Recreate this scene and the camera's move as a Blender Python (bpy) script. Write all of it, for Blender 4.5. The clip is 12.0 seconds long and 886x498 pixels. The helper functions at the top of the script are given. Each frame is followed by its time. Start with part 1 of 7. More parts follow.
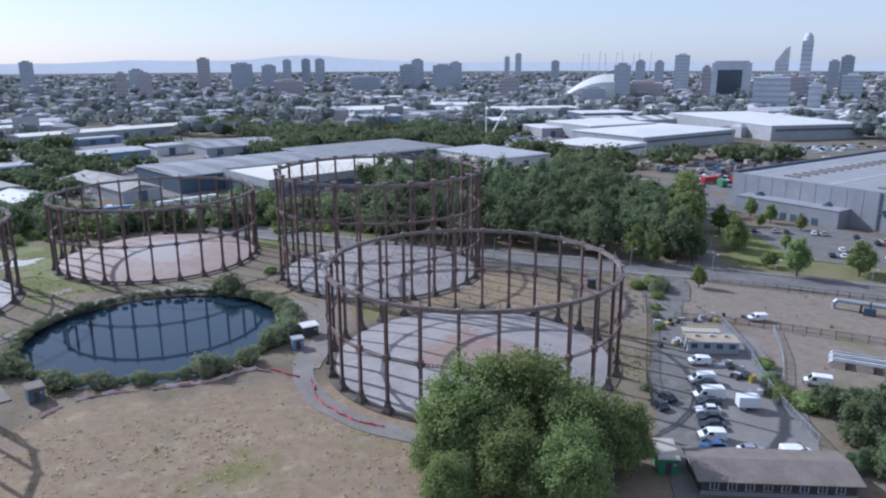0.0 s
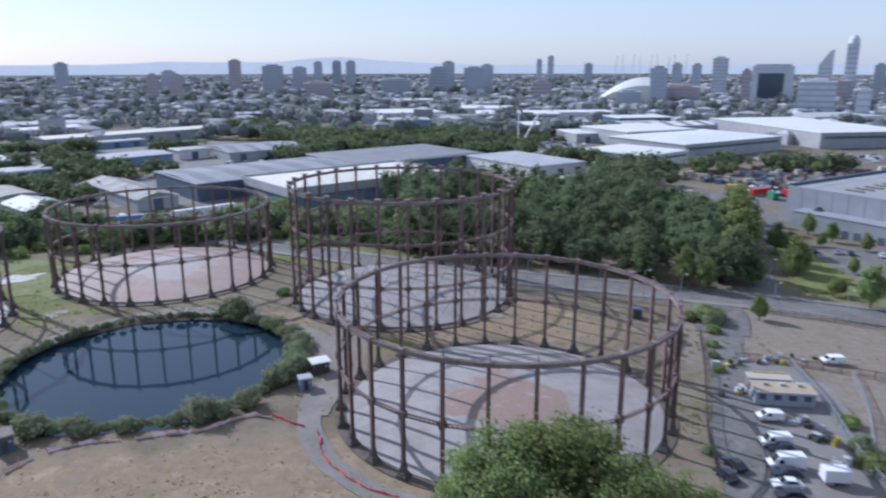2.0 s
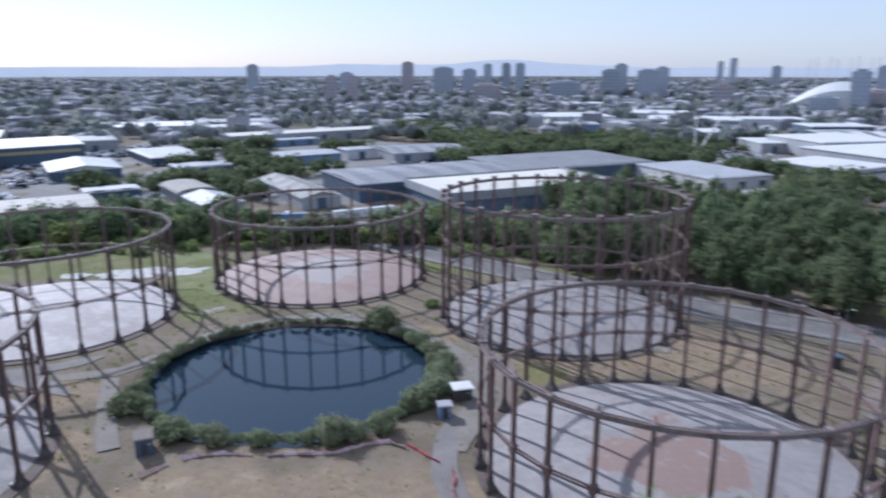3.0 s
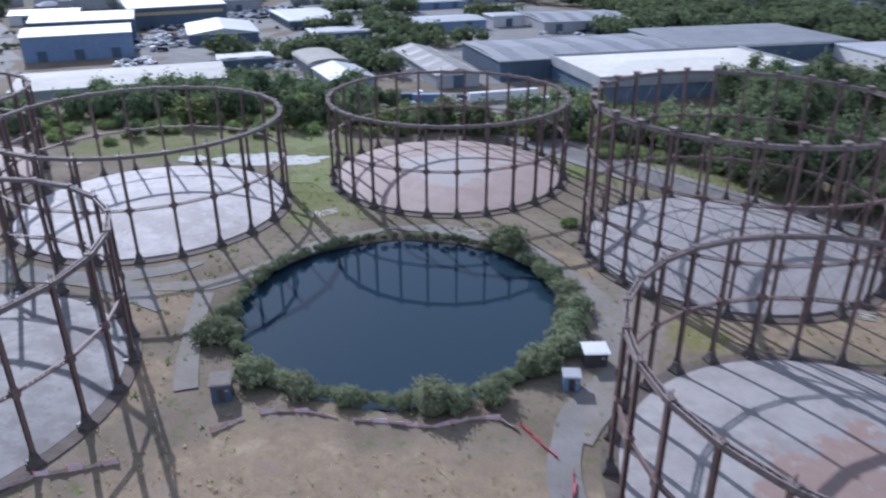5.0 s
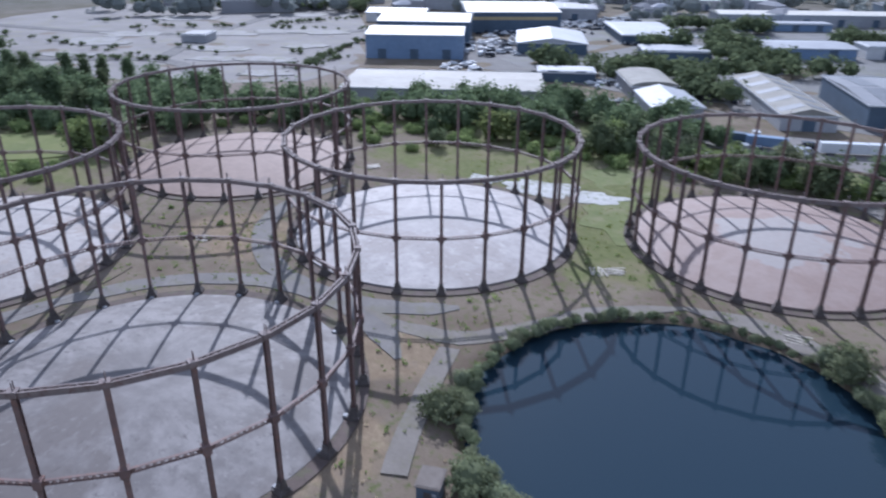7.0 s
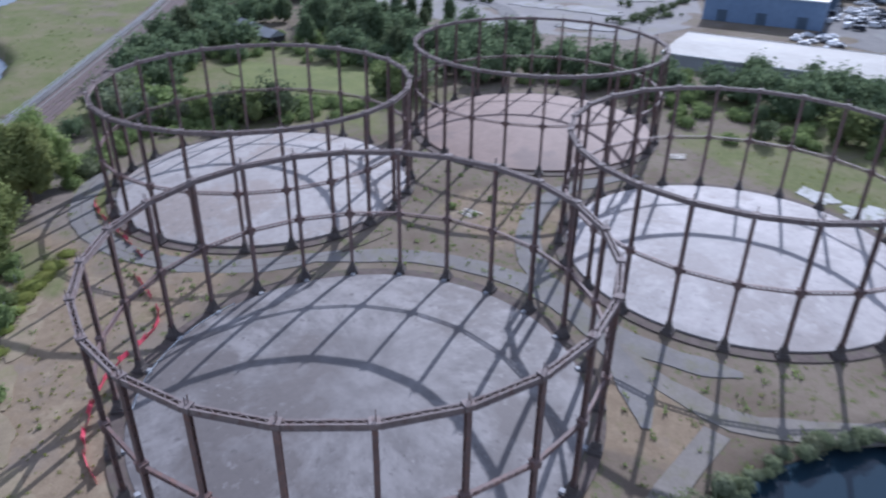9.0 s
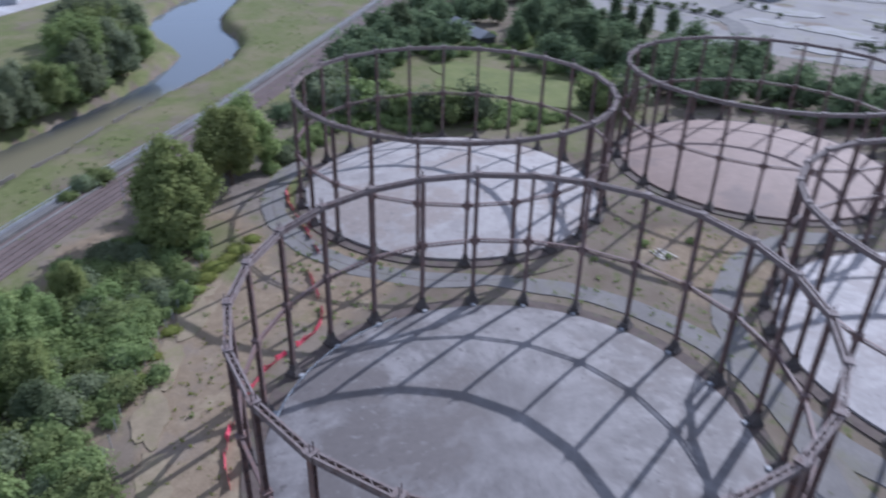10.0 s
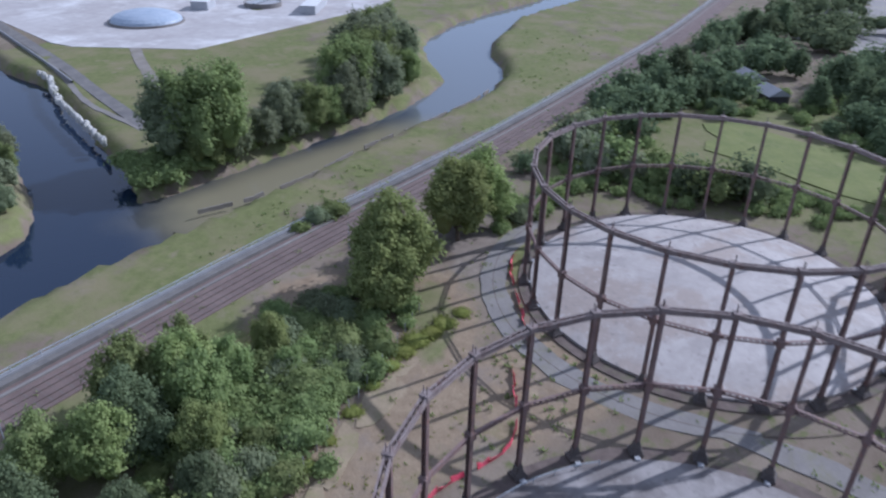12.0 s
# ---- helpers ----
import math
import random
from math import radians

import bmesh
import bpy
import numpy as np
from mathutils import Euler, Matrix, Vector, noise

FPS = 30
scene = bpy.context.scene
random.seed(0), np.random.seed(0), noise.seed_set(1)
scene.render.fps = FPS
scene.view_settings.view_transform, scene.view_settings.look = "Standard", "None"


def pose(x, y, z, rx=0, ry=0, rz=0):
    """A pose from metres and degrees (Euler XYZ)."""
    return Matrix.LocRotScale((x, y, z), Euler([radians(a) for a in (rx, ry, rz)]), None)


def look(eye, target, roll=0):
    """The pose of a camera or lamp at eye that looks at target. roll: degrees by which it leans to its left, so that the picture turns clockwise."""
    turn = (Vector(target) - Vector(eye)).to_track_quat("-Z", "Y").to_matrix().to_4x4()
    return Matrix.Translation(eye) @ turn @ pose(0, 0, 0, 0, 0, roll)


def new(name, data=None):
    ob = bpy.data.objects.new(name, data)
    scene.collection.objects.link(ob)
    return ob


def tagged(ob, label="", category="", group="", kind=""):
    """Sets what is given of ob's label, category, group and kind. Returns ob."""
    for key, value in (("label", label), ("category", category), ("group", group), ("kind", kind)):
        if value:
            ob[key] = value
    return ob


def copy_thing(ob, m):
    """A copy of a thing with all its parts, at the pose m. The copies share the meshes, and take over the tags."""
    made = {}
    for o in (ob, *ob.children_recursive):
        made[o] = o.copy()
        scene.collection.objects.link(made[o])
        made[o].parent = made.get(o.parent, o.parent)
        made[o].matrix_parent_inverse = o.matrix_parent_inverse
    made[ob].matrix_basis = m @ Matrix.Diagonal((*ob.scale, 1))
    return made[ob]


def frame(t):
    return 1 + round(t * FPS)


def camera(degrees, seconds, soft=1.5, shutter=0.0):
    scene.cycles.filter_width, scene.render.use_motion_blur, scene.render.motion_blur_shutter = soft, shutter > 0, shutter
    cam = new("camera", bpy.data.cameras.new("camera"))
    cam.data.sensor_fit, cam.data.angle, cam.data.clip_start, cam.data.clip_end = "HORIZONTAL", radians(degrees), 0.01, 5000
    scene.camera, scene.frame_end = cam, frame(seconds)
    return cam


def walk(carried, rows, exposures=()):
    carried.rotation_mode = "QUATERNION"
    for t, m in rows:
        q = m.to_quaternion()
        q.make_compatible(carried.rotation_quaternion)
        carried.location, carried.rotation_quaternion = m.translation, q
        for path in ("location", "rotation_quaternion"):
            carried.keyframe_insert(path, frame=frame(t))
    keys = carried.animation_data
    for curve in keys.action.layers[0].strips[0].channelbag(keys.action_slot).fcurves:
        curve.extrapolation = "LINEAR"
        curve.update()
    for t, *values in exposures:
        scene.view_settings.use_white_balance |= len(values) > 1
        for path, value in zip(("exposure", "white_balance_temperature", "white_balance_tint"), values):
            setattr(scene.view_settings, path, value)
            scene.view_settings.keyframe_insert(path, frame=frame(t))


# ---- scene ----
# the drone: seconds, place, then pitch, turn to the left and lean in degrees
PATH = [
    (0, -19.47, -21.04, 60.60, -14.55, -8.92, -0.20),
    (0.5, -18.84, -17.27, 60.57, -14.52, -9.13, -0.17),
    (1, -18.06, -12.68, 60.70, -14.47, -8.91, -0.15),
    (1.5, -17.17, -7.38, 60.76, -14.45, -8.51, -0.14),
    (2, -16.26, -1.20, 60.83, -14.38, -6.55, -0.05),
    (2.5, -15.51, 5.42, 60.82, -14.30, -0.12, 0.07),
    (3, -15.06, 12.46, 60.74, -14.20, 6.43, 0.04),
    (3.2, -14.95, 15.28, 60.72, -14.19, 9.63, 0.15),
    (4.8, -17.55, 38.49, 62.65, -24.82, 16.49, -0.11),
    (5, -18.22, 41.14, 62.67, -24.82, 18.27, -0.14),
    (5.5, -20.00, 47.62, 62.59, -24.74, 22.24, -0.08),
    (6, -22.37, 53.95, 62.48, -24.61, 29.16, -0.12),
    (6.5, -25.32, 59.78, 62.34, -24.48, 37.36, 0.19),
    (7, -28.62, 65.35, 62.28, -24.33, 43.53, 0.43),
    (7.5, -32.24, 70.05, 62.26, -24.31, 48.89, 0.43),
    (7.7, -33.72, 71.87, 62.26, -24.34, 52.68, 0.46),
    (9.3, -47.78, 82.49, 63.00, -29.22, 72.62, 0.85),
    (9.5, -49.71, 83.15, 62.91, -29.17, 75.89, 0.92),
    (10, -54.70, 84.56, 62.66, -28.98, 85.13, 1.29),
    (10.5, -59.80, 85.47, 62.55, -29.00, 92.07, 1.33),
    (11, -65.04, 85.77, 63.06, -28.81, 101.48, 1.57),
    (11.5, -70.03, 85.53, 64.41, -28.60, 103.78, 1.66),
    (12, -75.11, 84.89, 66.22, -28.42, 106.39, 1.60),
]
cam = camera(62.91, 12.0, soft=2.15, shutter=0.6)
walk(cam, [(t, pose(x, y, z, 90 + pitch, 0, turn) @ pose(0, 0, 0, 0, 0, lean)) for t, x, y, z, pitch, turn, lean in PATH], [(0, 0.2, 5230, 16), (3.2, 0.23, 5260, 16), (5, 0.23, 5170, 17), (7.7, 0.23, 5150, 17), (9.5, 0.16, 5120, 18), (12, 0.11, 5140, 18)])

# ---- light ----
world = bpy.data.worlds.new("sky")
scene.world = world
world.use_nodes = True
wn = world.node_tree.nodes
sky = wn.new("ShaderNodeTexSky")
sky.sky_type = "NISHITA"
sky.sun_disc = False
sky.sun_elevation = radians(33.5)
sky.sun_rotation = radians(-47)
sky.altitude = 60
sky.air_density, sky.dust_density, sky.ozone_density = 1.0, 0.8, 2.0
veil = wn.new("ShaderNodeMix")
veil.data_type = "RGBA"
veil.inputs[0].default_value = 0.62
veil.inputs[7].default_value = (4.65, 4.8, 5.0, 1)
world.node_tree.links.new(sky.outputs[0], veil.inputs[6])
world.node_tree.links.new(veil.outputs[2], wn["Background"].inputs[0])
wn["Background"].inputs[1].default_value = 0.123
sun = new("sun", bpy.data.lights.new("sun", "SUN"))
sun.data.energy, sun.data.angle, sun.data.color = 4.3, radians(0.55), (1.0, 0.95, 0.87)
sun.matrix_world = look((-73.1 * 3, 68.2 * 3, 66.2 * 3), (0, 0, 0))


# ---- materials ----
def surface(name, a, b, scale, rough=0.8, metal=0.0, bump=0.3, wear=None, fine=6.0, vary=0.0, island=0.0, spec=0.4):
    """Two colours blended by large and fine noise, with stains of a third one (wear: colour, scale, amount) and relief."""
    m = bpy.data.materials.new(name)
    m.use_nodes = True
    n, l = m.node_tree.nodes, m.node_tree.links
    p = n["Principled BSDF"]
    geo = n.new("ShaderNodeNewGeometry")

    def noise_of(s, detail=4.0, rough_=0.6):
        t = n.new("ShaderNodeTexNoise")
        t.inputs["Scale"].default_value, t.inputs["Detail"].default_value, t.inputs["Roughness"].default_value = s, detail, rough_
        l.new(geo.outputs["Position"], t.inputs["Vector"])
        return t

    def mix(f, c, d, mode="MIX"):
        x = n.new("ShaderNodeMix")
        x.data_type, x.blend_type = "RGBA", mode
        for key, v in ((0, f), (6, c), (7, d)):
            if isinstance(v, (int, float)):
                x.inputs[key].default_value = v
            elif isinstance(v, tuple):
                x.inputs[key].default_value = (*v, 1)
            else:
                l.new(v, x.inputs[key])
        return x.outputs[2]

    def ramp(v, lo, hi):
        r = n.new("ShaderNodeMapRange")
        r.inputs["From Min"].default_value, r.inputs["From Max"].default_value = lo, hi
        l.new(v, r.inputs["Value"])
        return r.outputs["Result"]

    big, small = noise_of(scale), noise_of(scale * fine)
    col = mix(ramp(big.outputs["Fac"], 0.3, 0.7), a, b)
    col = mix(0.35, col, mix(ramp(small.outputs["Fac"], 0.3, 0.7), (0.55, 0.55, 0.55), (1.0, 1.0, 1.0)), "MULTIPLY")
    if wear:
        w = noise_of(wear[1], 6.0, 0.7)
        f = n.new("ShaderNodeMath")
        f.operation = "MULTIPLY"
        l.new(ramp(w.outputs["Fac"], 0.5, 0.66), f.inputs[0])
        f.inputs[1].default_value = wear[2]
        col = mix(f.outputs[0], col, wear[0])
    if vary or island:
        src = n.new("ShaderNodeObjectInfo").outputs["Random"] if vary else geo.outputs["Random Per Island"]
        k = vary or island
        r = n.new("ShaderNodeMapRange")
        r.inputs["To Min"].default_value, r.inputs["To Max"].default_value = 1 - k, 1 + k * 0.5
        l.new(src, r.inputs["Value"])
        h = n.new("ShaderNodeHueSaturation")
        l.new(r.outputs["Result"], h.inputs["Value"])
        l.new(col, h.inputs["Color"])
        col = h.outputs["Color"]
    l.new(col, p.inputs["Base Color"])
    p.inputs["Roughness"].default_value, p.inputs["Metallic"].default_value = rough, metal
    p.inputs["Specular IOR Level"].default_value = spec
    if bump:
        bp = n.new("ShaderNodeBump")
        bp.inputs["Strength"].default_value, bp.inputs["Distance"].default_value = bump, 0.05
        l.new(small.outputs["Fac"], bp.inputs["Height"])
        l.new(bp.outputs["Normal"], p.inputs["Normal"])
    return m


def leaf_material(name, dark, light, yellow):
    """Leaves: sprays of lighter and darker green, each plant its own shade, a little light passing through."""
    m = bpy.data.materials.new(name)
    m.use_nodes = True
    n, l = m.node_tree.nodes, m.node_tree.links
    out = n["Material Output"]
    n.remove(n["Principled BSDF"])
    geo, info = n.new("ShaderNodeNewGeometry"), n.new("ShaderNodeObjectInfo")
    spray = n.new("ShaderNodeTexNoise")
    spray.inputs["Scale"].default_value, spray.inputs["Detail"].default_value = 0.45, 3
    l.new(geo.outputs["Position"], spray.inputs["Vector"])
    own = n.new("ShaderNodeMath")
    own.operation = "MULTIPLY_ADD"
    own.inputs[1].default_value = 0.2
    l.new(geo.outputs["Random Per Island"], own.inputs[0])
    spread = n.new("ShaderNodeMapRange")
    for key, v in (("From Min", 0.3), ("From Max", 0.7), ("To Min", 0.05), ("To Max", 0.75)):
        spread.inputs[key].default_value = v
    l.new(spray.outputs["Fac"], spread.inputs["Value"])
    l.new(spread.outputs["Result"], own.inputs[2])
    ramp = n.new("ShaderNodeValToRGB")
    e = ramp.color_ramp.elements
    e[0].color, e[1].color = (*dark, 1), (*light, 1)
    mid = e.new(0.75)
    mid.color = (*light, 1)
    e[-1].color = (*yellow, 1)
    l.new(own.outputs[0], ramp.inputs["Fac"])
    hue = n.new("ShaderNodeHueSaturation")
    for out_, key, lo, hi in ((info.outputs["Random"], "Hue", 0.485, 0.512), (info.outputs["Random"], "Value", 0.82, 1.15)):
        r = n.new("ShaderNodeMapRange")
        r.inputs["To Min"].default_value, r.inputs["To Max"].default_value = lo, hi
        l.new(out_, r.inputs["Value"])
        l.new(r.outputs["Result"], hue.inputs[key])
    l.new(ramp.outputs["Color"], hue.inputs["Color"])
    d, t, x = n.new("ShaderNodeBsdfDiffuse"), n.new("ShaderNodeBsdfTranslucent"), n.new("ShaderNodeMixShader")
    x.inputs[0].default_value = 0.48
    l.new(hue.outputs["Color"], d.inputs["Color"])
    l.new(hue.outputs["Color"], t.inputs["Color"])
    l.new(d.outputs[0], x.inputs[1])
    l.new(t.outputs[0], x.inputs[2])
    l.new(x.outputs[0], out.inputs["Surface"])
    return m


def water_material(name, deep, ripple):
    m = bpy.data.materials.new(name)
    m.use_nodes = True
    n, l = m.node_tree.nodes, m.node_tree.links
    p = n["Principled BSDF"]
    p.inputs["Base Color"].default_value = (*deep, 1)
    p.inputs["Roughness"].default_value = 0.03
    p.inputs["IOR"].default_value = 1.33
    t = n.new("ShaderNodeTexNoise")
    t.inputs["Scale"].default_value, t.inputs["Detail"].default_value = 0.35, 3
    geo = n.new("ShaderNodeNewGeometry")
    l.new(geo.outputs["Position"], t.inputs["Vector"])
    b = n.new("ShaderNodeBump")
    b.inputs["Strength"].default_value, b.inputs["Distance"].default_value = ripple, 0.05
    l.new(t.outputs["Fac"], b.inputs["Height"])
    l.new(b.outputs["Normal"], p.inputs["Normal"])
    return m


def slab_material(name, base, pale, stain, share, seed, disc=0.0):
    """The crown of a lowered bell: radial plates, rust and dirt stains that run outwards."""
    m = bpy.data.materials.new(name)
    m.use_nodes = True
    n, l = m.node_tree.nodes, m.node_tree.links
    p = n["Principled BSDF"]
    p.inputs["Roughness"].default_value = 0.75
    tc = n.new("ShaderNodeTexCoord")
    sep = n.new("ShaderNodeSeparateXYZ")
    l.new(tc.outputs["Object"], sep.inputs[0])
    at, ln = n.new("ShaderNodeMath"), n.new("ShaderNodeVectorMath")
    at.operation, ln.operation = "ARCTAN2", "LENGTH"
    l.new(sep.outputs["Y"], at.inputs[0])
    l.new(sep.outputs["X"], at.inputs[1])
    l.new(tc.outputs["Object"], ln.inputs[0])
    sc = n.new("ShaderNodeMath")
    sc.operation = "MULTIPLY"
    sc.inputs[1].default_value = 0.035
    l.new(ln.outputs["Value"], sc.inputs[0])
    comb = n.new("ShaderNodeCombineXYZ")
    l.new(at.outputs[0], comb.inputs["X"])
    l.new(sc.outputs[0], comb.inputs["Y"])
    comb.inputs["Z"].default_value = seed

    def noise_of(vec, s, d=5.0):
        t = n.new("ShaderNodeTexNoise")
        t.inputs["Scale"].default_value, t.inputs["Detail"].default_value, t.inputs["Roughness"].default_value = s, d, 0.62
        l.new(vec, t.inputs["Vector"])
        return t.outputs["Fac"]

    def ramp(v, lo, hi):
        r = n.new("ShaderNodeMapRange")
        r.inputs["From Min"].default_value, r.inputs["From Max"].default_value = lo, hi
        l.new(v, r.inputs["Value"])
        return r.outputs["Result"]

    def mix(f, c, d, mode="MIX"):
        x = n.new("ShaderNodeMix")
        x.data_type, x.blend_type = "RGBA", mode
        for key, v in ((0, f), (6, c), (7, d)):
            if isinstance(v, float):
                x.inputs[key].default_value = v
            elif isinstance(v, tuple):
                x.inputs[key].default_value = (*v, 1)
            else:
                l.new(v, x.inputs[key])
        return x.outputs[2]

    off = n.new("ShaderNodeVectorMath")
    off.operation = "ADD"
    off.inputs[1].default_value = (seed * 13.0, seed * 7.0, 0)
    l.new(tc.outputs["Object"], off.inputs[0])
    streak, blot, grain = noise_of(comb.outputs[0], 5.0), noise_of(off.outputs[0], 0.055), noise_of(off.outputs[0], 0.9)
    fade = ramp(ln.outputs["Value"], 4.0, 16.0)

    def outer(v):
        x = n.new("ShaderNodeMath")
        x.operation = "MULTIPLY"
        l.new(v, x.inputs[0])
        l.new(fade, x.inputs[1])
        return x.outputs[0]

    col = mix(ramp(noise_of(off.outputs[0], 0.16), 0.4, 0.7), base, pale)
    col = mix(outer(ramp(streak, 0.46, 0.62)), col, pale)
    if disc:
        edge = n.new("ShaderNodeMath")
        edge.operation = "MULTIPLY_ADD"
        edge.inputs[1].default_value = -26.0
        l.new(noise_of(off.outputs[0], 0.09), edge.inputs[0])
        l.new(ln.outputs["Value"], edge.inputs[2])
        inside = n.new("ShaderNodeMath")
        inside.operation = "SUBTRACT"
        inside.inputs[0].default_value = disc - 13.0
        l.new(edge.outputs[0], inside.inputs[1])
        col = mix(ramp(inside.outputs[0], 0.0, 1.2), col, stain)
        col = mix(ramp(noise_of(off.outputs[0], 0.35), 0.58, 0.7), col, pale)
    else:
        col = mix(ramp(blot, 0.72 - share * 0.5, 0.80 - share * 0.5), col, stain)
    if share > 0.4:
        veins = noise_of(comb.outputs[0], 16.0)
        col = mix(outer(ramp(veins, 0.58, 0.7)), col, pale)
        col = mix(outer(ramp(veins, 0.42, 0.3)), col, (base[0] * 0.72, base[1] * 0.7, base[2] * 0.7))
    col = mix(0.4, col, mix(ramp(grain, 0.25, 0.75), (0.62, 0.62, 0.62), (1.0, 1.0, 1.0)), "MULTIPLY")
    l.new(col, p.inputs["Base Color"])
    b = n.new("ShaderNodeBump")
    b.inputs["Strength"].default_value, b.inputs["Distance"].default_value = 0.25, 0.06
    l.new(grain, b.inputs["Height"])
    l.new(b.outputs["Normal"], p.inputs["Normal"])
    return m


def glass_material(name, tint, rough=0.08):
    m = bpy.data.materials.new(name)
    m.use_nodes = True
    p = m.node_tree.nodes["Principled BSDF"]
    p.inputs["Base Color"].default_value = (*tint, 1)
    p.inputs["Roughness"].default_value = rough
    p.inputs["Specular IOR Level"].default_value = 0.8
    return m


IRON = surface("brown painted iron", (0.15, 0.1, 0.091), (0.21, 0.148, 0.135), 0.5, 0.65, 0.0, 0.3, ((0.24, 0.12, 0.085), 1.3, 0.6), vary=0.15)
IRON_PALE = surface("weathered girder paint", (0.2, 0.158, 0.146), (0.27, 0.222, 0.207), 0.6, 0.72, 0.0, 0.3, ((0.12, 0.06, 0.045), 1.1, 0.7), vary=0.12)
STONE = surface("dark cast pedestal iron", (0.075, 0.062, 0.056), (0.135, 0.115, 0.105), 0.9, 0.75)
BLEACHED_IRON = surface("chalky painted block", (0.3, 0.3, 0.305), (0.4, 0.4, 0.41), 0.8, 0.7)
BRICK = surface("dark tank brick", (0.085, 0.062, 0.052), (0.15, 0.115, 0.098), 0.5, 0.9, wear=((0.1, 0.105, 0.05), 0.35, 0.6))
TARMAC = surface("worn tarmac", (0.12, 0.113, 0.108), (0.175, 0.165, 0.155), 0.12, 0.9, wear=((0.24, 0.22, 0.19), 0.3, 0.5), fine=12)
CONCRETE = surface("yard concrete", (0.18, 0.165, 0.155), (0.24, 0.222, 0.205), 0.08, 0.9, wear=((0.17, 0.16, 0.15), 0.2, 0.6), fine=14)
TRACK = surface("gravel track", (0.185, 0.163, 0.14), (0.25, 0.224, 0.195), 0.15, 0.95, wear=((0.16, 0.15, 0.085), 0.22, 0.6), fine=14)
RING = surface("worn concrete ring track", (0.175, 0.16, 0.148), (0.24, 0.222, 0.206), 0.15, 0.95, wear=((0.17, 0.16, 0.1), 0.22, 0.6), fine=14)
BALLAST = surface("rail ballast", (0.13, 0.095, 0.085), (0.19, 0.14, 0.125), 0.2, 0.95, bump=0.6, fine=20)
STEEL = surface("rusty rail steel", (0.13, 0.095, 0.08), (0.2, 0.16, 0.14), 0.5, 0.5, 0.5)
GALV = surface("galvanised steel", (0.34, 0.37, 0.4), (0.45, 0.48, 0.5), 0.4, 0.45, 0.3)
WHITE = surface("white sheeting", (0.6, 0.6, 0.59), (0.7, 0.69, 0.67), 0.06, 0.55, wear=((0.5, 0.5, 0.5), 0.15, 0.35))
PALE = surface("pale grey cladding", (0.35, 0.355, 0.37), (0.44, 0.445, 0.455), 0.05, 0.6, vary=0.12)
GREYROOF = surface("grey sheet roof", (0.255, 0.255, 0.265), (0.335, 0.335, 0.345), 0.05, 0.6, wear=((0.22, 0.22, 0.22), 0.1, 0.5), vary=0.2)
SLATE = surface("dark blue cladding", (0.07, 0.1, 0.14), (0.1, 0.14, 0.19), 0.08, 0.5)
# Blue lightened so that the far hall carries haze in its colour.
BLUE = surface("blue cladding", (0.17, 0.25, 0.38), (0.21, 0.29, 0.42), 0.08, 0.5)
CREAM = surface("cream roof sheeting", (0.38, 0.34, 0.275), (0.47, 0.425, 0.355), 0.06, 0.6, wear=((0.45, 0.42, 0.38), 0.1, 0.5))
BROWNROOF = surface("brown felt roof", (0.16, 0.135, 0.115), (0.22, 0.19, 0.165), 0.3, 0.9)
TIMBER = surface("dark painted timber", (0.05, 0.045, 0.045), (0.09, 0.08, 0.075), 0.6, 0.7)
RED = surface("red plastic barrier", (0.6, 0.06, 0.06), (0.7, 0.14, 0.12), 0.5, 0.5)
TRIM = surface("white eaves trim", (0.55, 0.56, 0.57), (0.62, 0.63, 0.64), 0.3, 0.5)
IVORY = surface("ivory roof sheeting", (0.62, 0.585, 0.5), (0.7, 0.665, 0.58), 0.05, 0.6, wear=((0.52, 0.5, 0.45), 0.12, 0.4))
DUSTY = surface("dusty cream roof", (0.34, 0.315, 0.275), (0.43, 0.405, 0.36), 0.07, 0.75, wear=((0.33, 0.3, 0.26), 0.1, 0.6))
DARKROOF = surface("dark felt roof", (0.17, 0.173, 0.185), (0.23, 0.235, 0.245), 0.05, 0.7, wear=((0.22, 0.22, 0.22), 0.1, 0.5))
BEIGEROOF = surface("beige weathered sheets", (0.25, 0.235, 0.2), (0.33, 0.31, 0.27), 0.08, 0.8, wear=((0.2, 0.19, 0.16), 0.2, 0.5))
PATCH = surface("grimy rooflight sheet", (0.16, 0.165, 0.175), (0.22, 0.225, 0.235), 0.2, 0.5)
OCHRE = surface("ochre cladding", (0.42, 0.33, 0.17), (0.5, 0.4, 0.22), 0.1, 0.6)
BLUE_GLASS = surface("blue glazed cladding", (0.13, 0.18, 0.26), (0.18, 0.235, 0.32), 0.15, 0.3, spec=0.5)
PAINT_WHITE = surface("white vehicle paint", (0.74, 0.75, 0.76), (0.8, 0.8, 0.8), 0.4, 0.25, bump=0.0, spec=0.6)
PAINT_DARK = surface("dark vehicle paint", (0.02, 0.025, 0.035), (0.03, 0.035, 0.05), 0.4, 0.2, bump=0.0, spec=0.6)
PAINT_BLUE = surface("blue vehicle paint", (0.03, 0.1, 0.25), (0.04, 0.13, 0.3), 0.4, 0.25, bump=0.0, spec=0.6)
PAINT_SILVER = surface("silver vehicle paint", (0.4, 0.41, 0.43), (0.46, 0.47, 0.48), 0.4, 0.3, 0.3, bump=0.0)
PAINT_RED = surface("red vehicle paint", (0.45, 0.03, 0.03), (0.5, 0.05, 0.04), 0.4, 0.3, bump=0.0)
GREEN_STEEL = surface("green painted steel", (0.03, 0.16, 0.08), (0.05, 0.21, 0.11), 0.5, 0.5)
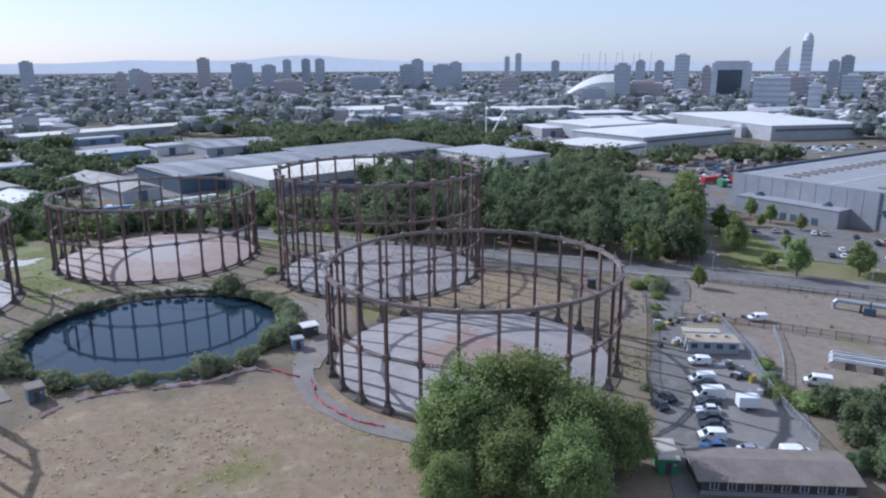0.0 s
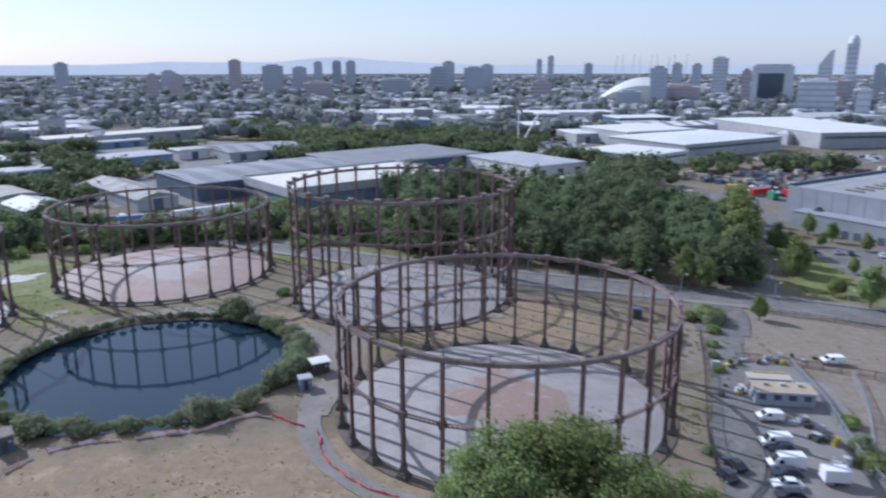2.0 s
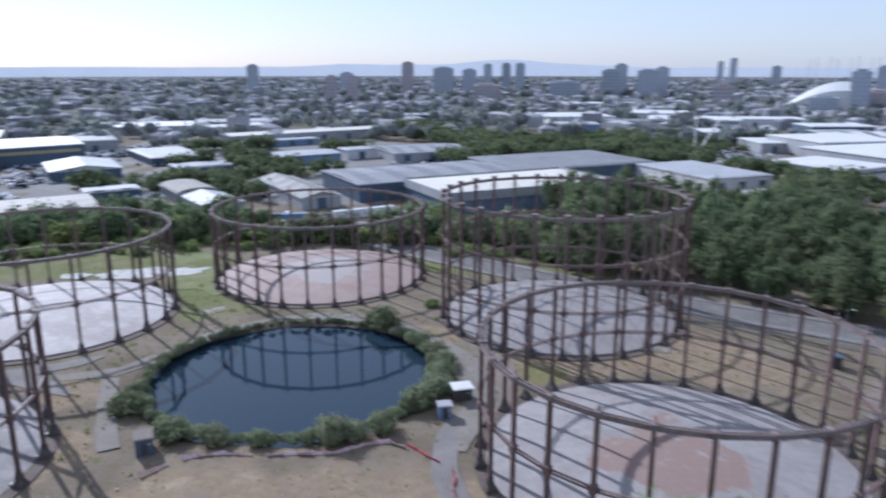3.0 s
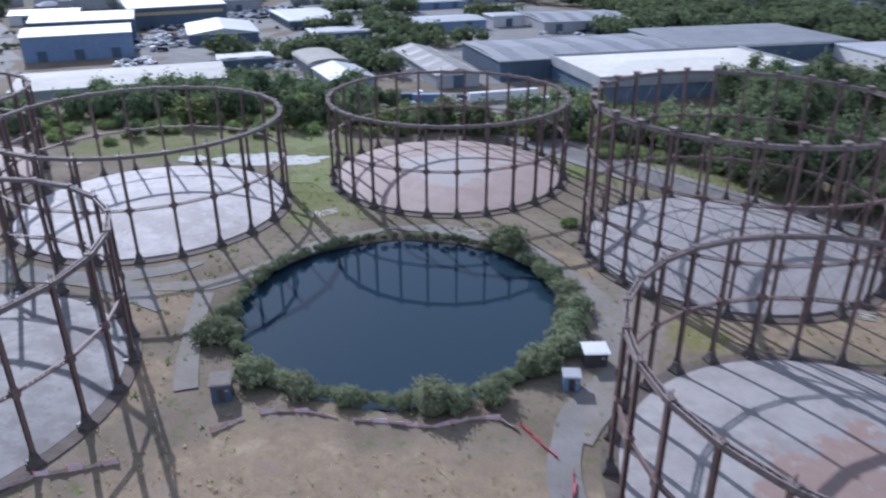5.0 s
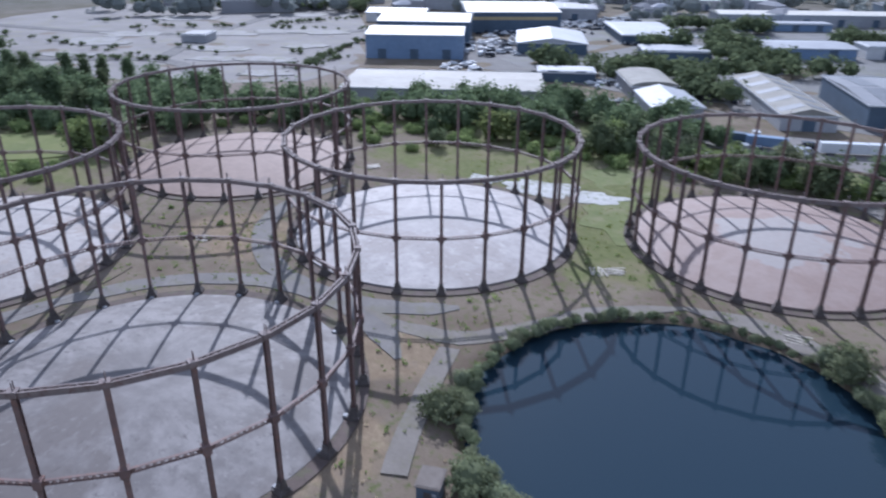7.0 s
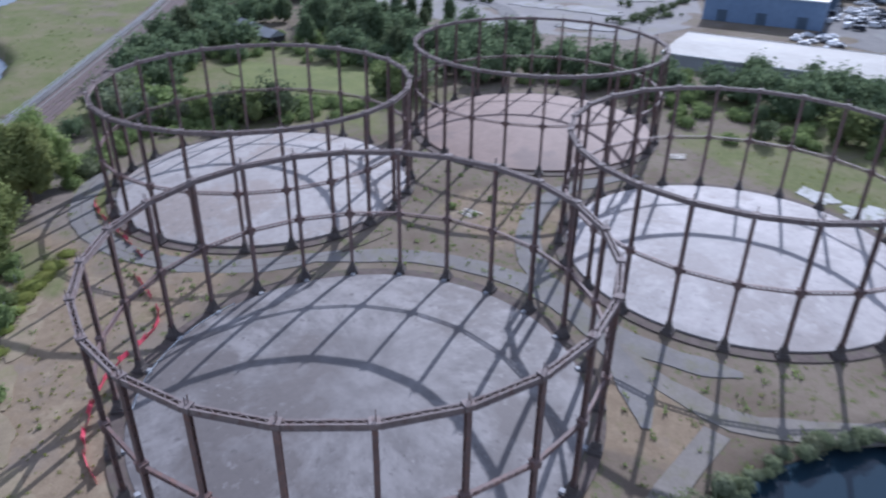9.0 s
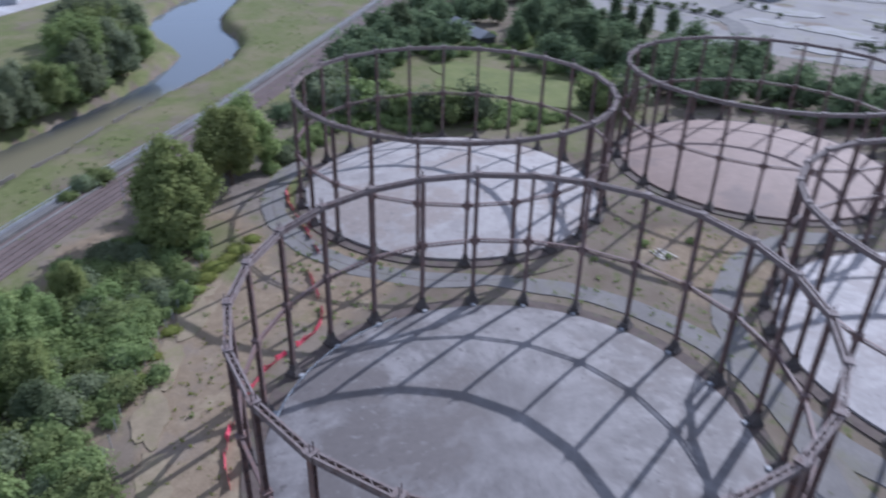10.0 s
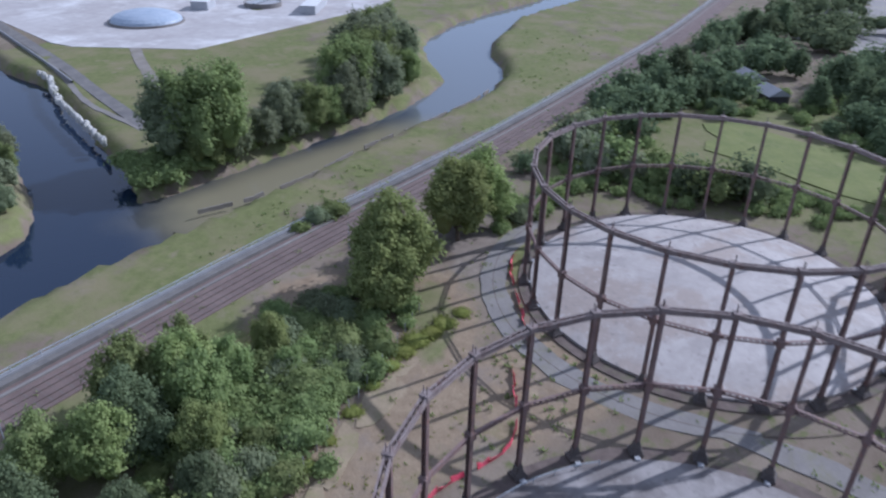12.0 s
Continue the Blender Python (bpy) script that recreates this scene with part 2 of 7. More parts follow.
YELLOW = surface("yellow plastic", (0.55, 0.4, 0.05), (0.62, 0.48, 0.1), 0.5, 0.5)
RUBBER = surface("tyre rubber", (0.02, 0.02, 0.02), (0.03, 0.03, 0.03), 2, 0.9, bump=0)
GLASS = glass_material("dark vehicle glass", (0.02, 0.025, 0.03))
WINDOW = glass_material("building glass", (0.05, 0.07, 0.1), 0.12)
BARK = surface("bark", (0.09, 0.065, 0.045), (0.14, 0.105, 0.075), 1.5, 0.9)
LEAF = leaf_material("broadleaf foliage", (0.155, 0.201, 0.081), (0.287, 0.345, 0.140), (0.374, 0.408, 0.178))
LEAF_DARK = leaf_material("dark wood foliage", (0.112, 0.145, 0.078), (0.192, 0.235, 0.128), (0.24, 0.277, 0.152))
LEAF_GREY = leaf_material("grey green shrub foliage", (0.194, 0.221, 0.130), (0.292, 0.319, 0.200), (0.356, 0.378, 0.243))
LEAF_YELLOW = leaf_material("yellow green weeds", (0.2, 0.235, 0.065), (0.3, 0.33, 0.095), (0.36, 0.36, 0.13))
LEAF_LIGHT = leaf_material("light broadleaf foliage", (0.191, 0.239, 0.089), (0.323, 0.373, 0.146), (0.398, 0.424, 0.185))
LEAF_STRAW = leaf_material("bleached grass blades", (0.5, 0.42, 0.27), (0.62, 0.54, 0.36), (0.7, 0.62, 0.44))
SHRUB = leaf_material("mixed shrub foliage", (0.168, 0.199, 0.112), (0.263, 0.297, 0.174), (0.330, 0.358, 0.218))
# Backdrop hills: haze is put into the pale colour and a faint glow.
FARBLUE = surface("far hills with haze tint", (0.44, 0.47, 0.52), (0.48, 0.51, 0.55), 0.002, 1.0, bump=0, spec=0.0)
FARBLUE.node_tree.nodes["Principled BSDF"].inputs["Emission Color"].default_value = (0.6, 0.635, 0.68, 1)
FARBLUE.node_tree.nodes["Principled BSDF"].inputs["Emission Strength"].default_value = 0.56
NET = surface("red plastic netting", (0.58, 0.04, 0.08), (0.68, 0.13, 0.17), 1.2, 0.6, bump=0)
NET_PALE = surface("faded pink netting", (0.7, 0.46, 0.46), (0.78, 0.64, 0.64), 1.2, 0.6, bump=0)
# Far window bands, lightened along with the haze-tinted tower walls.
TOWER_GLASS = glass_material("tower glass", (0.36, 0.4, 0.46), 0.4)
# Leaf greens greyed and lightened: distance haze is put into the colour.
LEAF_FAR = leaf_material("far foliage with haze tint", (0.22, 0.245, 0.235), (0.29, 0.31, 0.295), (0.32, 0.335, 0.315))
LAKE = water_material("still lake water", (0.019, 0.036, 0.052), 0.04)


def tidal_material():
    """One water surface: deep blue river, a silty brown creek mouth, paler water upstream."""
    m = water_material("tidal water", (0.014, 0.024, 0.045), 0.12)
    n, l = m.node_tree.nodes, m.node_tree.links
    p = n["Principled BSDF"]
    geo, drift = n.new("ShaderNodeNewGeometry"), n.new("ShaderNodeTexNoise")
    drift.inputs["Scale"].default_value, drift.inputs["Detail"].default_value = 0.05, 4
    l.new(geo.outputs["Position"], drift.inputs["Vector"])

    def along(ux, uy, ox, oy, lo, hi, sway):
        """0 to 1 along a direction, with an uneven front."""
        dot = n.new("ShaderNodeVectorMath")
        dot.operation = "DOT_PRODUCT"
        dot.inputs[1].default_value = (ux, uy, 0)
        l.new(geo.outputs["Position"], dot.inputs[0])
        add = n.new("ShaderNodeMath")
        add.operation = "MULTIPLY_ADD"
        add.inputs[1].default_value = sway
        l.new(drift.outputs["Fac"], add.inputs[0])
        l.new(dot.outputs["Value"], add.inputs[2])
        r = n.new("ShaderNodeMapRange")
        r.interpolation_type = "SMOOTHSTEP"
        base = ux * ox + uy * oy + sway * 0.5
        r.inputs["From Min"].default_value, r.inputs["From Max"].default_value = base + lo, base + hi
        l.new(add.outputs[0], r.inputs["Value"])
        return r.outputs["Result"]

    def mix(f, a, b):
        x = n.new("ShaderNodeMix")
        x.data_type = "RGBA"
        l.new(f, x.inputs[0])
        for key, v in ((6, a), (7, b)):
            if isinstance(v, tuple):
                x.inputs[key].default_value = (*v, 1)
            else:
                l.new(v, x.inputs[key])
        return x.outputs[2]

    both = n.new("ShaderNodeMath")
    both.operation = "MULTIPLY"
    l.new(along(-0.92, 0.39, -186, -14, -8, 14, 16), both.inputs[0])
    l.new(along(0.39, 0.92, -190, -24, -4, 9, 8), both.inputs[1])
    col = mix(both.outputs[0], (0.014, 0.024, 0.045), (0.2, 0.18, 0.115))
    # Paler upstream: the sky's reflection is put into the base colour.
    col = mix(along(-0.92, 0.39, -262, 15, -6, 26, 14), col, (0.13, 0.145, 0.16))
    l.new(col, p.inputs["Base Color"])
    rough = n.new("ShaderNodeMapRange")
    rough.inputs["To Min"].default_value, rough.inputs["To Max"].default_value = 0.04, 0.2
    l.new(both.outputs[0], rough.inputs["Value"])
    l.new(rough.outputs["Result"], p.inputs["Roughness"])
    return m


TIDAL = tidal_material()
# City and tower colours are paled and blued to carry distance haze.
CITY = surface("distant roofs and walls with haze tint", (0.33, 0.335, 0.36), (0.45, 0.445, 0.46), 0.004, 0.9, bump=0, island=0.45, spec=0.1)
TOWER_GREY = surface("haze-tinted concrete", (0.4, 0.42, 0.47), (0.47, 0.49, 0.53), 0.03, 0.8, vary=0.25)
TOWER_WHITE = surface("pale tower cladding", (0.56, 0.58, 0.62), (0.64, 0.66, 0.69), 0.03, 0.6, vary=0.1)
TOWER_RED = surface("haze-tinted brick", (0.45, 0.36, 0.36), (0.5, 0.41, 0.4), 0.03, 0.8, vary=0.15)


def ground_material():
    """Dry grass, green grass, bare earth and grit, shared out by the zones of the site."""
    m = bpy.data.materials.new("ground")
    m.use_nodes = True
    n, l = m.node_tree.nodes, m.node_tree.links
    p = n["Principled BSDF"]
    p.inputs["Roughness"].default_value = 0.95
    p.inputs["Specular IOR Level"].default_value = 0.1
    geo, zone = n.new("ShaderNodeNewGeometry"), n.new("ShaderNodeVertexColor")
    zone.layer_name = "zone"
    sep = n.new("ShaderNodeSeparateColor")
    l.new(zone.outputs["Color"], sep.inputs[0])

    def noise_of(s, d=5.0, r=0.65):
        t = n.new("ShaderNodeTexNoise")
        t.inputs["Scale"].default_value, t.inputs["Detail"].default_value, t.inputs["Roughness"].default_value = s, d, r
        l.new(geo.outputs["Position"], t.inputs["Vector"])
        return t.outputs["Fac"]

    def math(op, a, b):
        x = n.new("ShaderNodeMath")
        x.operation = op
        for i, v in enumerate((a, b)):
            if isinstance(v, float):
                x.inputs[i].default_value = v
            else:
                l.new(v, x.inputs[i])
        return x.outputs[0]

    def ramp(v, lo, hi):
        r = n.new("ShaderNodeMapRange")
        r.inputs["From Min"].default_value, r.inputs["From Max"].default_value = lo, hi
        l.new(v, r.inputs["Value"])
        return r.outputs["Result"]

    def mix(f, c, d, mode="MIX"):
        x = n.new("ShaderNodeMix")
        x.data_type, x.blend_type = "RGBA", mode
        for key, v in ((0, f), (6, c), (7, d)):
            if isinstance(v, float):
                x.inputs[key].default_value = v
            elif isinstance(v, tuple):
                x.inputs[key].default_value = (*v, 1)
            else:
                l.new(v, x.inputs[key])
        return x.outputs[2]

    edge = math("MULTIPLY", math("SUBTRACT", noise_of(0.09), 0.5), 1.1)
    patch, tuft, grain = noise_of(0.06), noise_of(0.5), noise_of(3.0)
    base = mix(ramp(patch, 0.35, 0.65), (0.165, 0.128, 0.095), (0.245, 0.202, 0.155))
    base = mix(ramp(tuft, 0.52, 0.66), base, (0.14, 0.148, 0.065))
    dry = mix(ramp(tuft, 0.3, 0.7), (0.225, 0.168, 0.113), (0.315, 0.245, 0.166))
    dry = mix(ramp(noise_of(0.11), 0.54, 0.68), dry, (0.25, 0.2, 0.155))
    dry = mix(ramp(noise_of(0.19, 7.0), 0.55, 0.7), dry, (0.36, 0.295, 0.2))
    dry = mix(ramp(noise_of(0.28, 6.0), 0.6, 0.7), dry, (0.16, 0.135, 0.08))
    dry = mix(ramp(noise_of(0.045, 6.0), 0.54, 0.64), dry, mix(ramp(noise_of(0.8), 0.4, 0.62), (0.225, 0.19, 0.1), (0.15, 0.165, 0.05)))
    green = mix(ramp(tuft, 0.3, 0.7), (0.13, 0.145, 0.055), (0.195, 0.202, 0.085))
    green = mix(ramp(patch, 0.45, 0.62), green, (0.22, 0.195, 0.11))
    green = mix(ramp(noise_of(0.16, 6.0), 0.58, 0.7), green, (0.24, 0.205, 0.135))
    bare = mix(ramp(tuft, 0.3, 0.7), (0.2, 0.165, 0.135), (0.285, 0.24, 0.198))
    bare = mix(ramp(patch, 0.54, 0.68), bare, (0.18, 0.17, 0.1))
    for chan, layer in (("Red", dry), ("Blue", bare), ("Green", green)):
        base = mix(ramp(math("ADD", sep.outputs[chan], edge), 0.4, 0.62), base, layer)
    town = mix(ramp(noise_of(0.012, 8.0, 0.75), 0.42, 0.6), (0.075, 0.085, 0.06), (0.17, 0.17, 0.165))
    base = mix(zone.outputs["Alpha"], base, town)
    base = mix(0.45, base, mix(ramp(grain, 0.25, 0.75), (0.5, 0.5, 0.5), (1.0, 1.0, 1.0)), "MULTIPLY")
    l.new(base, p.inputs["Base Color"])
    b = n.new("ShaderNodeBump")
    b.inputs["Strength"].default_value, b.inputs["Distance"].default_value = 0.35, 0.25
    l.new(grain, b.inputs["Height"])
    l.new(b.outputs["Normal"], p.inputs["Normal"])
    return m


GROUND = ground_material()


# ---- building blocks ----
class Geo:
    """A mesh in the making: vertices and faces."""

    def __init__(self):
        self.v, self.f = [], []

    def add(self, verts, faces):
        k = len(self.v)
        self.v += [tuple(v) for v in verts]
        self.f += [tuple(i + k for i in f) for f in faces]
        return self

    def box(self, x, y, z, sx, sy, sz, turn=0.0, taper=1.0):
        """A box whose foot's middle is at x, y, z."""
        c, s = math.cos(turn), math.sin(turn)
        pts = []
        for h, k in ((0, 1.0), (sz, taper)):
            for a, b in ((-1, -1), (1, -1), (1, 1), (-1, 1)):
                px, py = a * sx * k / 2, b * sy * k / 2
                pts.append((x + c * px - s * py, y + s * px + c * py, z + h))
        return self.add(pts, [(3, 2, 1, 0), (4, 5, 6, 7), (0, 1, 5, 4), (1, 2, 6, 5), (2, 3, 7, 6), (3, 0, 4, 7)])

    def bar(self, p, q, w, h=None):
        """A straight bar of rectangular section from p to q."""
        p, q = Vector(p), Vector(q)
        d = (q - p).normalized()
        up = Vector((0, 0, 1)) if abs(d.z) < 0.95 else Vector((1, 0, 0))
        s = d.cross(up).normalized() * w / 2
        u = s.cross(d).normalized() * (h or w) / 2
        pts = [p - s - u, p + s - u, p + s + u, p - s + u, q - s - u, q + s - u, q + s + u, q - s + u]
        return self.add(pts, [(3, 2, 1, 0), (4, 5, 6, 7), (0, 1, 5, 4), (1, 2, 6, 5), (2, 3, 7, 6), (3, 0, 4, 7)])

    def tube(self, p, q, r0, r1=None, n=8):
        p, q = Vector(p), Vector(q)
        d = (q - p).normalized()
        up = Vector((0, 0, 1)) if abs(d.z) < 0.95 else Vector((1, 0, 0))
        s = d.cross(up).normalized()
        u = s.cross(d)
        r1 = r0 if r1 is None else r1
        pts = [o + (s * math.cos(a) + u * math.sin(a)) * r for o, r in ((p, r0), (q, r1)) for a in (2 * math.pi * i / n for i in range(n))]
        faces = [(i, (i + 1) % n, n + (i + 1) % n, n + i) for i in range(n)]
        return self.add(pts, [*faces, tuple(range(n - 1, -1, -1)), tuple(range(n, 2 * n))])

    def prism(self, outline, z0, z1):
        """An upright prism over an outline of x, y that runs anticlockwise."""
        n = len(outline)
        pts = [(x, y, z0) for x, y in outline] + [(x, y, z1) for x, y in outline]
        return self.add(pts, [tuple(range(n - 1, -1, -1)), tuple(range(n, 2 * n)), *[(i, (i + 1) % n, n + (i + 1) % n, n + i) for i in range(n)]])

    def profile(self, outline, width, at=(0, 0, 0)):
        """A side outline of x, z drawn out across y."""
        n = len(outline)
        pts = [(x + at[0], s * width / 2 + at[1], z + at[2]) for s in (-1, 1) for x, z in outline]
        return self.add(pts, [tuple(range(n)), tuple(range(2 * n - 1, n - 1, -1)), *[((i + 1) % n, i, n + i, n + (i + 1) % n) for i in range(n)]])

    def mesh(self, name, mat, smooth=False):
        me = bpy.data.meshes.new(name)
        me.from_pydata(self.v, [], self.f)
        me.materials.append(mat)
        if smooth:
            me.polygons.foreach_set("use_smooth", [True] * len(me.polygons))
        me.update()
        return me


def part(name, data, parent=None, m=None, label=""):
    """One mesh object under a thing or a part."""
    ob = new(name, data)
    ob.parent = parent
    if m is not None:
        ob.matrix_basis = m
    return tagged(ob, label)


def thing(name, label, category, m=None, group="", kind=""):
    ob = new(name)
    ob.empty_display_size = 0.5
    if m is not None:
        ob.matrix_basis = m
    return tagged(ob, label, category, group, kind)


def quads(name, corners, mat):
    """A mesh of loose faces: corners is an array of n faces x k corners x 3."""
    n, k = corners.shape[:2]
    me = bpy.data.meshes.new(name)
    me.vertices.add(k * n)
    me.vertices.foreach_set("co", np.asarray(corners, np.float32).ravel())
    me.loops.add(k * n)
    me.loops.foreach_set("vertex_index", np.arange(k * n, dtype=np.int32))
    me.polygons.add(n)
    me.polygons.foreach_set("loop_start", np.arange(0, k * n, k, dtype=np.int32))
    me.materials.append(mat)
    me.update(calc_edges=True)
    return me


def smooth_line(points, step=3.0):
    """Points along a smooth curve through the given ones."""
    P = [np.array(p, float) for p in points]
    P = [2 * P[0] - P[1], *P, 2 * P[-1] - P[-2]]
    out = []
    for a, b, c, d in zip(P, P[1:], P[2:], P[3:]):
        k = max(1, int(np.linalg.norm(c - b) / step))
        for i in range(k):
            t = i / k
            out.append(0.5 * (2 * b + (c - a) * t + (2 * a - 5 * b + 4 * c - d) * t * t + (3 * b - a - 3 * c + d) * t**3))
    return np.array([*out, P[-2]])


def ribbon(points, width, z, thick=0.3, offset=0.0, step=3.0, ragged=0.0):
    """A strip of ground along a line, with thickness."""
    c = smooth_line(points, step)
    d = np.gradient(c, axis=0)
    nrm = np.stack([-d[:, 1], d[:, 0]], 1) / np.linalg.norm(d, axis=1)[:, None]
    g = Geo()
    wob = [ragged * noise.noise((p[0] * 0.2, p[1] * 0.2, 3.0)) for p in c]
    full = [min(1.0, 0.25 + 0.2 * i, 0.25 + 0.2 * (len(c) - 1 - i)) if ragged > 0.55 else 1.0 for i in range(len(c))]
    lft = [c[i] + nrm[i] * (offset + full[i] * width / 2 + wob[i]) for i in range(len(c))]
    rgt = [c[i] + nrm[i] * (offset - full[i] * width / 2 + wob[-i]) for i in range(len(c))]
    for i in range(len(c)):
        for p in (lft[i], rgt[i]):
            g.v += [(p[0], p[1], z), (p[0], p[1], z - thick)]
        if i:
            k = 4 * (i - 1)
            g.f += [(k, k + 2, k + 6, k + 4), (k + 1, k, k + 4, k + 5), (k + 2, k + 3, k + 7, k + 6)]
    return g


def arc_points(cx, cy, r, a0, a1, n=24):
    return [(cx + r * math.cos(radians(a0 + (a1 - a0) * i / n)), cy + r * math.sin(radians(a0 + (a1 - a0) * i / n))) for i in range(n + 1)]

# ---- the lie of the land ----
LAKE_AT, LAKE_R = (-60.5, 146.0), 28.3
LEA = smooth_line([(-470, -420), (-305, -205), (-262, -140), (-249, -109), (-217.5, -65), (-204.5, -47), (-192, -32.5), (-179, -22.5), (-163, -20.5), (-140, -24), (-100, -32), (-60, -36), (60, -110)], 6)
CREEK_LINE = [(-176, -18), (-196, -9.5), (-222, -1), (-248, 7), (-266, 12.5), (-290, 19.5), (-315, 22), (-338, 15), (-368, 2), (-406, 1.4), (-437, 5), (-520, 30), (-760, 90)]
CREEK = smooth_line(CREEK_LINE, 6)
RAIL = [(60, -50), (-60, -14.5), (-130, 6.5), (-180, 21), (-225, 36), (-260, 47), (-330, 66), (-420, 89), (-560, 118), (-900, 190)]


def away(x, y, line):
    """Distance from points to a line of points, and the nearest one's number."""
    best, who = np.full(x.shape, 1e9), np.zeros(x.shape, int)
    for i, p in enumerate(line):
        d = np.hypot(x - p[0], y - p[1])
        near = d < best
        best[near], who[near] = d[near], i
    return best, who


def axis(lo, hi, step, far):
    inner = list(np.arange(lo, hi + 0.01, step))
    out, d, a, b = [], step, lo, hi
    left, right = [], []
    while a > -far:
        d *= 1.35
        a, b = a - d, b + d
        left.append(max(a, -far))
        right.append(min(b, far))
    return np.array([*left[::-1], *inner, *right])


def blob(x, y, cx, cy, rx, ry, turn=0.0):
    c, s = math.cos(radians(turn)), math.sin(radians(turn))
    u, v = (c * (x - cx) + s * (y - cy)) / rx, (-s * (x - cx) + c * (y - cy)) / ry
    return np.clip(1.5 - np.hypot(u, v), 0, 1)


def build_ground():
    xs, ys = axis(-470, 190, 2.6, 4900), axis(-230, 330, 2.6, 4900)
    X, Y = np.meshgrid(xs, ys)
    Z = np.array([[0.22 * noise.noise((x * 0.06, y * 0.06, 0)) for x in xs] for y in ys])
    near = (np.abs(X + 140) < 420) & (np.abs(Y - 50) < 400)
    dl, _ = away(X, Y, LEA)
    dc, wc = away(X, Y, CREEK)
    half = np.interp(-CREEK[:, 0], [-p[0] for p in CREEK_LINE], [10, 8.5, 7.5, 6.3, 5.5, 7, 8, 11.5, 12.5, 12, 9, 9, 10])[wc]
    wob = np.array([[1.6 * noise.noise((x * 0.08, y * 0.08, 5)) for x in xs] for y in ys])
    bed = np.minimum(np.clip((dl + 0.5 * wob - 9.8) / 3.0, 0, 1), np.clip((dc + wob - half) / 4.5, 0, 1))
    lake = np.clip((np.hypot(X - LAKE_AT[0], Y - LAKE_AT[1]) + 0.4 * wob - LAKE_R) / 1.6, 0, 1)
    Z = np.where(near, Z, 0) - 5.0 * (1 - bed) - 3.0 * (1 - lake)
    rail, _ = away(X, Y, smooth_line(RAIL, 5))
    Z = np.where(rail < 9, 0.05 + 0.0 * Z, Z)
    for cx, cy, r in ((g_[1], g_[2], g_[3]) for g_ in HOLDERS):
        Z = np.where(np.hypot(X - cx, Y - cy) < r + 6, np.minimum(Z, 0.0) * 0.2 - 0.02, Z)
    dry = np.zeros(X.shape)
    green, bare = dry.copy(), dry.copy()
    for a in ((-40, 82, 44, 30, 0), (-20, 50, 50, 35, 0), (-8, 160, 16, 14, 0), (20, 165, 26, 14, -30), (-104, 128, 14, 8, 40), (-150, 40, 30, 9, 20), (-118, 62, 34, 7, 8), (-160, 58, 26, 9, 16), (-160, 140, 14, 12, 0), (-158, 75, 12, 10, 0), (-95, 108, 12, 10, 0), (-40, 170, 14, 7, 0)):
        dry = np.maximum(dry, blob(X, Y, *a))
    for a in ((-103, 205, 16, 34, 20), (-150, 218, 40, 16, 20), (-30, 232, 50, 12, -10), (-280, 116, 62, 42, 20), (-190, 4, 90, 13, 18), (-330, 46, 110, 22, 14), (-290, -70, 60, 60, 0), (120, 170, 26, 10, -35), (-168, 56, 11, 4, 16), (-205, 62, 20, 4, 14), (-110, 270, 120, 22, 20), (-175, -60, 40, 20, 30)):
        green = np.maximum(green, blob(X, Y, *a))
    for a in ((100, 138, 40, 23, -35), (85, 102, 28, 26, 0), (-268, -26, 13, 8, 30), (-450, 290, 150, 80, 20), (-330, 240, 60, 60, 0), (-215, 50, 34, 8, 18), (-250, -40, 18, 10, 30), (60, 140, 12, 16, 0), (-24, 150, 8, 22, 0)):
        bare = np.maximum(bare, blob(X, Y, *a))
    river_side = np.interp(X.ravel(), [p[0] for p in RAIL[::-1]], [p[1] for p in RAIL[::-1]]).reshape(X.shape) - Y
    green = np.maximum(green, np.where((river_side > 6.5) & (river_side < 200) & (X < 60) & (X > -620), 0.62 + 0.2 * wob / 1.6, 0))
    far = np.clip((np.hypot(X + 60, Y - 150) - 450) / 300, 0, 1)
    bare, green = bare, np.where(bed < 0.35, 0, np.maximum(green, 0.3 * far))
    me = bpy.data.meshes.new("ground")
    ny, nx = X.shape
    idx = np.arange(nx * ny).reshape(ny, nx)
    f = np.stack([idx[:-1, :-1], idx[:-1, 1:], idx[1:, 1:], idx[1:, :-1]], -1).reshape(-1, 4)
    me.vertices.add(nx * ny)
    me.vertices.foreach_set("co", np.stack([X, Y, Z], -1).astype(np.float32).ravel())
    me.loops.add(f.size)
    me.loops.foreach_set("vertex_index", f.astype(np.int32).ravel())
    me.polygons.add(len(f))
    me.polygons.foreach_set("loop_start", np.arange(0, f.size, 4, dtype=np.int32))
    me.polygons.foreach_set("use_smooth", np.ones(len(f), bool))
    me.update(calc_edges=True)
    col = me.color_attributes.new("zone", "FLOAT_COLOR", "POINT")
    col.data.foreach_set("color", np.stack([dry, green, bare, far], -1).astype(np.float32).ravel())
    me.materials.append(GROUND)
    tagged(new("ground", me), "dry grass, green grass and bare earth", "ground", kind="structure")


# name, x, y, radius, height, columns, first column in degrees, rings, slab colours
HOLDERS = [
    ("A", 8.71, 118.78, 29.8, 21.1, 28, 9.9),
    ("B", -5.4, 187.8, 29.3, 30.8, 28, 11.7),
    ("C", -74.33, 215.57, 30.4, 21.4, 28, 8.7),
    ("D", -132.55, 171.29, 30.9, 22.1, 24, 2.4),
    ("E", -119.02, 99.02, 30.9, 22.3, 24, 2.9),
    ("F", -204.92, 168.43, 30.8, 22.5, 24, 5.0),
    ("G", -192.78, 97.82, 31.2, 22.6, 24, 14.4),
]
build_ground()

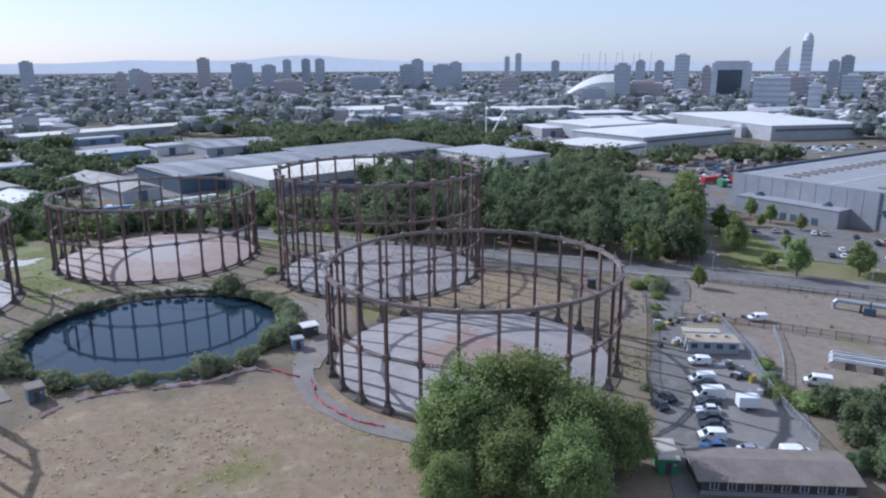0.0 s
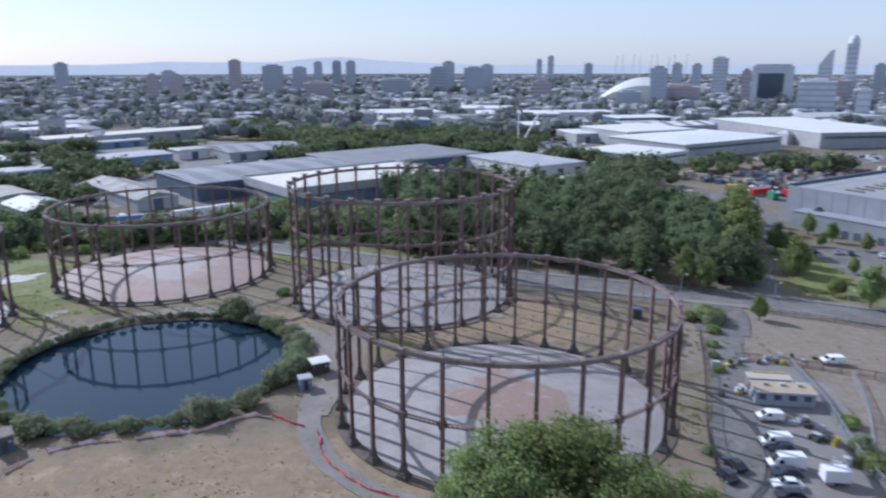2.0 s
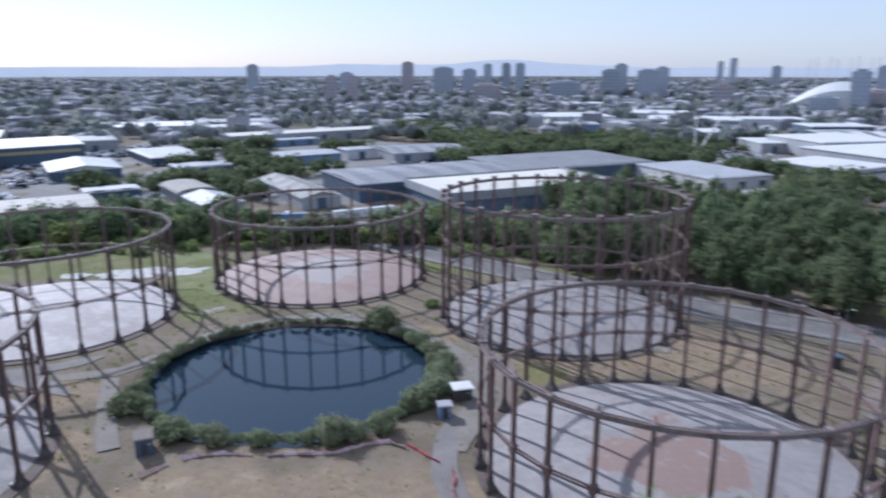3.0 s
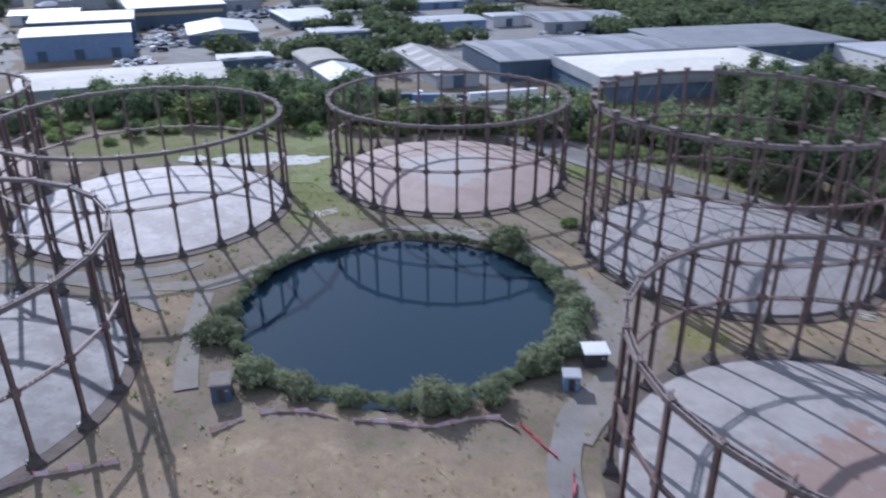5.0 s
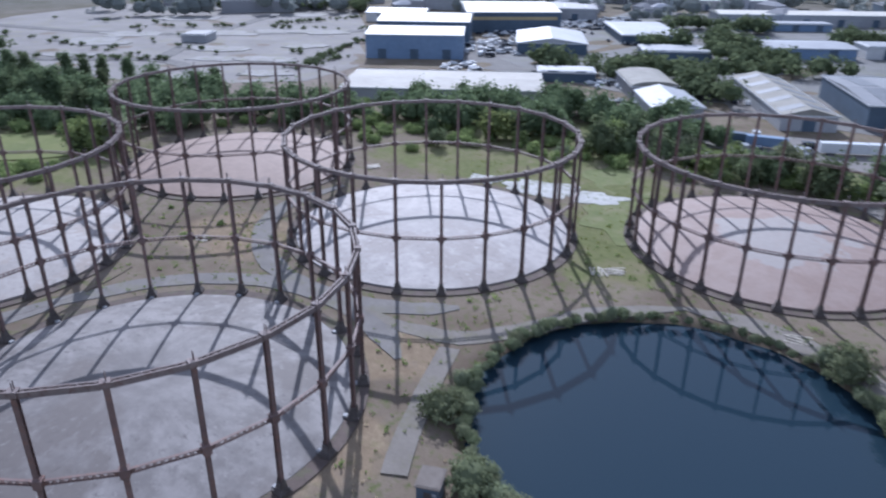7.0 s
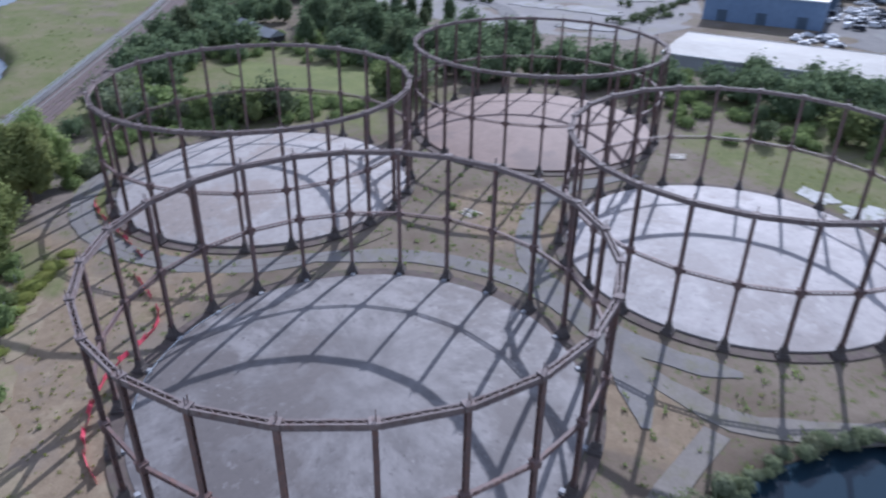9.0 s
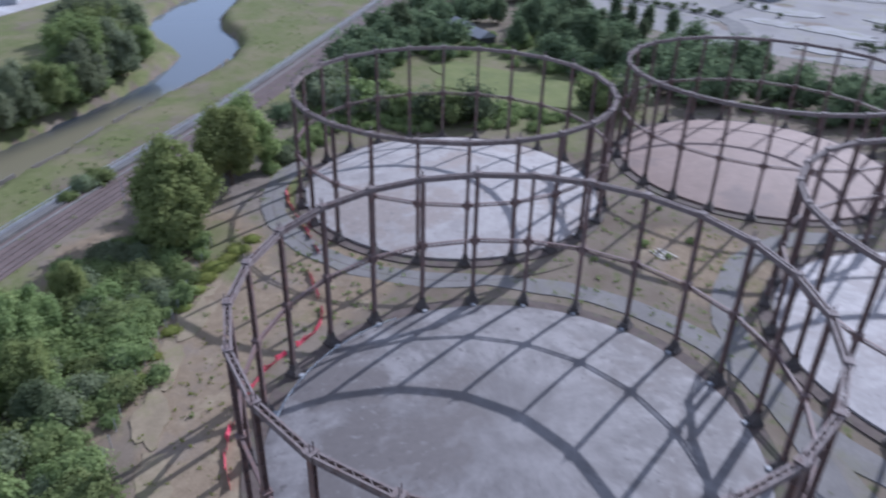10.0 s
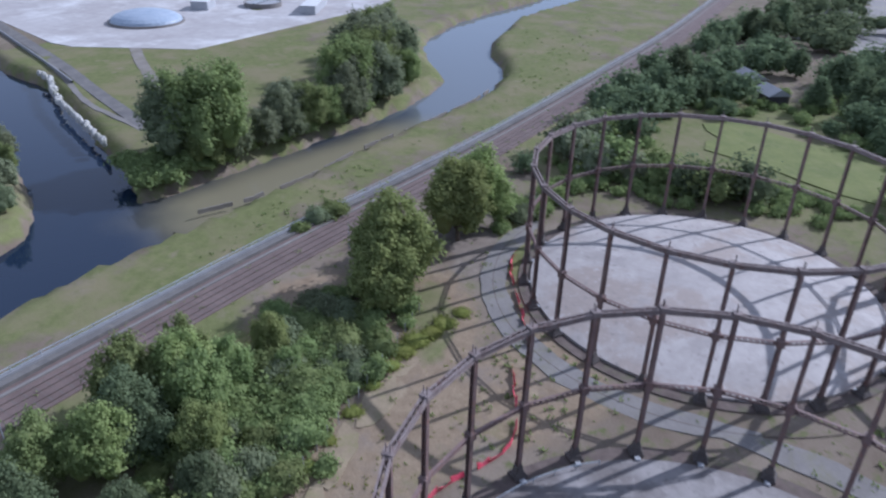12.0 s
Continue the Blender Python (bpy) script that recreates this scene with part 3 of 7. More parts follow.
g = Geo().prism([(LAKE_AT[0] + (LAKE_R + 1.3) * math.cos(a), LAKE_AT[1] + (LAKE_R + 1.3) * math.sin(a)) for a in np.linspace(0, 2 * math.pi, 65)[:-1]], -2.0, -1.0)
tagged(new("water", g.mesh("lake_water", LAKE)), "still dark blue water in a round flooded tank", "pond", kind="structure")


def paved(name, pts, width, z, mat, label, category="road", offset=0.0, ragged=0.0):
    return tagged(new(name, ribbon(pts, width, z, offset=offset, ragged=ragged).mesh(name, mat)), label, category, kind="structure")


tagged(new("water", ribbon([tuple(p) for p in LEA[::4]], 38, -3.4, 0.8).mesh("river_water", TIDAL)), "dark blue tidal river clouded with silt", "river", kind="structure")
tagged(new("water", ribbon([tuple(p) for p in CREEK if p[0] < -186][::4], 40, -3.39, 0.8).mesh("creek_water", TIDAL)), "shallow brown creek turning pale blue upstream", "creek", kind="structure")
MEADOW = surface("bright rough meadow", (0.118, 0.142, 0.037), (0.178, 0.192, 0.055), 0.12, 0.95, bump=0.6, wear=((0.2, 0.19, 0.08), 0.2, 0.5), fine=12)
ESTATE = surface("patched estate tarmac", (0.15, 0.146, 0.142), (0.215, 0.208, 0.2), 0.06, 0.9, wear=((0.16, 0.17, 0.1), 0.05, 0.6), fine=10)
GRASS = surface("lush rough grass", (0.125, 0.15, 0.045), (0.19, 0.205, 0.075), 0.15, 0.95, bump=0.6, wear=((0.235, 0.205, 0.12), 0.13, 0.65), fine=12)
MAIN_ROAD = [(-70, 262), (-40, 240), (0, 214), (30, 198), (52, 187), (72, 176.5), (92, 166.5), (107, 156.5), (127, 143), (160, 119), (230, 70)]
paved("road", MAIN_ROAD, 9, 0.16, TARMAC, "grey tarmac public road")
for off in (6.0, -6.0):
    paved("pavement", MAIN_ROAD, 2.6, 0.28, CONCRETE, "pale concrete pavement with a raised kerb", "pavement", off)
paved("road", [(90, 170), (99, 190), (106, 212), (118, 250), (128, 290), (150, 340)], 8, 0.17, TARMAC, "side road between trees")
paved("road", [(76, 166), (69, 152), (60, 135), (53, 118), (46, 104), (41, 92), (36, 78), (30, 60)], 7.5, 0.15, TARMAC, "tarmac access road beside the yard", ragged=0.5)
paved("road", [(75, 172), (72, 160), (66, 148)], 12, 0.155, TARMAC, "tarmac gateway")
paved("road", arc_points(8.71, 118.78, 35.3, 150, 262), 4.2, 0.12, RING, "curved grey track round a gasholder", "track", ragged=0.6)
paved("road", [(-24, 118), (-23, 128), (-22, 142), (-27, 156), (-35, 166), (-46, 175), (-60, 179.5), (-75, 177)], 5.5, 0.125, TRACK, "grey track beside the pond", "track", ragged=0.8)
paved("road", [(-75, 177), (-86, 163), (-91.5, 150), (-97, 141.5), (-106, 137.5), (-116, 137)], 4.0, 0.13, TRACK, "grey track beside the pond", "track", ragged=0.8)
paved("road", [(-96, 138), (-90, 126.5), (-85, 118), (-81, 112)], 3.4, 0.126, TRACK, "short grey tarmac strip ending by a hut", "track", ragged=0.3)
paved("road", arc_points(-119.02, 99.02, 36.6, 58, 178, 40), 4.6, 0.12, RING, "curved track round a gasholder", "track", ragged=0.7)
paved("road", arc_points(-192.78, 97.82, 36.5, -120, 12, 40), 4.5, 0.125, RING, "curved track round a gasholder", "track", ragged=0.7)
paved("road", arc_points(-132.55, 171.29, 36.4, 238, 322, 40), 4.5, 0.128, RING, "curved track round a gasholder", "track", ragged=0.7)
paved("road", [(-122, 135.5), (-138, 135), (-152, 140), (-163, 149), (-168.5, 160), (-169, 176)], 4.4, 0.122, RING, "worn grey track between gasholders", "track", ragged=0.7)
for cx_, cy_, r_, a0, a1 in ((-192.78, 97.82, 36.6, -118, 30),):
    paved("trim", arc_points(cx_, cy_, r_, a0, a1, 40), 0.12, 0.14, BRICK, "dark drain line in the track", "drain")
g = Geo().prism([(29, 55), (49, 58), (62, 84), (67, 100), (73, 118), (70, 128), (62, 134), (55, 118), (47, 100), (39, 80), (30, 62)], -0.2, 0.14)
tagged(new("pavement", g.mesh("yard", CONCRETE)), "stained concrete parking yard", "yard", kind="structure")
g = Geo().prism([(125, 178), (148, 160), (178, 190), (165, 215), (132, 225)], -0.2, 0.12)
tagged(new("pavement", g.mesh("car_park", TARMAC)), "grey tarmac car park", "car park", kind="structure")
g = Geo().prism([(121, 226), (134, 227), (149, 261), (275, 322), (262, 352), (150, 330), (133, 292)], -0.2, 0.11)
tagged(new("pavement", g.mesh("scrap_yard", TARMAC)), "grey tarmac yard of a scrap works", "yard", kind="structure")
g = Geo().prism([(104, 173), (124, 177), (131, 225), (119, 224), (110, 198)], -0.2, 0.105)
tagged(new("pavement", g.mesh("lawn", MEADOW)), "mown green verge with trees by the car park", "lawn", kind="structure")
g = Geo().prism([(-262, 352), (-215, 330), (-135, 322), (-84, 328), (20, 392), (20, 470), (-60, 560), (-190, 640), (-330, 600), (-300, 450)], -0.2, 0.06)
tagged(new("pavement", g.mesh("estate_yard", ESTATE)), "patched grey tarmac of an industrial estate", "yard", kind="structure")
g = Geo().prism([(-122, 262), (-70, 286), (-78, 318), (-128, 296)], -0.2, 0.12)
tagged(new("pavement", g.mesh("lorry_park", CONCRETE)), "pale concrete lorry park", "yard", kind="structure")
g = Geo().prism([(-300, -140), (-298, -128), (-312, -84), (-420, -55), (-560, -60), (-560, -330), (-360, -260)], -0.2, 0.14)
tagged(new("pavement", g.mesh("works_yard", surface("bleached concrete", (0.36, 0.33, 0.315), (0.46, 0.435, 0.42), 0.05, 0.9, wear=((0.6, 0.59, 0.575), 0.035, 0.8)))), "bleached concrete apron of the waterworks", "yard", kind="structure")


def pad(x, y, r, mat, label, seed, z=0.1, squash=0.6, turn=0.0):
    pts = []
    for i in range(22):
        a = 2 * math.pi * i / 22
        q = r * (0.75 + 0.5 * noise.noise((math.cos(a) * 1.7, math.sin(a) * 1.7, seed)))
        u, v = q * math.cos(a), q * squash * math.sin(a)
        c, d = math.cos(radians(turn)), math.sin(radians(turn))
        pts.append((x + c * u - d * v, y + d * u + c * v))
    tagged(new("pavement", Geo().prism(pts, -0.2, z).mesh("slab", mat)), label, "slab", kind="structure")


FLOOR_SLAB = surface("old factory floor", (0.262, 0.248, 0.237), (0.345, 0.33, 0.318), 0.08, 0.9, wear=((0.2, 0.2, 0.12), 0.2, 0.8))
BLEACHED = surface("bleached old concrete", (0.42, 0.41, 0.39), (0.54, 0.53, 0.5), 0.15, 0.9, wear=((0.16, 0.17, 0.08), 0.35, 0.8))
pad(-106, 207, 17, GRASS, "lush green rough grass", 61.0, 0.075, 0.7, 105)
pad(-120, 228, 15, GRASS, "lush green rough grass", 62.0, 0.08, 0.7, 140)
STRAW = surface("bleached dry grass", (0.232, 0.182, 0.118), (0.322, 0.258, 0.168), 0.35, 0.95, bump=0.6, wear=((0.19, 0.18, 0.075), 0.22, 0.75), fine=11)
for k, (x, y, r, a) in enumerate(((-158, 56, 6.5, -6), (-147, 54.6, 6.5, -5), (-136, 53.8, 7, 0), (-125, 55, 7, 14), (-114, 58, 6.5, 18), (-104, 62, 6, 30))):
    pad(x, y, r, STRAW, "bleached dry grass beside the scrub", 70.0 + k, 0.1 + 0.006 * k, 0.42, a)
pad(-131, 210, 13, BLEACHED, "overgrown pale concrete slab", 1.0, turn=20)
pad(-117, 214, 9, BLEACHED, "overgrown pale concrete slab", 2.0, turn=30)
pad(-147, 206, 6, BLEACHED, "overgrown pale concrete slab", 3.0, turn=10)
for k, (x, y, r) in enumerate(((-470, 260, 40), (-420, 330, 34), (-520, 320, 46), (-360, 250, 24), (-480, 390, 40), (-330, 215, 18), (-420, 205, 26), (-437, 300, 42), (-385, 268, 34), (-457, 230, 44), (-340, 268, 30), (-400, 345, 36), (-312, 245, 24), (-360, 305, 24))):
    pad(x, y, r * 0.7, FLOOR_SLAB, "bare pale concrete floor on waste ground", 10.0 + k, 0.28 + 0.015 * k, 0.5, 40)

FLAT = surface("dusty demolition ground", (0.215, 0.197, 0.186), (0.292, 0.272, 0.256), 0.05, 0.95, wear=((0.24, 0.225, 0.16), 0.09, 0.7), fine=10)
g = Geo().prism([(-318, 206), (-285, 250), (-296, 288), (-318, 312), (-352, 335), (-386, 372), (-478, 440), (-560, 420), (-640, 330), (-610, 240), (-540, 168), (-430, 138), (-372, 182)][::-1], -0.2, 0.085)
tagged(new("pavement", g.mesh("cleared_site", FLAT)), "wide pale dusty ground of a cleared works", "ground", kind="structure")
for pts_ in ([(-640, 190), (-502, 243), (-436, 294), (-386, 366), (-350, 420)], [(-330, 225), (-376, 228), (-436, 175), (-520, 140)], [(-376, 228), (-437, 294), (-488, 368), (-520, 420)]):
    paved("road", pts_, 8, 0.27, TARMAC, "worn grey road across a cleared works", ragged=1.5)
pad(-272, 121, 41, MEADOW, "bright yellow-green rough meadow grass", 51.0, 0.26, 0.55, 50)


def on_meadow(p):
    u, v = 0.643 * (p[0] + 272) + 0.766 * (p[1] - 121), -0.766 * (p[0] + 272) + 0.643 * (p[1] - 121)
    return (u / 34) ** 2 + (v / 18) ** 2 < 1



# ---- gasholders ----
def column_mesh(h):
    """A riveted column of two flanged plates with a web and diaphragms."""
    g = Geo()
    for s in (-1, 1):
        g.box(0.26 * s, 0, 0, 0.06, 0.54, h, taper=0.9)
        for t in (-1, 1):
            g.box(0.22 * s, 0.245 * t, 0, 0.1, 0.05, h)
    g.box(0, 0, 0, 0.48, 0.05, h)
    k = max(2, int(h / 1.6))
    for i in range(1, k):
        g.box(0, 0, h * i / k, 0.5, 0.46, 0.05)
    return g.mesh("column", IRON)


def pedestal_mesh():
    g = Geo().box(0, 0, -0.4, 1.75, 1.75, 0.8).box(0, 0, 0.4, 1.45, 1.45, 0.35, taper=0.9)
    g.box(0, 0, 0.75, 1.05, 1.1, 0.8, taper=0.72).box(0, 0, 1.55, 0.82, 0.86, 0.12)
    for s in (-1, 1):
        g.box(0.46 * s, 0, 0.75, 0.08, 0.95, 1.4, taper=0.4)
    return g.mesh("pedestal", STONE)


def collar_mesh():
    g = Geo().box(0, 0, -0.75, 0.62, 0.62, 0.25, taper=1.4).box(0, 0, -0.5, 0.92, 0.96, 0.95).box(0, 0, 0.45, 1.04, 1.08, 0.12).box(0, 0, 0.57, 0.8, 0.8, 0.22, taper=0.75)
    for s in (-1, 1):
        g.add([(0.05, 0.46 * s, -0.5), (0.05, 1.2 * s, 0.25), (0.05, 0.46 * s, 0.25), (-0.05, 0.46 * s, -0.5), (-0.05, 1.2 * s, 0.25), (-0.05, 0.46 * s, 0.25)], [(0, 1, 2), (5, 4, 3), (0, 3, 4, 1), (1, 4, 5, 2), (2, 5, 3, 0)])
    return g.mesh("collar", IRON)


def cap_mesh(big, finial):
    w = 1.15 if big else 1.02
    g = Geo().box(0, 0, -0.85, 0.6, 0.6, 0.2, taper=1.2).box(0, 0, -0.65, w * 0.9, w * 0.9, 0.5).box(0, 0, -0.15, w, w, 0.14)
    if big:
        g.box(0, 0, -0.01, w * 0.75, w * 0.75, 0.3).box(0, 0, 0.29, 1.35, 1.35, 0.2)
    if finial:
        g.box(-0.2, 0.12, -0.01, 0.09, 0.09, 0.95).box(0.2, 0.12, -0.01, 0.09, 0.09, 0.95).box(0, 0.12, 0.5, 0.5, 0.07, 0.07)
    return g.mesh("cap", IRON_PALE)


def top_girder_mesh(length):
    """Two plated sides with flanges, laced together across the top and bottom."""
    g = Geo()
    for s in (-1, 1):
        g.box(0, 0.28 * s, -0.62, length, 0.05, 0.6)
        g.box(0, 0.28 * s, -0.02, length, 0.2, 0.05)
        g.box(0, 0.28 * s, -0.66, length, 0.2, 0.05)
    k = max(4, int(length / 0.8))
    for i in range(k):
        a, b = -length / 2 + length * i / k, -length / 2 + length * (i + 1) / k
        for z in (-0.01, -0.64):
            g.bar((a, -0.26 if i % 2 else 0.26, z), (b, 0.26 if i % 2 else -0.26, z), 0.08, 0.04)
    return g.mesh("top_girder", IRON_PALE)


def mid_girder_mesh(length):
    """A lattice girder: two flat chords and crossed lacing."""
    g = Geo()
    for z in (0.24, -0.3):
        g.box(0, 0, z, length, 0.36, 0.06)
    for z in (0.15, -0.24):
        g.box(0, 0, z, length, 0.06, 0.09)
    k = max(4, int(length / 0.7))
    for i in range(k):
        a, b = -length / 2 + length * i / k, -length / 2 + length * (i + 1) / k
        g.bar((a, 0.02, -0.24), (b, 0.02, 0.24), 0.05, 0.07).bar((a, -0.02, 0.24), (b, -0.02, -0.24), 0.05, 0.07)
    return g.mesh("middle_girder", IRON)


def bell_mesh(r, mat, crown, rim):
    g = Geo()
    n, rows = 96, 9
    g.v.append((0, 0, crown))
    for k in range(1, rows + 1):
        q = k / rows
        for i in range(n):
            a = 2 * math.pi * i / n
            g.v.append((r * q * math.cos(a), r * q * math.sin(a), rim + (crown - rim) * (1 - q * q)))
    for i in range(n):
        a = 2 * math.pi * i / n
        g.v.append((r * math.cos(a), r * math.sin(a), -0.5))
    g.f += [(0, 1 + i, 1 + (i + 1) % n) for i in range(n)]
    for k in range(rows):
        g.f += [(1 + k * n + i, 1 + (k + 1) * n + i, 1 + (k + 1) * n + (i + 1) % n, 1 + k * n + (i + 1) % n) for i in range(n)]
    return g.mesh("bell_roof", mat)


def ring_mesh(name, r0, r1, z0, z1, mat, n=96):
    g = Geo()
    for i in range(n):
        a, b = 2 * math.pi * i / n, 2 * math.pi * (i + 1) / n
        pts = [(r * math.cos(t), r * math.sin(t), z) for z in (z0, z1) for t in (a, b) for r in (r0, r1)]
        g.add(pts, [(4, 5, 7, 6), (1, 3, 7, 5), (2, 0, 4, 6)])
    me = g.mesh(name, mat)
    bm = bmesh.new()
    bm.from_mesh(me)
    bmesh.ops.remove_doubles(bm, verts=bm.verts, dist=0.001)
    bm.to_mesh(me)
    bm.free()
    return me


CACHE = {}


def cached(key, make):
    if key not in CACHE:
        CACHE[key] = make()
    return CACHE[key]


SLABS = {
    "A": ((0.245, 0.222, 0.21), (0.315, 0.29, 0.275), (0.255, 0.178, 0.147), 0.3, 12.0),
    "B": ((0.245, 0.222, 0.21), (0.3, 0.275, 0.26), (0.24, 0.215, 0.2), 0.3, 0.0),
    "C": ((0.285, 0.205, 0.172), (0.335, 0.255, 0.222), (0.345, 0.308, 0.285), 0.3, 13.0),
    "D": ((0.33, 0.3, 0.283), (0.46, 0.42, 0.398), (0.315, 0.278, 0.258), 0.42, 0.0),
    "E": ((0.158, 0.142, 0.135), (0.265, 0.243, 0.232), (0.152, 0.132, 0.122), 0.45, 0.0),
    "F": ((0.23, 0.155, 0.12), (0.275, 0.19, 0.152), (0.2, 0.14, 0.115), 0.3, 0.0),
    "G": ((0.315, 0.283, 0.263), (0.415, 0.378, 0.353), (0.315, 0.265, 0.232), 0.45, 0.0),
}
SLAB_WORDS = {"A": "pale slab stained pink", "B": "light grey slab", "C": "pinkish slab", "D": "whitish slab", "E": "mid grey slab", "F": "rusty pink slab", "G": "whitish slab"}


def gasholder(key, cx, cy, r, h, n, phase):
    tall = key == "B"
    rings = [h * 0.335, h * 0.665] if tall else [h * 0.5]
    label = ("Tall three-tier brown iron gasholder frame, " if tall else "Empty two-tier brown iron gasholder frame, ") + SLAB_WORDS[key]
    top = thing("gasholder", label, "gasholder", pose(cx, cy, 0), "gasholders")
    base, pale, stain, share, disc = SLABS[key]
    part("bell_roof", bell_mesh(r - 1.25, slab_material("bell roof " + key, base, pale, stain, share, ord(key) - 60.0, disc), *{"A": (2.4, 0.3), "E": (2.6, 0.25), "D": (2.3, 0.5)}.get(key, (2.8, 0.6))), top, label=SLAB_WORDS[key])
    # Dark brown rim; the shaded gap beside it is put into the same tone.
    part("tank_wall", ring_mesh("tank_wall", r - 1.2, r + 0.9, -0.5, 0.2, BRICK), top, label="low dark brick tank rim")
    foot = 0.3
    col = cached(("col", h), lambda: column_mesh(h - foot - 0.9))
    seg = 2 * r * math.sin(math.pi / n)
    ped, collar = cached("ped", pedestal_mesh), cached("collar", collar_mesh)
    cap = cached(("cap", tall, key == "E"), lambda: cap_mesh(tall, key in "EAF"))
    tg = cached(("tg", r, n), lambda: top_girder_mesh(seg - 0.75))
    mg = cached(("mg", r, n), lambda: mid_girder_mesh(seg - 0.65))
    for i in range(n):
        a = phase + 360.0 * i / n
        x, y = r * math.cos(radians(a)), r * math.sin(radians(a))
        c = part("column", col, top, pose(x, y, foot, 0, 0, a))
        part("pedestal", ped, c, label="dark cast pedestal")
        if key in "EG":
            part("footing", cached("footing", lambda: Geo().box(-1.25, 0, -0.35, 0.75, 0.8, 0.6, taper=0.85).mesh("footing", BLEACHED_IRON)), c, label="pale block at the foot")
        for z in rings:
            part("collar", collar, c, pose(0, 0, z - foot))
        part("cap", cap, c, pose(0, 0, h - foot))
        b = a + 180.0 / n
        q = r * math.cos(math.pi / n)
        x, y = q * math.cos(radians(b)), q * math.sin(radians(b))
        part("top_girder", tg, top, pose(x, y, h - 0.2, 0, 0, b + 90))
        for z in rings:
            part("middle_girder", mg, top, pose(x, y, z, 0, 0, b + 90))
        if tall:
            half = seg / 2 - 0.5
            for z0, z1 in zip([1.5, *rings], [*rings, h - 1]):
                rod = cached(("rod", z0), lambda: Geo().bar((-half, 0.05, 0.6), (half, 0.05, z1 - z0 - 0.6), 0.06).bar((-half, -0.05, z1 - z0 - 0.6), (half, -0.05, 0.6), 0.06).mesh("tie_rod", IRON))
                part("tie_rod", rod, top, pose(x, y, z0, 0, 0, b + 90))
    if key == "E":
        rim = [(q[0], q[1]) for q in arc_points(0, 0, r - 1.9, 208, 262, 18)]
        g = Geo()
        for a_, b_ in zip(rim, rim[1:]):
            g.tube((*a_, 1.0), (*b_, 1.0), 0.07, 0.07, 6)
        part("edge_rail", g.mesh("edge_rail", GALV), top, label="pale tubular rail on the slab's edge")
        for a_ in rim[::2]:
            part("rail_post", cached("rail_post", lambda: Geo().box(0, 0, 0, 0.1, 0.1, 1.1).mesh("rail_post", GALV)), top, pose(*a_, 0))
    return top


for row in HOLDERS:
    gasholder(*row)


# ---- trees ----
RNG = np.random.default_rng(7)


def leaf_faces(lobes, count, size, clump=7, spread=0.4, rng=None):
    """Leaf sprays over the skin of egg-shaped lobes (x, y, z, rx, ry, rz), facing outwards and up."""
    rng = rng or RNG
    lobes = np.array(lobes, float)
    area = (lobes[:, 3] * lobes[:, 4] * lobes[:, 5]) ** 0.667
    k = max(1, count // clump)
    which = rng.choice(len(lobes), k, p=area / area.sum())
    d = rng.normal(size=(k, 3))
    d[:, 2] = np.where(d[:, 2] < -0.3, -d[:, 2] * 0.7, d[:, 2])
    d /= np.linalg.norm(d, axis=1)[:, None]
    rad = 0.72 + 0.42 * rng.random(k) ** 0.9
    c = lobes[which, :3] + d * lobes[which, 3:] * rad[:, None]
    c = np.repeat(c, clump, 0) + rng.normal(size=(k * clump, 3)) * spread
    d = np.repeat(d, clump, 0)
    nrm = d * 0.9 + rng.normal(size=d.shape) * 0.3 + (0, 0, 0.35)
    nrm /= np.linalg.norm(nrm, axis=1)[:, None]
    t = np.cross(nrm, rng.normal(size=nrm.shape))
    t /= np.linalg.norm(t, axis=1)[:, None]
    b = np.cross(nrm, t)
    s = size * (0.6 + 0.8 * rng.random(len(c)))[:, None]
    return np.stack([c - t * s * 0.5 - b * s * 0.3, c + t * s * 0.5 - b * s * 0.3, c + b * s * 0.6], 1)


def core_faces(lobes, shrink=0.6, n=10, m=6):
    """The dense inside of a crown: lumpy shells that stop the view."""
    out = []
    for x, y, z, rx, ry, rz in lobes:
        P = np.array([[(x + rx * shrink * math.cos(2 * math.pi * i / n) * math.sin(math.pi * j / m) * (1 + 0.12 * math.sin(3 * i + j)), y + ry * shrink * math.sin(2 * math.pi * i / n) * math.sin(math.pi * j / m) * (1 + 0.12 * math.cos(2 * i + j)), z + rz * shrink * math.cos(math.pi * j / m)) for i in range(n + 1)] for j in range(m + 1)])
        out += [np.stack([P[:-1, :-1], P[1:, :-1], P[1:, 1:]], 2).reshape(-1, 3, 3), np.stack([P[:-1, :-1], P[1:, 1:], P[:-1, 1:]], 2).reshape(-1, 3, 3)]
    return np.concatenate(out)


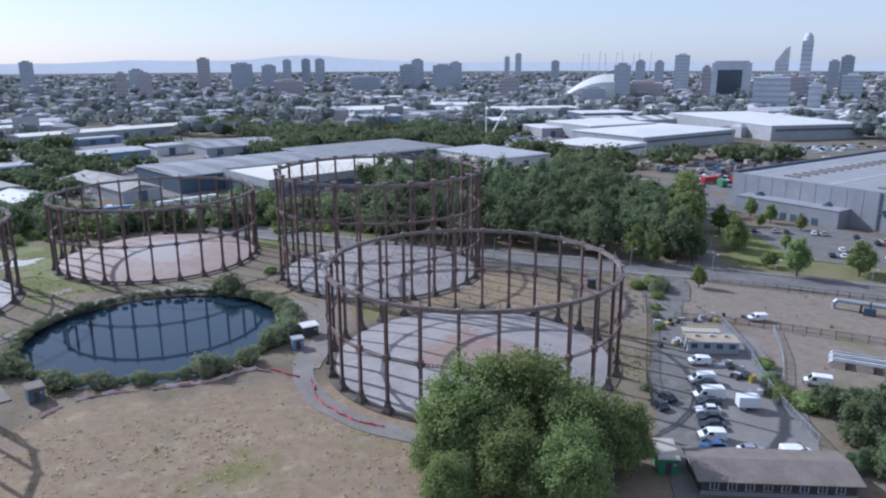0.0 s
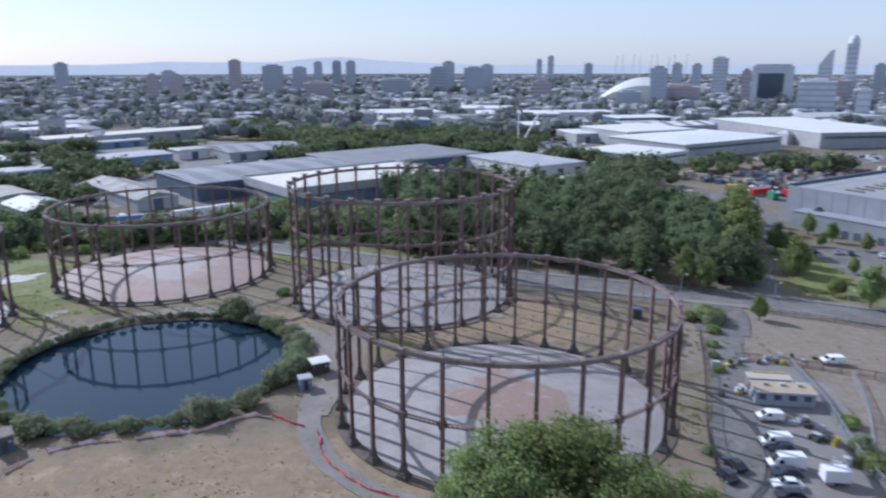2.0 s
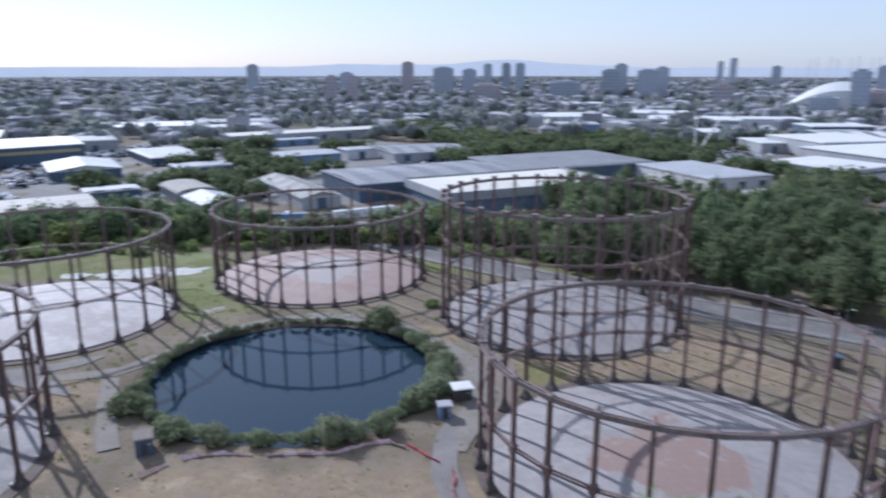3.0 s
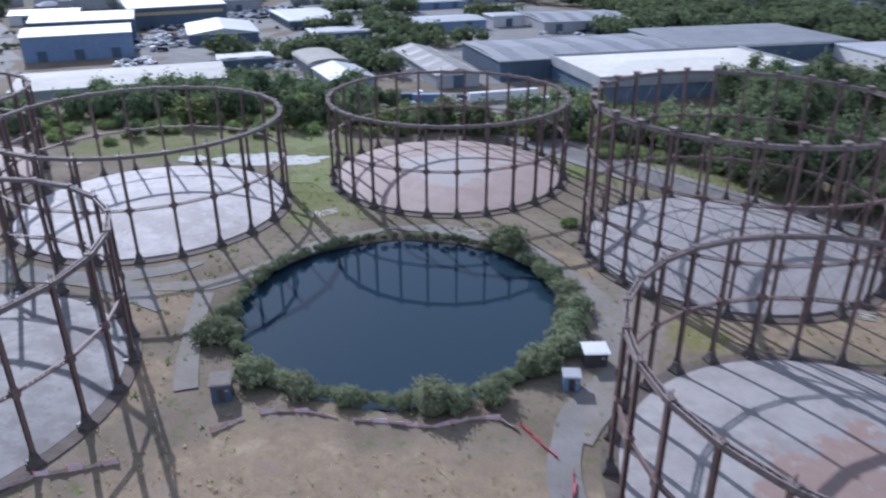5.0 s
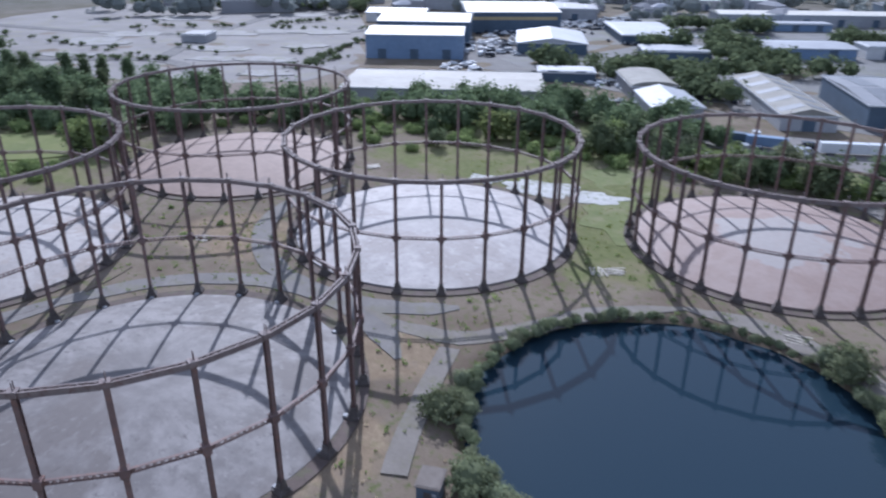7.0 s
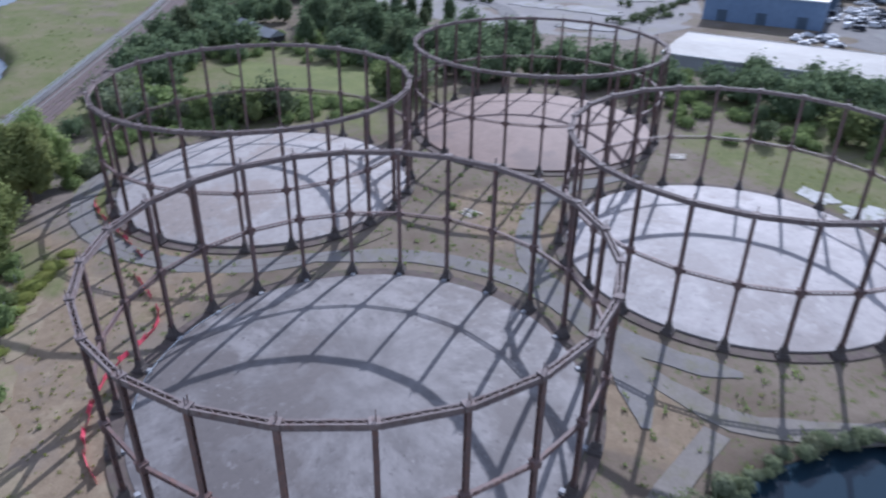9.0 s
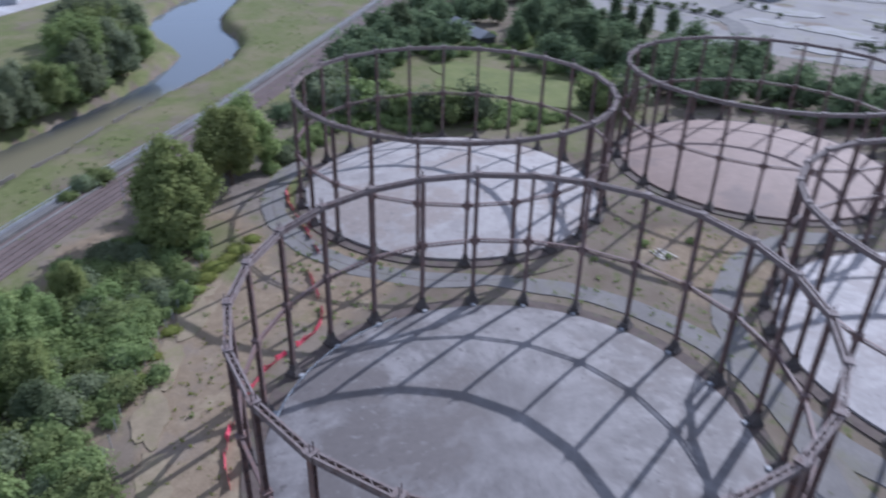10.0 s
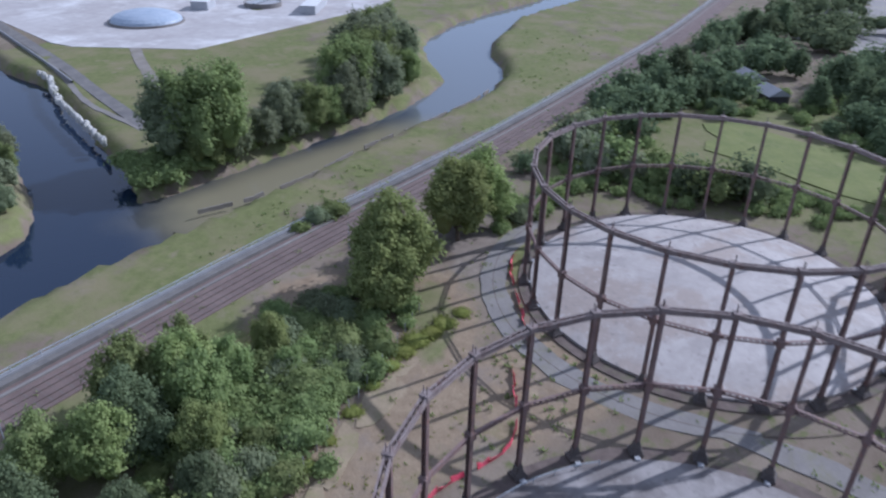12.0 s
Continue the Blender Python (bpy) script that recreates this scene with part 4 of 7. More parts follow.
def tree(name, h, spread, lobes_n, count, size, mat, label, seed, trunk=True, low=0.3, narrow=1.0, group="", category="tree", airy=0.0):
    """A trunk with limbs and a crown of many leaves in uneven upright sprays; placed later by copies."""
    rng = np.random.default_rng(seed)
    lobes, fill = [], []
    if trunk:
        turn0 = rng.random() * 6.283
        stems = [(0.0, 0.0, 1.0, 0.62)] + [(spread * narrow * (0.45 + 0.2 * rng.random()) * math.cos(turn0 + a), spread * narrow * (0.45 + 0.2 * rng.random()) * math.sin(turn0 + a), 0.62 + 0.33 * rng.random(), 0.42 + 0.14 * rng.random()) for a in (0.0, 1.3, 2.4, 3.7, 5.0)]
        for mx, my, tall, wide in stems:
            R, H = spread * wide * narrow, h * tall
            mid, half = H * (low + 1) / 2, H * (1 - low) / 2
            fill.append((mx, my, mid - 0.06 * H, R * 0.8, R * 0.8, half * 0.88))
            for i in range(lobes_n):
                a, u = rng.random() * 6.283, -0.85 + 1.75 * rng.random() ** 0.85
                w = R * math.sqrt(max(0.02, 1 - (0.8 * u + 0.2 * u * abs(u)) ** 2)) * (0.72 + (0.3 + 0.25 * airy) * rng.random())
                r = R * (0.2 + 0.26 * rng.random() ** 1.5) * (1 - 0.22 * airy)
                lobes.append((mx + w * 0.8 * math.cos(a), my + w * 0.8 * math.sin(a), mid + half * u * 0.86, r, r, r * (1.0 + (0.7 + 0.6 * airy) * rng.random())))
    else:
        for i in range(lobes_n + 3):
            a, e = rng.random() * 6.283, math.asin(rng.random())
            r = spread * (0.26 + 0.2 * rng.random())
            lobes.append((spread * 0.62 * math.cos(e) * math.cos(a), spread * 0.62 * math.cos(e) * math.sin(a), h * (0.16 + 0.5 * math.sin(e)), r, r, h * (0.2 + 0.12 * rng.random())))
        fill.append((0, 0, h * 0.3, spread * 0.78, spread * 0.78, h * 0.52))
    top = thing(name, label, category, None, group)
    if trunk:
        g = Geo().tube((0, 0, -0.3), (0.1, 0.05, h * 0.45), h * 0.028, h * 0.018, 7).tube((0.1, 0.05, h * 0.45), (0, 0.2, h * 0.8), h * 0.018, h * 0.006, 6)
        for l_ in lobes[::max(1, len(lobes) // 12)]:
            g.tube((0.1, 0.05, h * 0.3), (l_[0] * 0.85, l_[1] * 0.85, l_[2]), h * 0.012, h * 0.004, 5)
        part("trunk", g.mesh("trunk", BARK), top, label="grey-brown trunk and limbs")
    else:
        g = Geo()
        for l_ in lobes[:5]:
            g.tube((0, 0, -0.2), (l_[0] * 0.8, l_[1] * 0.8, l_[2]), 0.06, 0.02, 5)
        part("stem", g.mesh("stem", BARK), top)
    faces = [leaf_faces(lobes, int(count * 0.8), size, rng=rng, spread=size * (1.0 + 0.7 * airy if trunk else 0.7)), leaf_faces(fill, int(count * 0.2), size, rng=rng, spread=size), core_faces(fill, 0.62 if count > 20000 else 0.76) if count > 8000 else core_faces(fill[:3], 0.88, 9, 6)]
    if count > 3000:
        faces.append(core_faces(lobes, 0.68 - 0.26 * airy, *((6, 4) if count > 7000 else (5, 3))))
    part("crown", quads("crown", np.concatenate(faces), mat), top)
    return top


def place(protos, spots, rng=RNG):
    """The first spot takes the model itself, the others take copies; a spot is x, y, size."""
    for i, (x, y, s) in enumerate(spots):
        p = protos[i % len(protos)]
        m = pose(x, y, 0, 0, 0, float(rng.random() * 360)) @ Matrix.Diagonal((s * (0.9 + 0.2 * rng.random()), s * (0.9 + 0.2 * rng.random()), s, 1))
        if i < len(protos):
            p.matrix_basis = m
        else:
            c = p.copy()
            scene.collection.objects.link(c)
            c.matrix_basis = m
            for k in p.children:
                k2 = k.copy()
                scene.collection.objects.link(k2)
                k2.parent = c


def joined(name, protos, spots, label, rng=RNG, mat=LEAF_DARK):
    """Many trees as one object: the crowns of the models, turned, scaled and moved."""
    shapes = []
    for p in protos:
        me = [k for k in p.children if k.name.startswith("crown")][0].data
        co = np.empty(len(me.vertices) * 3, np.float32)
        me.vertices.foreach_get("co", co)
        shapes.append(co.reshape(-1, 3, 3))
    out = []
    for i, (x, y, s) in enumerate(spots):
        a = rng.random() * 6.283
        q = shapes[i % len(shapes)] * s
        c, d = math.cos(a), math.sin(a)
        out.append(np.stack([q[..., 0] * c - q[..., 1] * d + x, q[..., 0] * d + q[..., 1] * c + y, q[..., 2]], -1))
    tagged(new(name, quads(name, np.concatenate(out), mat)), label, "trees", kind="stuff")


# the large tree group before the first gasholder
big = [tree("tree", 15, 6.5, 22, 27000, 0.36, m_, "Broad green deciduous tree in full leaf, by a gasholder", s, low=0.2, airy=1.0) for s, m_ in ((1, LEAF), (2, LEAF), (3, LEAF))]
place(big, [(-0.5, 77, 1.12), (8, 78.5, 1.24), (15, 73.5, 1.02), (20.5, 72, 0.8), (-4.5, 74.5, 0.7), (3.5, 67.5, 0.88), (11, 63, 0.85), (-5, 66, 0.62), (24, 72.5, 0.55)])
# trees and thicket between the railway and the gasholders
bank = [tree("tree", 13, 5.4, 13, 12500, 0.41, m_, "Bushy green tree beside the railway line", s, low=0.12) for s, m_ in ((11, LEAF), (12, LEAF), (13, LEAF_DARK))]
place(bank, [(-135, 25, 0.92), (-142, 28, 0.86), (-129, 30, 0.9), (-137, 34, 0.86), (-144, 34, 0.66), (-125, 42, 0.5), (-148, 41, 0.42), (-120, 24, 0.86), (-113, 27, 0.84), (-107, 21, 0.8), (-98, 22, 0.85), (-118, 37, 0.56), (-90, 17, 0.8), (-110, 36, 0.5)])
light = [tree("tree", 13, 5.0, 13, 12500, 0.41, LEAF_LIGHT, "Light green tree standing alone beside the railway", s, low=0.1) for s in (14, 15)]
place(light, [(-177, 46.5, 1.42), (-197, 52, 1.36), (-170, 47, 1.08), (-206, 54, 1.3), (-202, 50, 1.1), (-131, 38.5, 0.66), (-152, 36, 0.6), (-139, 30, 0.9), (-124, 29, 0.85)])
shr = [tree("shrub", 2.9, 2.3, 11, 1250, 0.25, m_, "Rounded grey-green shrub on the bank of the pond", s, trunk=False, low=0.2, category="shrub", group="pond shrubs") for s, m_ in ((21, SHRUB), (22, SHRUB), (23, LEAF_GREY), (24, LEAF_GREY))]
spots = []
for i in range(150):
    a = 2 * math.pi * i / 150 + 0.02 * math.sin(9 * i)
    k = 1.0 + 0.25 * math.sin(2.3 * i) * math.cos(1.1 * i) + 0.2 * math.sin(0.37 * i)
    deg = math.degrees(a) % 360
    k *= 0.98 if (deg < 48 or deg > 318) else 0.52 if 58 < deg < 135 else 0.74 if deg < 240 else 0.8
    q = LAKE_R + 0.9 + 0.7 * math.sin(5.1 * i)
    spots.append((LAKE_AT[0] + q * math.cos(a), LAKE_AT[1] + q * math.sin(a), 0.74 * k))
spots += [(-45.5, 119.0, 1.75), (-42.5, 120.5, 1.2), (-38.0, 123.5, 1.4), (-47.5, 174.5, 1.9), (-51, 176, 1.2), (-30, 139, 1.5), (-30.5, 146, 1.5), (-33, 133, 1.6), (-31, 142.5, 1.2), (-65, 116.2, 1.35), (-73, 117.2, 1.5), (-85.5, 125, 1.45), (-30.5, 152, 1.4), (-33, 157.5, 1.3), (-37, 163.5, 1.2), (-57.5, 116.5, 1.0), (-88, 132, 0.9)]
place(shr, spots)
thick = [tree("shrub", 4.4, 4.5, 13, 1700, 0.45, m_, "Spreading mixed green thicket shrub", s, trunk=False, low=0.12, category="shrub", group="thicket") for s, m_ in ((31, LEAF), (32, SHRUB), (33, LEAF))]
lowb = [tree("shrub", 3.8, 3.6, 8, 420, 0.68, m_, "Mixed green bramble bush in scrub", s, trunk=False, low=0.1, category="shrub", group="thicket") for s, m_ in ((35, LEAF), (36, SHRUB))]
place(lowb, [(-213, 65, 0.8), (-219, 63, 0.7), (-160, 50, 0.6), (-156, 44, 0.7)])
spots = [(-170 + 72 * u + 3 * RNG.normal(), 36 + 11 * u * 0 + 6 * RNG.normal() + 6 * (1 - u), 0.5 + 0.5 * RNG.random()) for u in RNG.random(85)]
spots += [(x, y, s) for x, y, s in ((-150, 46, 0.6), (-158, 47, 0.55), (-162, 46, 0.5), (-210, 62, 0.8), (-222, 66, 0.9), (-190, 21, 0.5), (-195, 22.5, 0.75), (-199, 24.5, 0.8), (-38, 190, 0.5), (66.8, 154.5, 0.8), (67.5, 158, 0.9), (62.5, 158.5, 0.6), (38, 98, 0.35), (64.2, 149, 0.5), (60, 141, 0.4), (57.5, 135, 0.35), (55, 128, 0.35), (66.5, 104, 0.5), (63, 96, 0.6), (61, 90, 0.7), (63, 86, 0.8))]
spots += [(-131, 47, 0.5), (-126, 46, 0.55), (-121, 47, 0.5), (-136, 48, 0.55), (-141, 48.5, 0.5), (-147, 49, 0.55), (-152, 50, 0.55), (-158, 51.5, 0.6), (-116, 46, 0.5), (-111, 44, 0.5), (-128, 49.5, 0.4), (-118, 48, 0.5), (-114, 47, 0.5), (-120, 44, 0.7), (-113, 48.5, 0.4), (-119, 50.5, 0.3), (-125, 50, 0.35), (-108, 46, 0.5), (-130, 45, 0.7), (-103, 44, 0.5), (-98, 40, 0.6)]
place(thick, spots)
weed = [tree("weed_clump", 1.3, 2.9, 10, 1100, 0.24, LEAF_YELLOW, "Yellow-green weed clump on dry ground", 37, trunk=False, low=0.1, category="weeds", group="weed clumps")]
place(weed, [(-162, 55.5, 1.0), (-159, 54.5, 0.9), (-165, 57, 0.8), (-155, 54, 0.7), (-150, 53, 0.6), (-144, 52.5, 0.6), (-138, 52, 0.5), (-168, 58, 0.9), (-133, 51.5, 0.6), (-172, 60, 0.7)])
more = []
for a, b, w, k, q in (((-170, 49), (-130, 44), 5, 50, 0.62), ((-150, 40), (-98, 34), 8, 50, 0.7), ((-105, 26), (-60, 12), 7, 24, 0.8), ((-290, 84), (-205, 58), 7, 60, 0.6), ((-238, 72), (-240, 128), 7, 70, 0.62), ((-262, 140), (-300, 160), 12, 40, 0.8), ((-240, 205), (-190, 245), 22, 60, 0.7), ((-185, 235), (-115, 258), 16, 60, 0.7), ((-115, 262), (-50, 258), 10, 40, 0.7), ((-45, 250), (0, 240), 8, 26, 0.7), ((-300, 95), (-330, 150), 14, 50, 0.8), ((-205, 133), (-160, 135), 5, 10, 0.3), ((-420, 132), (-330, 108), 8, 40, 0.7), ((-246, 84), (-244, 112), 6, 34, 0.42), ((-244, 112), (-236, 134), 5, 26, 0.42)):
    for i in range(k):
        t = RNG.random()
        p = (a[0] + (b[0] - a[0]) * t + w * 0.6 * RNG.normal(), a[1] + (b[1] - a[1]) * t + w * 0.6 * RNG.normal(), q * (0.55 + 0.8 * RNG.random()))
        if all(math.hypot(p[0] - g_[1], p[1] - g_[2]) > g_[3] + 5 for g_ in HOLDERS):
            more.append(p)
more += [(x_ + 1.8 * RNG.normal(), y_ + 1.2 * RNG.normal(), 0.7 + 0.5 * RNG.random()) for x_, y_ in ((-201, -22), (-204, -20.5), (-209, -19), (-214, -17), (-219, -15), (-224, -13.5), (-229, -12), (-234, -10), (-239, -8), (-244, -6), (-249, -4), (-255, -2), (-261, 0), (-267, 1.5), (-274, 2), (-281, 1.5), (-288, 1.5), (-295, 2), (-302, 3), (-208, -26), (-214, -30), (-207, -32), (-203, -28), (-318, -6), (-330, -12)) for _ in range(2)]
more = [p for p in more if not on_meadow(p)]
joined("thicket", lowb, more, "Mixed green bramble and scrub thicket", mat=LEAF)
# tall trees on the far bank of the creek
tall = [tree("tree", 21, 9.4, 15, 10000, 0.64, m_, "Tall dark green tree on the river bank", s, low=0.08) for s, m_ in ((41, LEAF), (42, SHRUB), (43, LEAF_GREY))]
place(tall, [(-218, -16.5, 1.17), (-216, -23, 1.01), (-224, -21, 0.95), (-214, -15, 0.53), (-220, -11, 0.45), (-241, -9, 0.70), (-246, -5, 0.64), (-238, -5, 0.42), (-231, -9, 0.48), (-252, -2, 0.53), (-258, 2, 0.51), (-265, -1, 0.76), (-271, -4, 0.98), (-280, 6, 0.53), (-277, 1, 0.85), (-286, -3, 1.01), (-293, -7, 1.06), (-301, -10, 1.06), (-297, 5, 0.58), (-307, -2, 0.85), (-317, -10, 0.95), (-331, -18, 0.90), (-348, -22, 0.80), (-186.5, -48, 0.36), (-193, -54.5, 0.38), (-177.5, -39, 0.30), (-200, -62, 0.40)])
poplar = [tree("poplar", 13, 2.6, 9, 3000, 0.6, LEAF_DARK, "Tall narrow dark green poplar tree", s, low=0.05, narrow=0.75, group="poplar row") for s in (45, 46)]
place(poplar, [(-285.5, 208, 1.0), (-362, 160, 1.25), (-357, 164, 1.15), (-346, 176, 1.15), (-341, 181, 1.0), (-335, 186, 1.05), (-326, 192, 1.05), (-330, 166, 1.0), (-318, 178, 0.9)])
# the wood beyond the tall gasholder, the belts behind the others
wood = [tree("tree", 16, 9.2, 10, 4400, 0.78, m_, "Dark green tree in a dense wood", s, low=0.12, group="wood trees") for s, m_ in ((51, LEAF_DARK), (52, LEAF_DARK), (53, LEAF_DARK), (54, LEAF_DARK))]
spots = []
SIDE_ROAD = smooth_line([(90, 170), (99, 190), (106, 212), (118, 250), (128, 290)], 4)
MAIN_LINE = smooth_line(MAIN_ROAD, 4)
for i in range(1500):
    u, v = RNG.random(), RNG.random()
    x, y = 2 + 100 * u + 35 * v * u, 224 - 46 * u + 108 * v
    clear = min(np.hypot(SIDE_ROAD[:, 0] - x, SIDE_ROAD[:, 1] - y).min() - 9, np.hypot(MAIN_LINE[:, 0] - x, MAIN_LINE[:, 1] - y).min() - 9.5)
    if clear > 0 and all((x - a) ** 2 + (y - b) ** 2 > 170 for a, b, _ in spots) and math.hypot(x + 5.4, y - 187.8) > 40:
        spots.append((x, y, (0.55 if clear < 4 else 0.66) + 0.5 * RNG.random() ** 1.2))
spots.sort(key=lambda s: s[1] + 0.4 * s[0])
spots = [(86, 194, 0.8), (92, 208, 1.05), (97, 224, 1.1), (104, 240, 1.05), *spots]
place(wood, spots[:44])
joined("wood_trees", wood, spots[44:], "Dense dark green wood beyond the gasholders")
belt = [tree("tree", 10, 5.0, 7, 760, 0.92, m_, "Green tree in a belt behind the gasholders", s, low=0.1, group="belt trees") for s, m_ in ((61, LEAF_DARK), (62, LEAF), (63, LEAF_DARK), (64, LEAF_GREY))]
spots = []
for a, b, w, k in (((-245, 205), (-190, 255), 26, 46), ((-190, 250), (-120, 268), 24, 44), ((-120, 258), (-40, 262), 14, 26), ((-40, 266), (5, 248), 16, 34), ((-60, 282), (-8, 272), 9, 22), ((-112, 250), (-50, 254), 9, 16), ((-255, 200), (-250, 130), 14, 22), ((-250, 128), (-300, 90), 12, 20), ((-300, 95), (-420, 125), 22, 46), ((-320, 160), (-250, 205), 22, 34), ((-235, 60), (-300, 82), 8, 12), ((-235, 118), (-245, 60), 6, 12), ((-285, 76), (-350, 97), 6, 13), ((-275, 140), (-345, 160), 13, 40), ((-360, 150), (-330, 142), 8, 14), ((-372, 150), (-352, 172), 7, 12), ((-395, 100), (-440, 122), 6, 16), ((-205, 262), (-140, 290), 9, 24), ((-262, 66), (-318, 84), 6, 16)):
    for i in range(k):
        t = RNG.random()
        spots.append((a[0] + (b[0] - a[0]) * t + w * 0.45 * RNG.normal(), a[1] + (b[1] - a[1]) * t + w * 0.45 * RNG.normal(), 0.45 + 0.75 * RNG.random()))
spots = [s for s in spots if all(math.hypot(s[0] - g_[1], s[1] - g_[2]) > g_[3] + 6 + 3 * s[2] for g_ in HOLDERS) and not on_meadow(s) and s[1] > np.interp(-s[0], [130, 180, 225, 260, 330, 420, 560], [6.5, 21, 36, 47, 66, 89, 118]) + 11 and math.hypot(s[0] + 339, s[1] - 114) > 7 + 4 * s[2] and math.hypot(s[0] + 321, s[1] - 119.5) > 7 + 4 * s[2] and math.hypot(s[0] + 305, s[1] - 116) > 10]
spots.sort(key=lambda s: math.hypot(s[0] + 60, s[1] - 60))
place(belt, spots[:110])
joined("belt_trees", belt, spots[110:], "Belts of dark green trees behind the gasholders")
screen = [tree("tree", 15, 5.4, 11, 3600, 0.68, LEAF_DARK, "Tall upright dark green tree beyond the meadow", s, low=0.06, narrow=0.85, group="meadow trees") for s in (65, 66)]
place(screen, [(-305, 150, 1.15), (-311, 143, 0.95), (-338, 142, 1.1), (-304, 156, 1.05), (-283, 156, 0.95), (-317, 132, 0.75), (-307, 85, 0.95), (-323, 90, 1), (-311, 97, 0.7), (-307, 79, 0.55), (-406, 124, 1.1), (-428, 131, 1.1), (-358, 131, 0.85), (-417, 118, 0.95), (-334, 152, 1)])
lone = [tree("tree", 11, 3.3, 9, 3800, 0.45, LEAF, "Slender young green street tree", s, low=0.2, group="street trees") for s in (71, 72)]
place(lone, [(112, 160.5, 1.12), (130, 158, 1.0), (134, 161, 0.85), (79.5, 156, 0.6), (91.5, 191, 1.55), (88, 186, 1.1), (93, 183, 0.8), (110, 190, 1.15), (113, 193, 0.9), (119, 216, 1.0), (121, 211, 0.8), (146, 240, 0.75), (147, 228, 0.7), (139, 222, 0.5), (109, 171, 0.5), (112, 172, 0.42), (128, 190, 0.5), (150, 214, 0.6), (100, 205, 1.7), (104, 213, 1.9), (110, 224, 2.0), (116, 240, 1.8), (77, 180, 0.9), (73, 184, 1.1), (124, 252, 1.6), (131, 262, 1.3)])
right = [tree("tree", 8, 4.6, 12, 7500, 0.38, LEAF_DARK, "Low spreading tree beside the yard fence", s, low=0.06) for s in (81, 82)]
place(right, [(64, 72, 1.0), (70, 78, 0.9), (72, 70, 1.05), (78, 79, 0.95), (62, 64, 0.8), (80, 72, 0.9), (66, 84, 0.65), (58, 66, 0.45), (84, 84, 0.9), (88, 76, 1.0)])


def tufts(name, areas, size, label, mat, blades=7):
    """Weeds and grass tufts: small bunches of upright blades."""
    rng = np.random.default_rng(17)
    out = []
    for x, y, rx, ry, k in areas:
        c = np.stack([x + rx * rng.normal(size=k), y + ry * rng.normal(size=k), np.zeros(k)], 1)
        ok = np.all([np.hypot(c[:, 0] - g_[1], c[:, 1] - g_[2]) > g_[3] + 1.5 for g_ in HOLDERS], axis=0) & (np.hypot(c[:, 0] - LAKE_AT[0], c[:, 1] - LAKE_AT[1]) > LAKE_R + 1)
        ok &= (away(c[:, 0], c[:, 1], CREEK)[0] > 17) & (away(c[:, 0], c[:, 1], LEA)[0] > 23)
        c = c[ok]
        s = size * (0.5 + rng.random(len(c)) ** 2 * 1.3)
        c, s = np.repeat(c, blades, 0), np.repeat(s, blades)[:, None]
        c = c + rng.normal(size=c.shape) * (0.5, 0.5, 0) * s
        a = rng.random(len(c)) * 6.283
        t = np.stack([np.cos(a), np.sin(a), 0 * a], 1) * s * 0.3
        up = np.stack([0.5 * rng.normal(size=len(c)), 0.5 * rng.normal(size=len(c)), 0.7 + 0.4 * rng.random(len(c))], 1) * s
        out.append(np.stack([c - t - (0, 0, 0.1), c + t - (0, 0, 0.1), c + t * 0.5 + up, c - t * 0.5 + up], 1))
    tagged(new(name, quads(name, np.concatenate(out), mat)), label, "grass", kind="stuff")


tufts("grass_tufts", [(-40, 82, 30, 18, 90), (-15, 55, 25, 20, 50), (-104, 200, 10, 24, 500), (-150, 215, 25, 10, 400), (-160, 140, 14, 12, 300), (-120, 62, 30, 5, 400), (-24, 150, 14, 20, 300), (10, 162, 20, 8, 300), (100, 138, 22, 14, 60), (-30, 230, 30, 8, 300), (45, 140, 6, 20, 200), (41, 112, 3, 12, 260)], 0.2, "Coarse green and dry grass tufts", LEAF_YELLOW)
tufts("dry_grass", [(-52, 92, 26, 10, 900), (-20, 70, 20, 14, 900), (-60, 60, 22, 16, 500)], 0.2, "Bleached dry grass on the bare field", LEAF_STRAW)
tufts("weeds", [(-62, 100, 22, 8, 16), (-96, 140, 8, 30, 300), (-160, 75, 14, 8, 200), (-155, 130, 20, 12, 260), (-205, 17, 45, 5, 300), (-300, 48, 60, 12, 400), (-60, 181, 22, 3, 160), (85, 104, 18, 16, 50), (62, 140, 5, 10, 120)], 0.34, "Dark green weeds and seedlings", LEAF)


# ---- buildings ----
FOOT = []


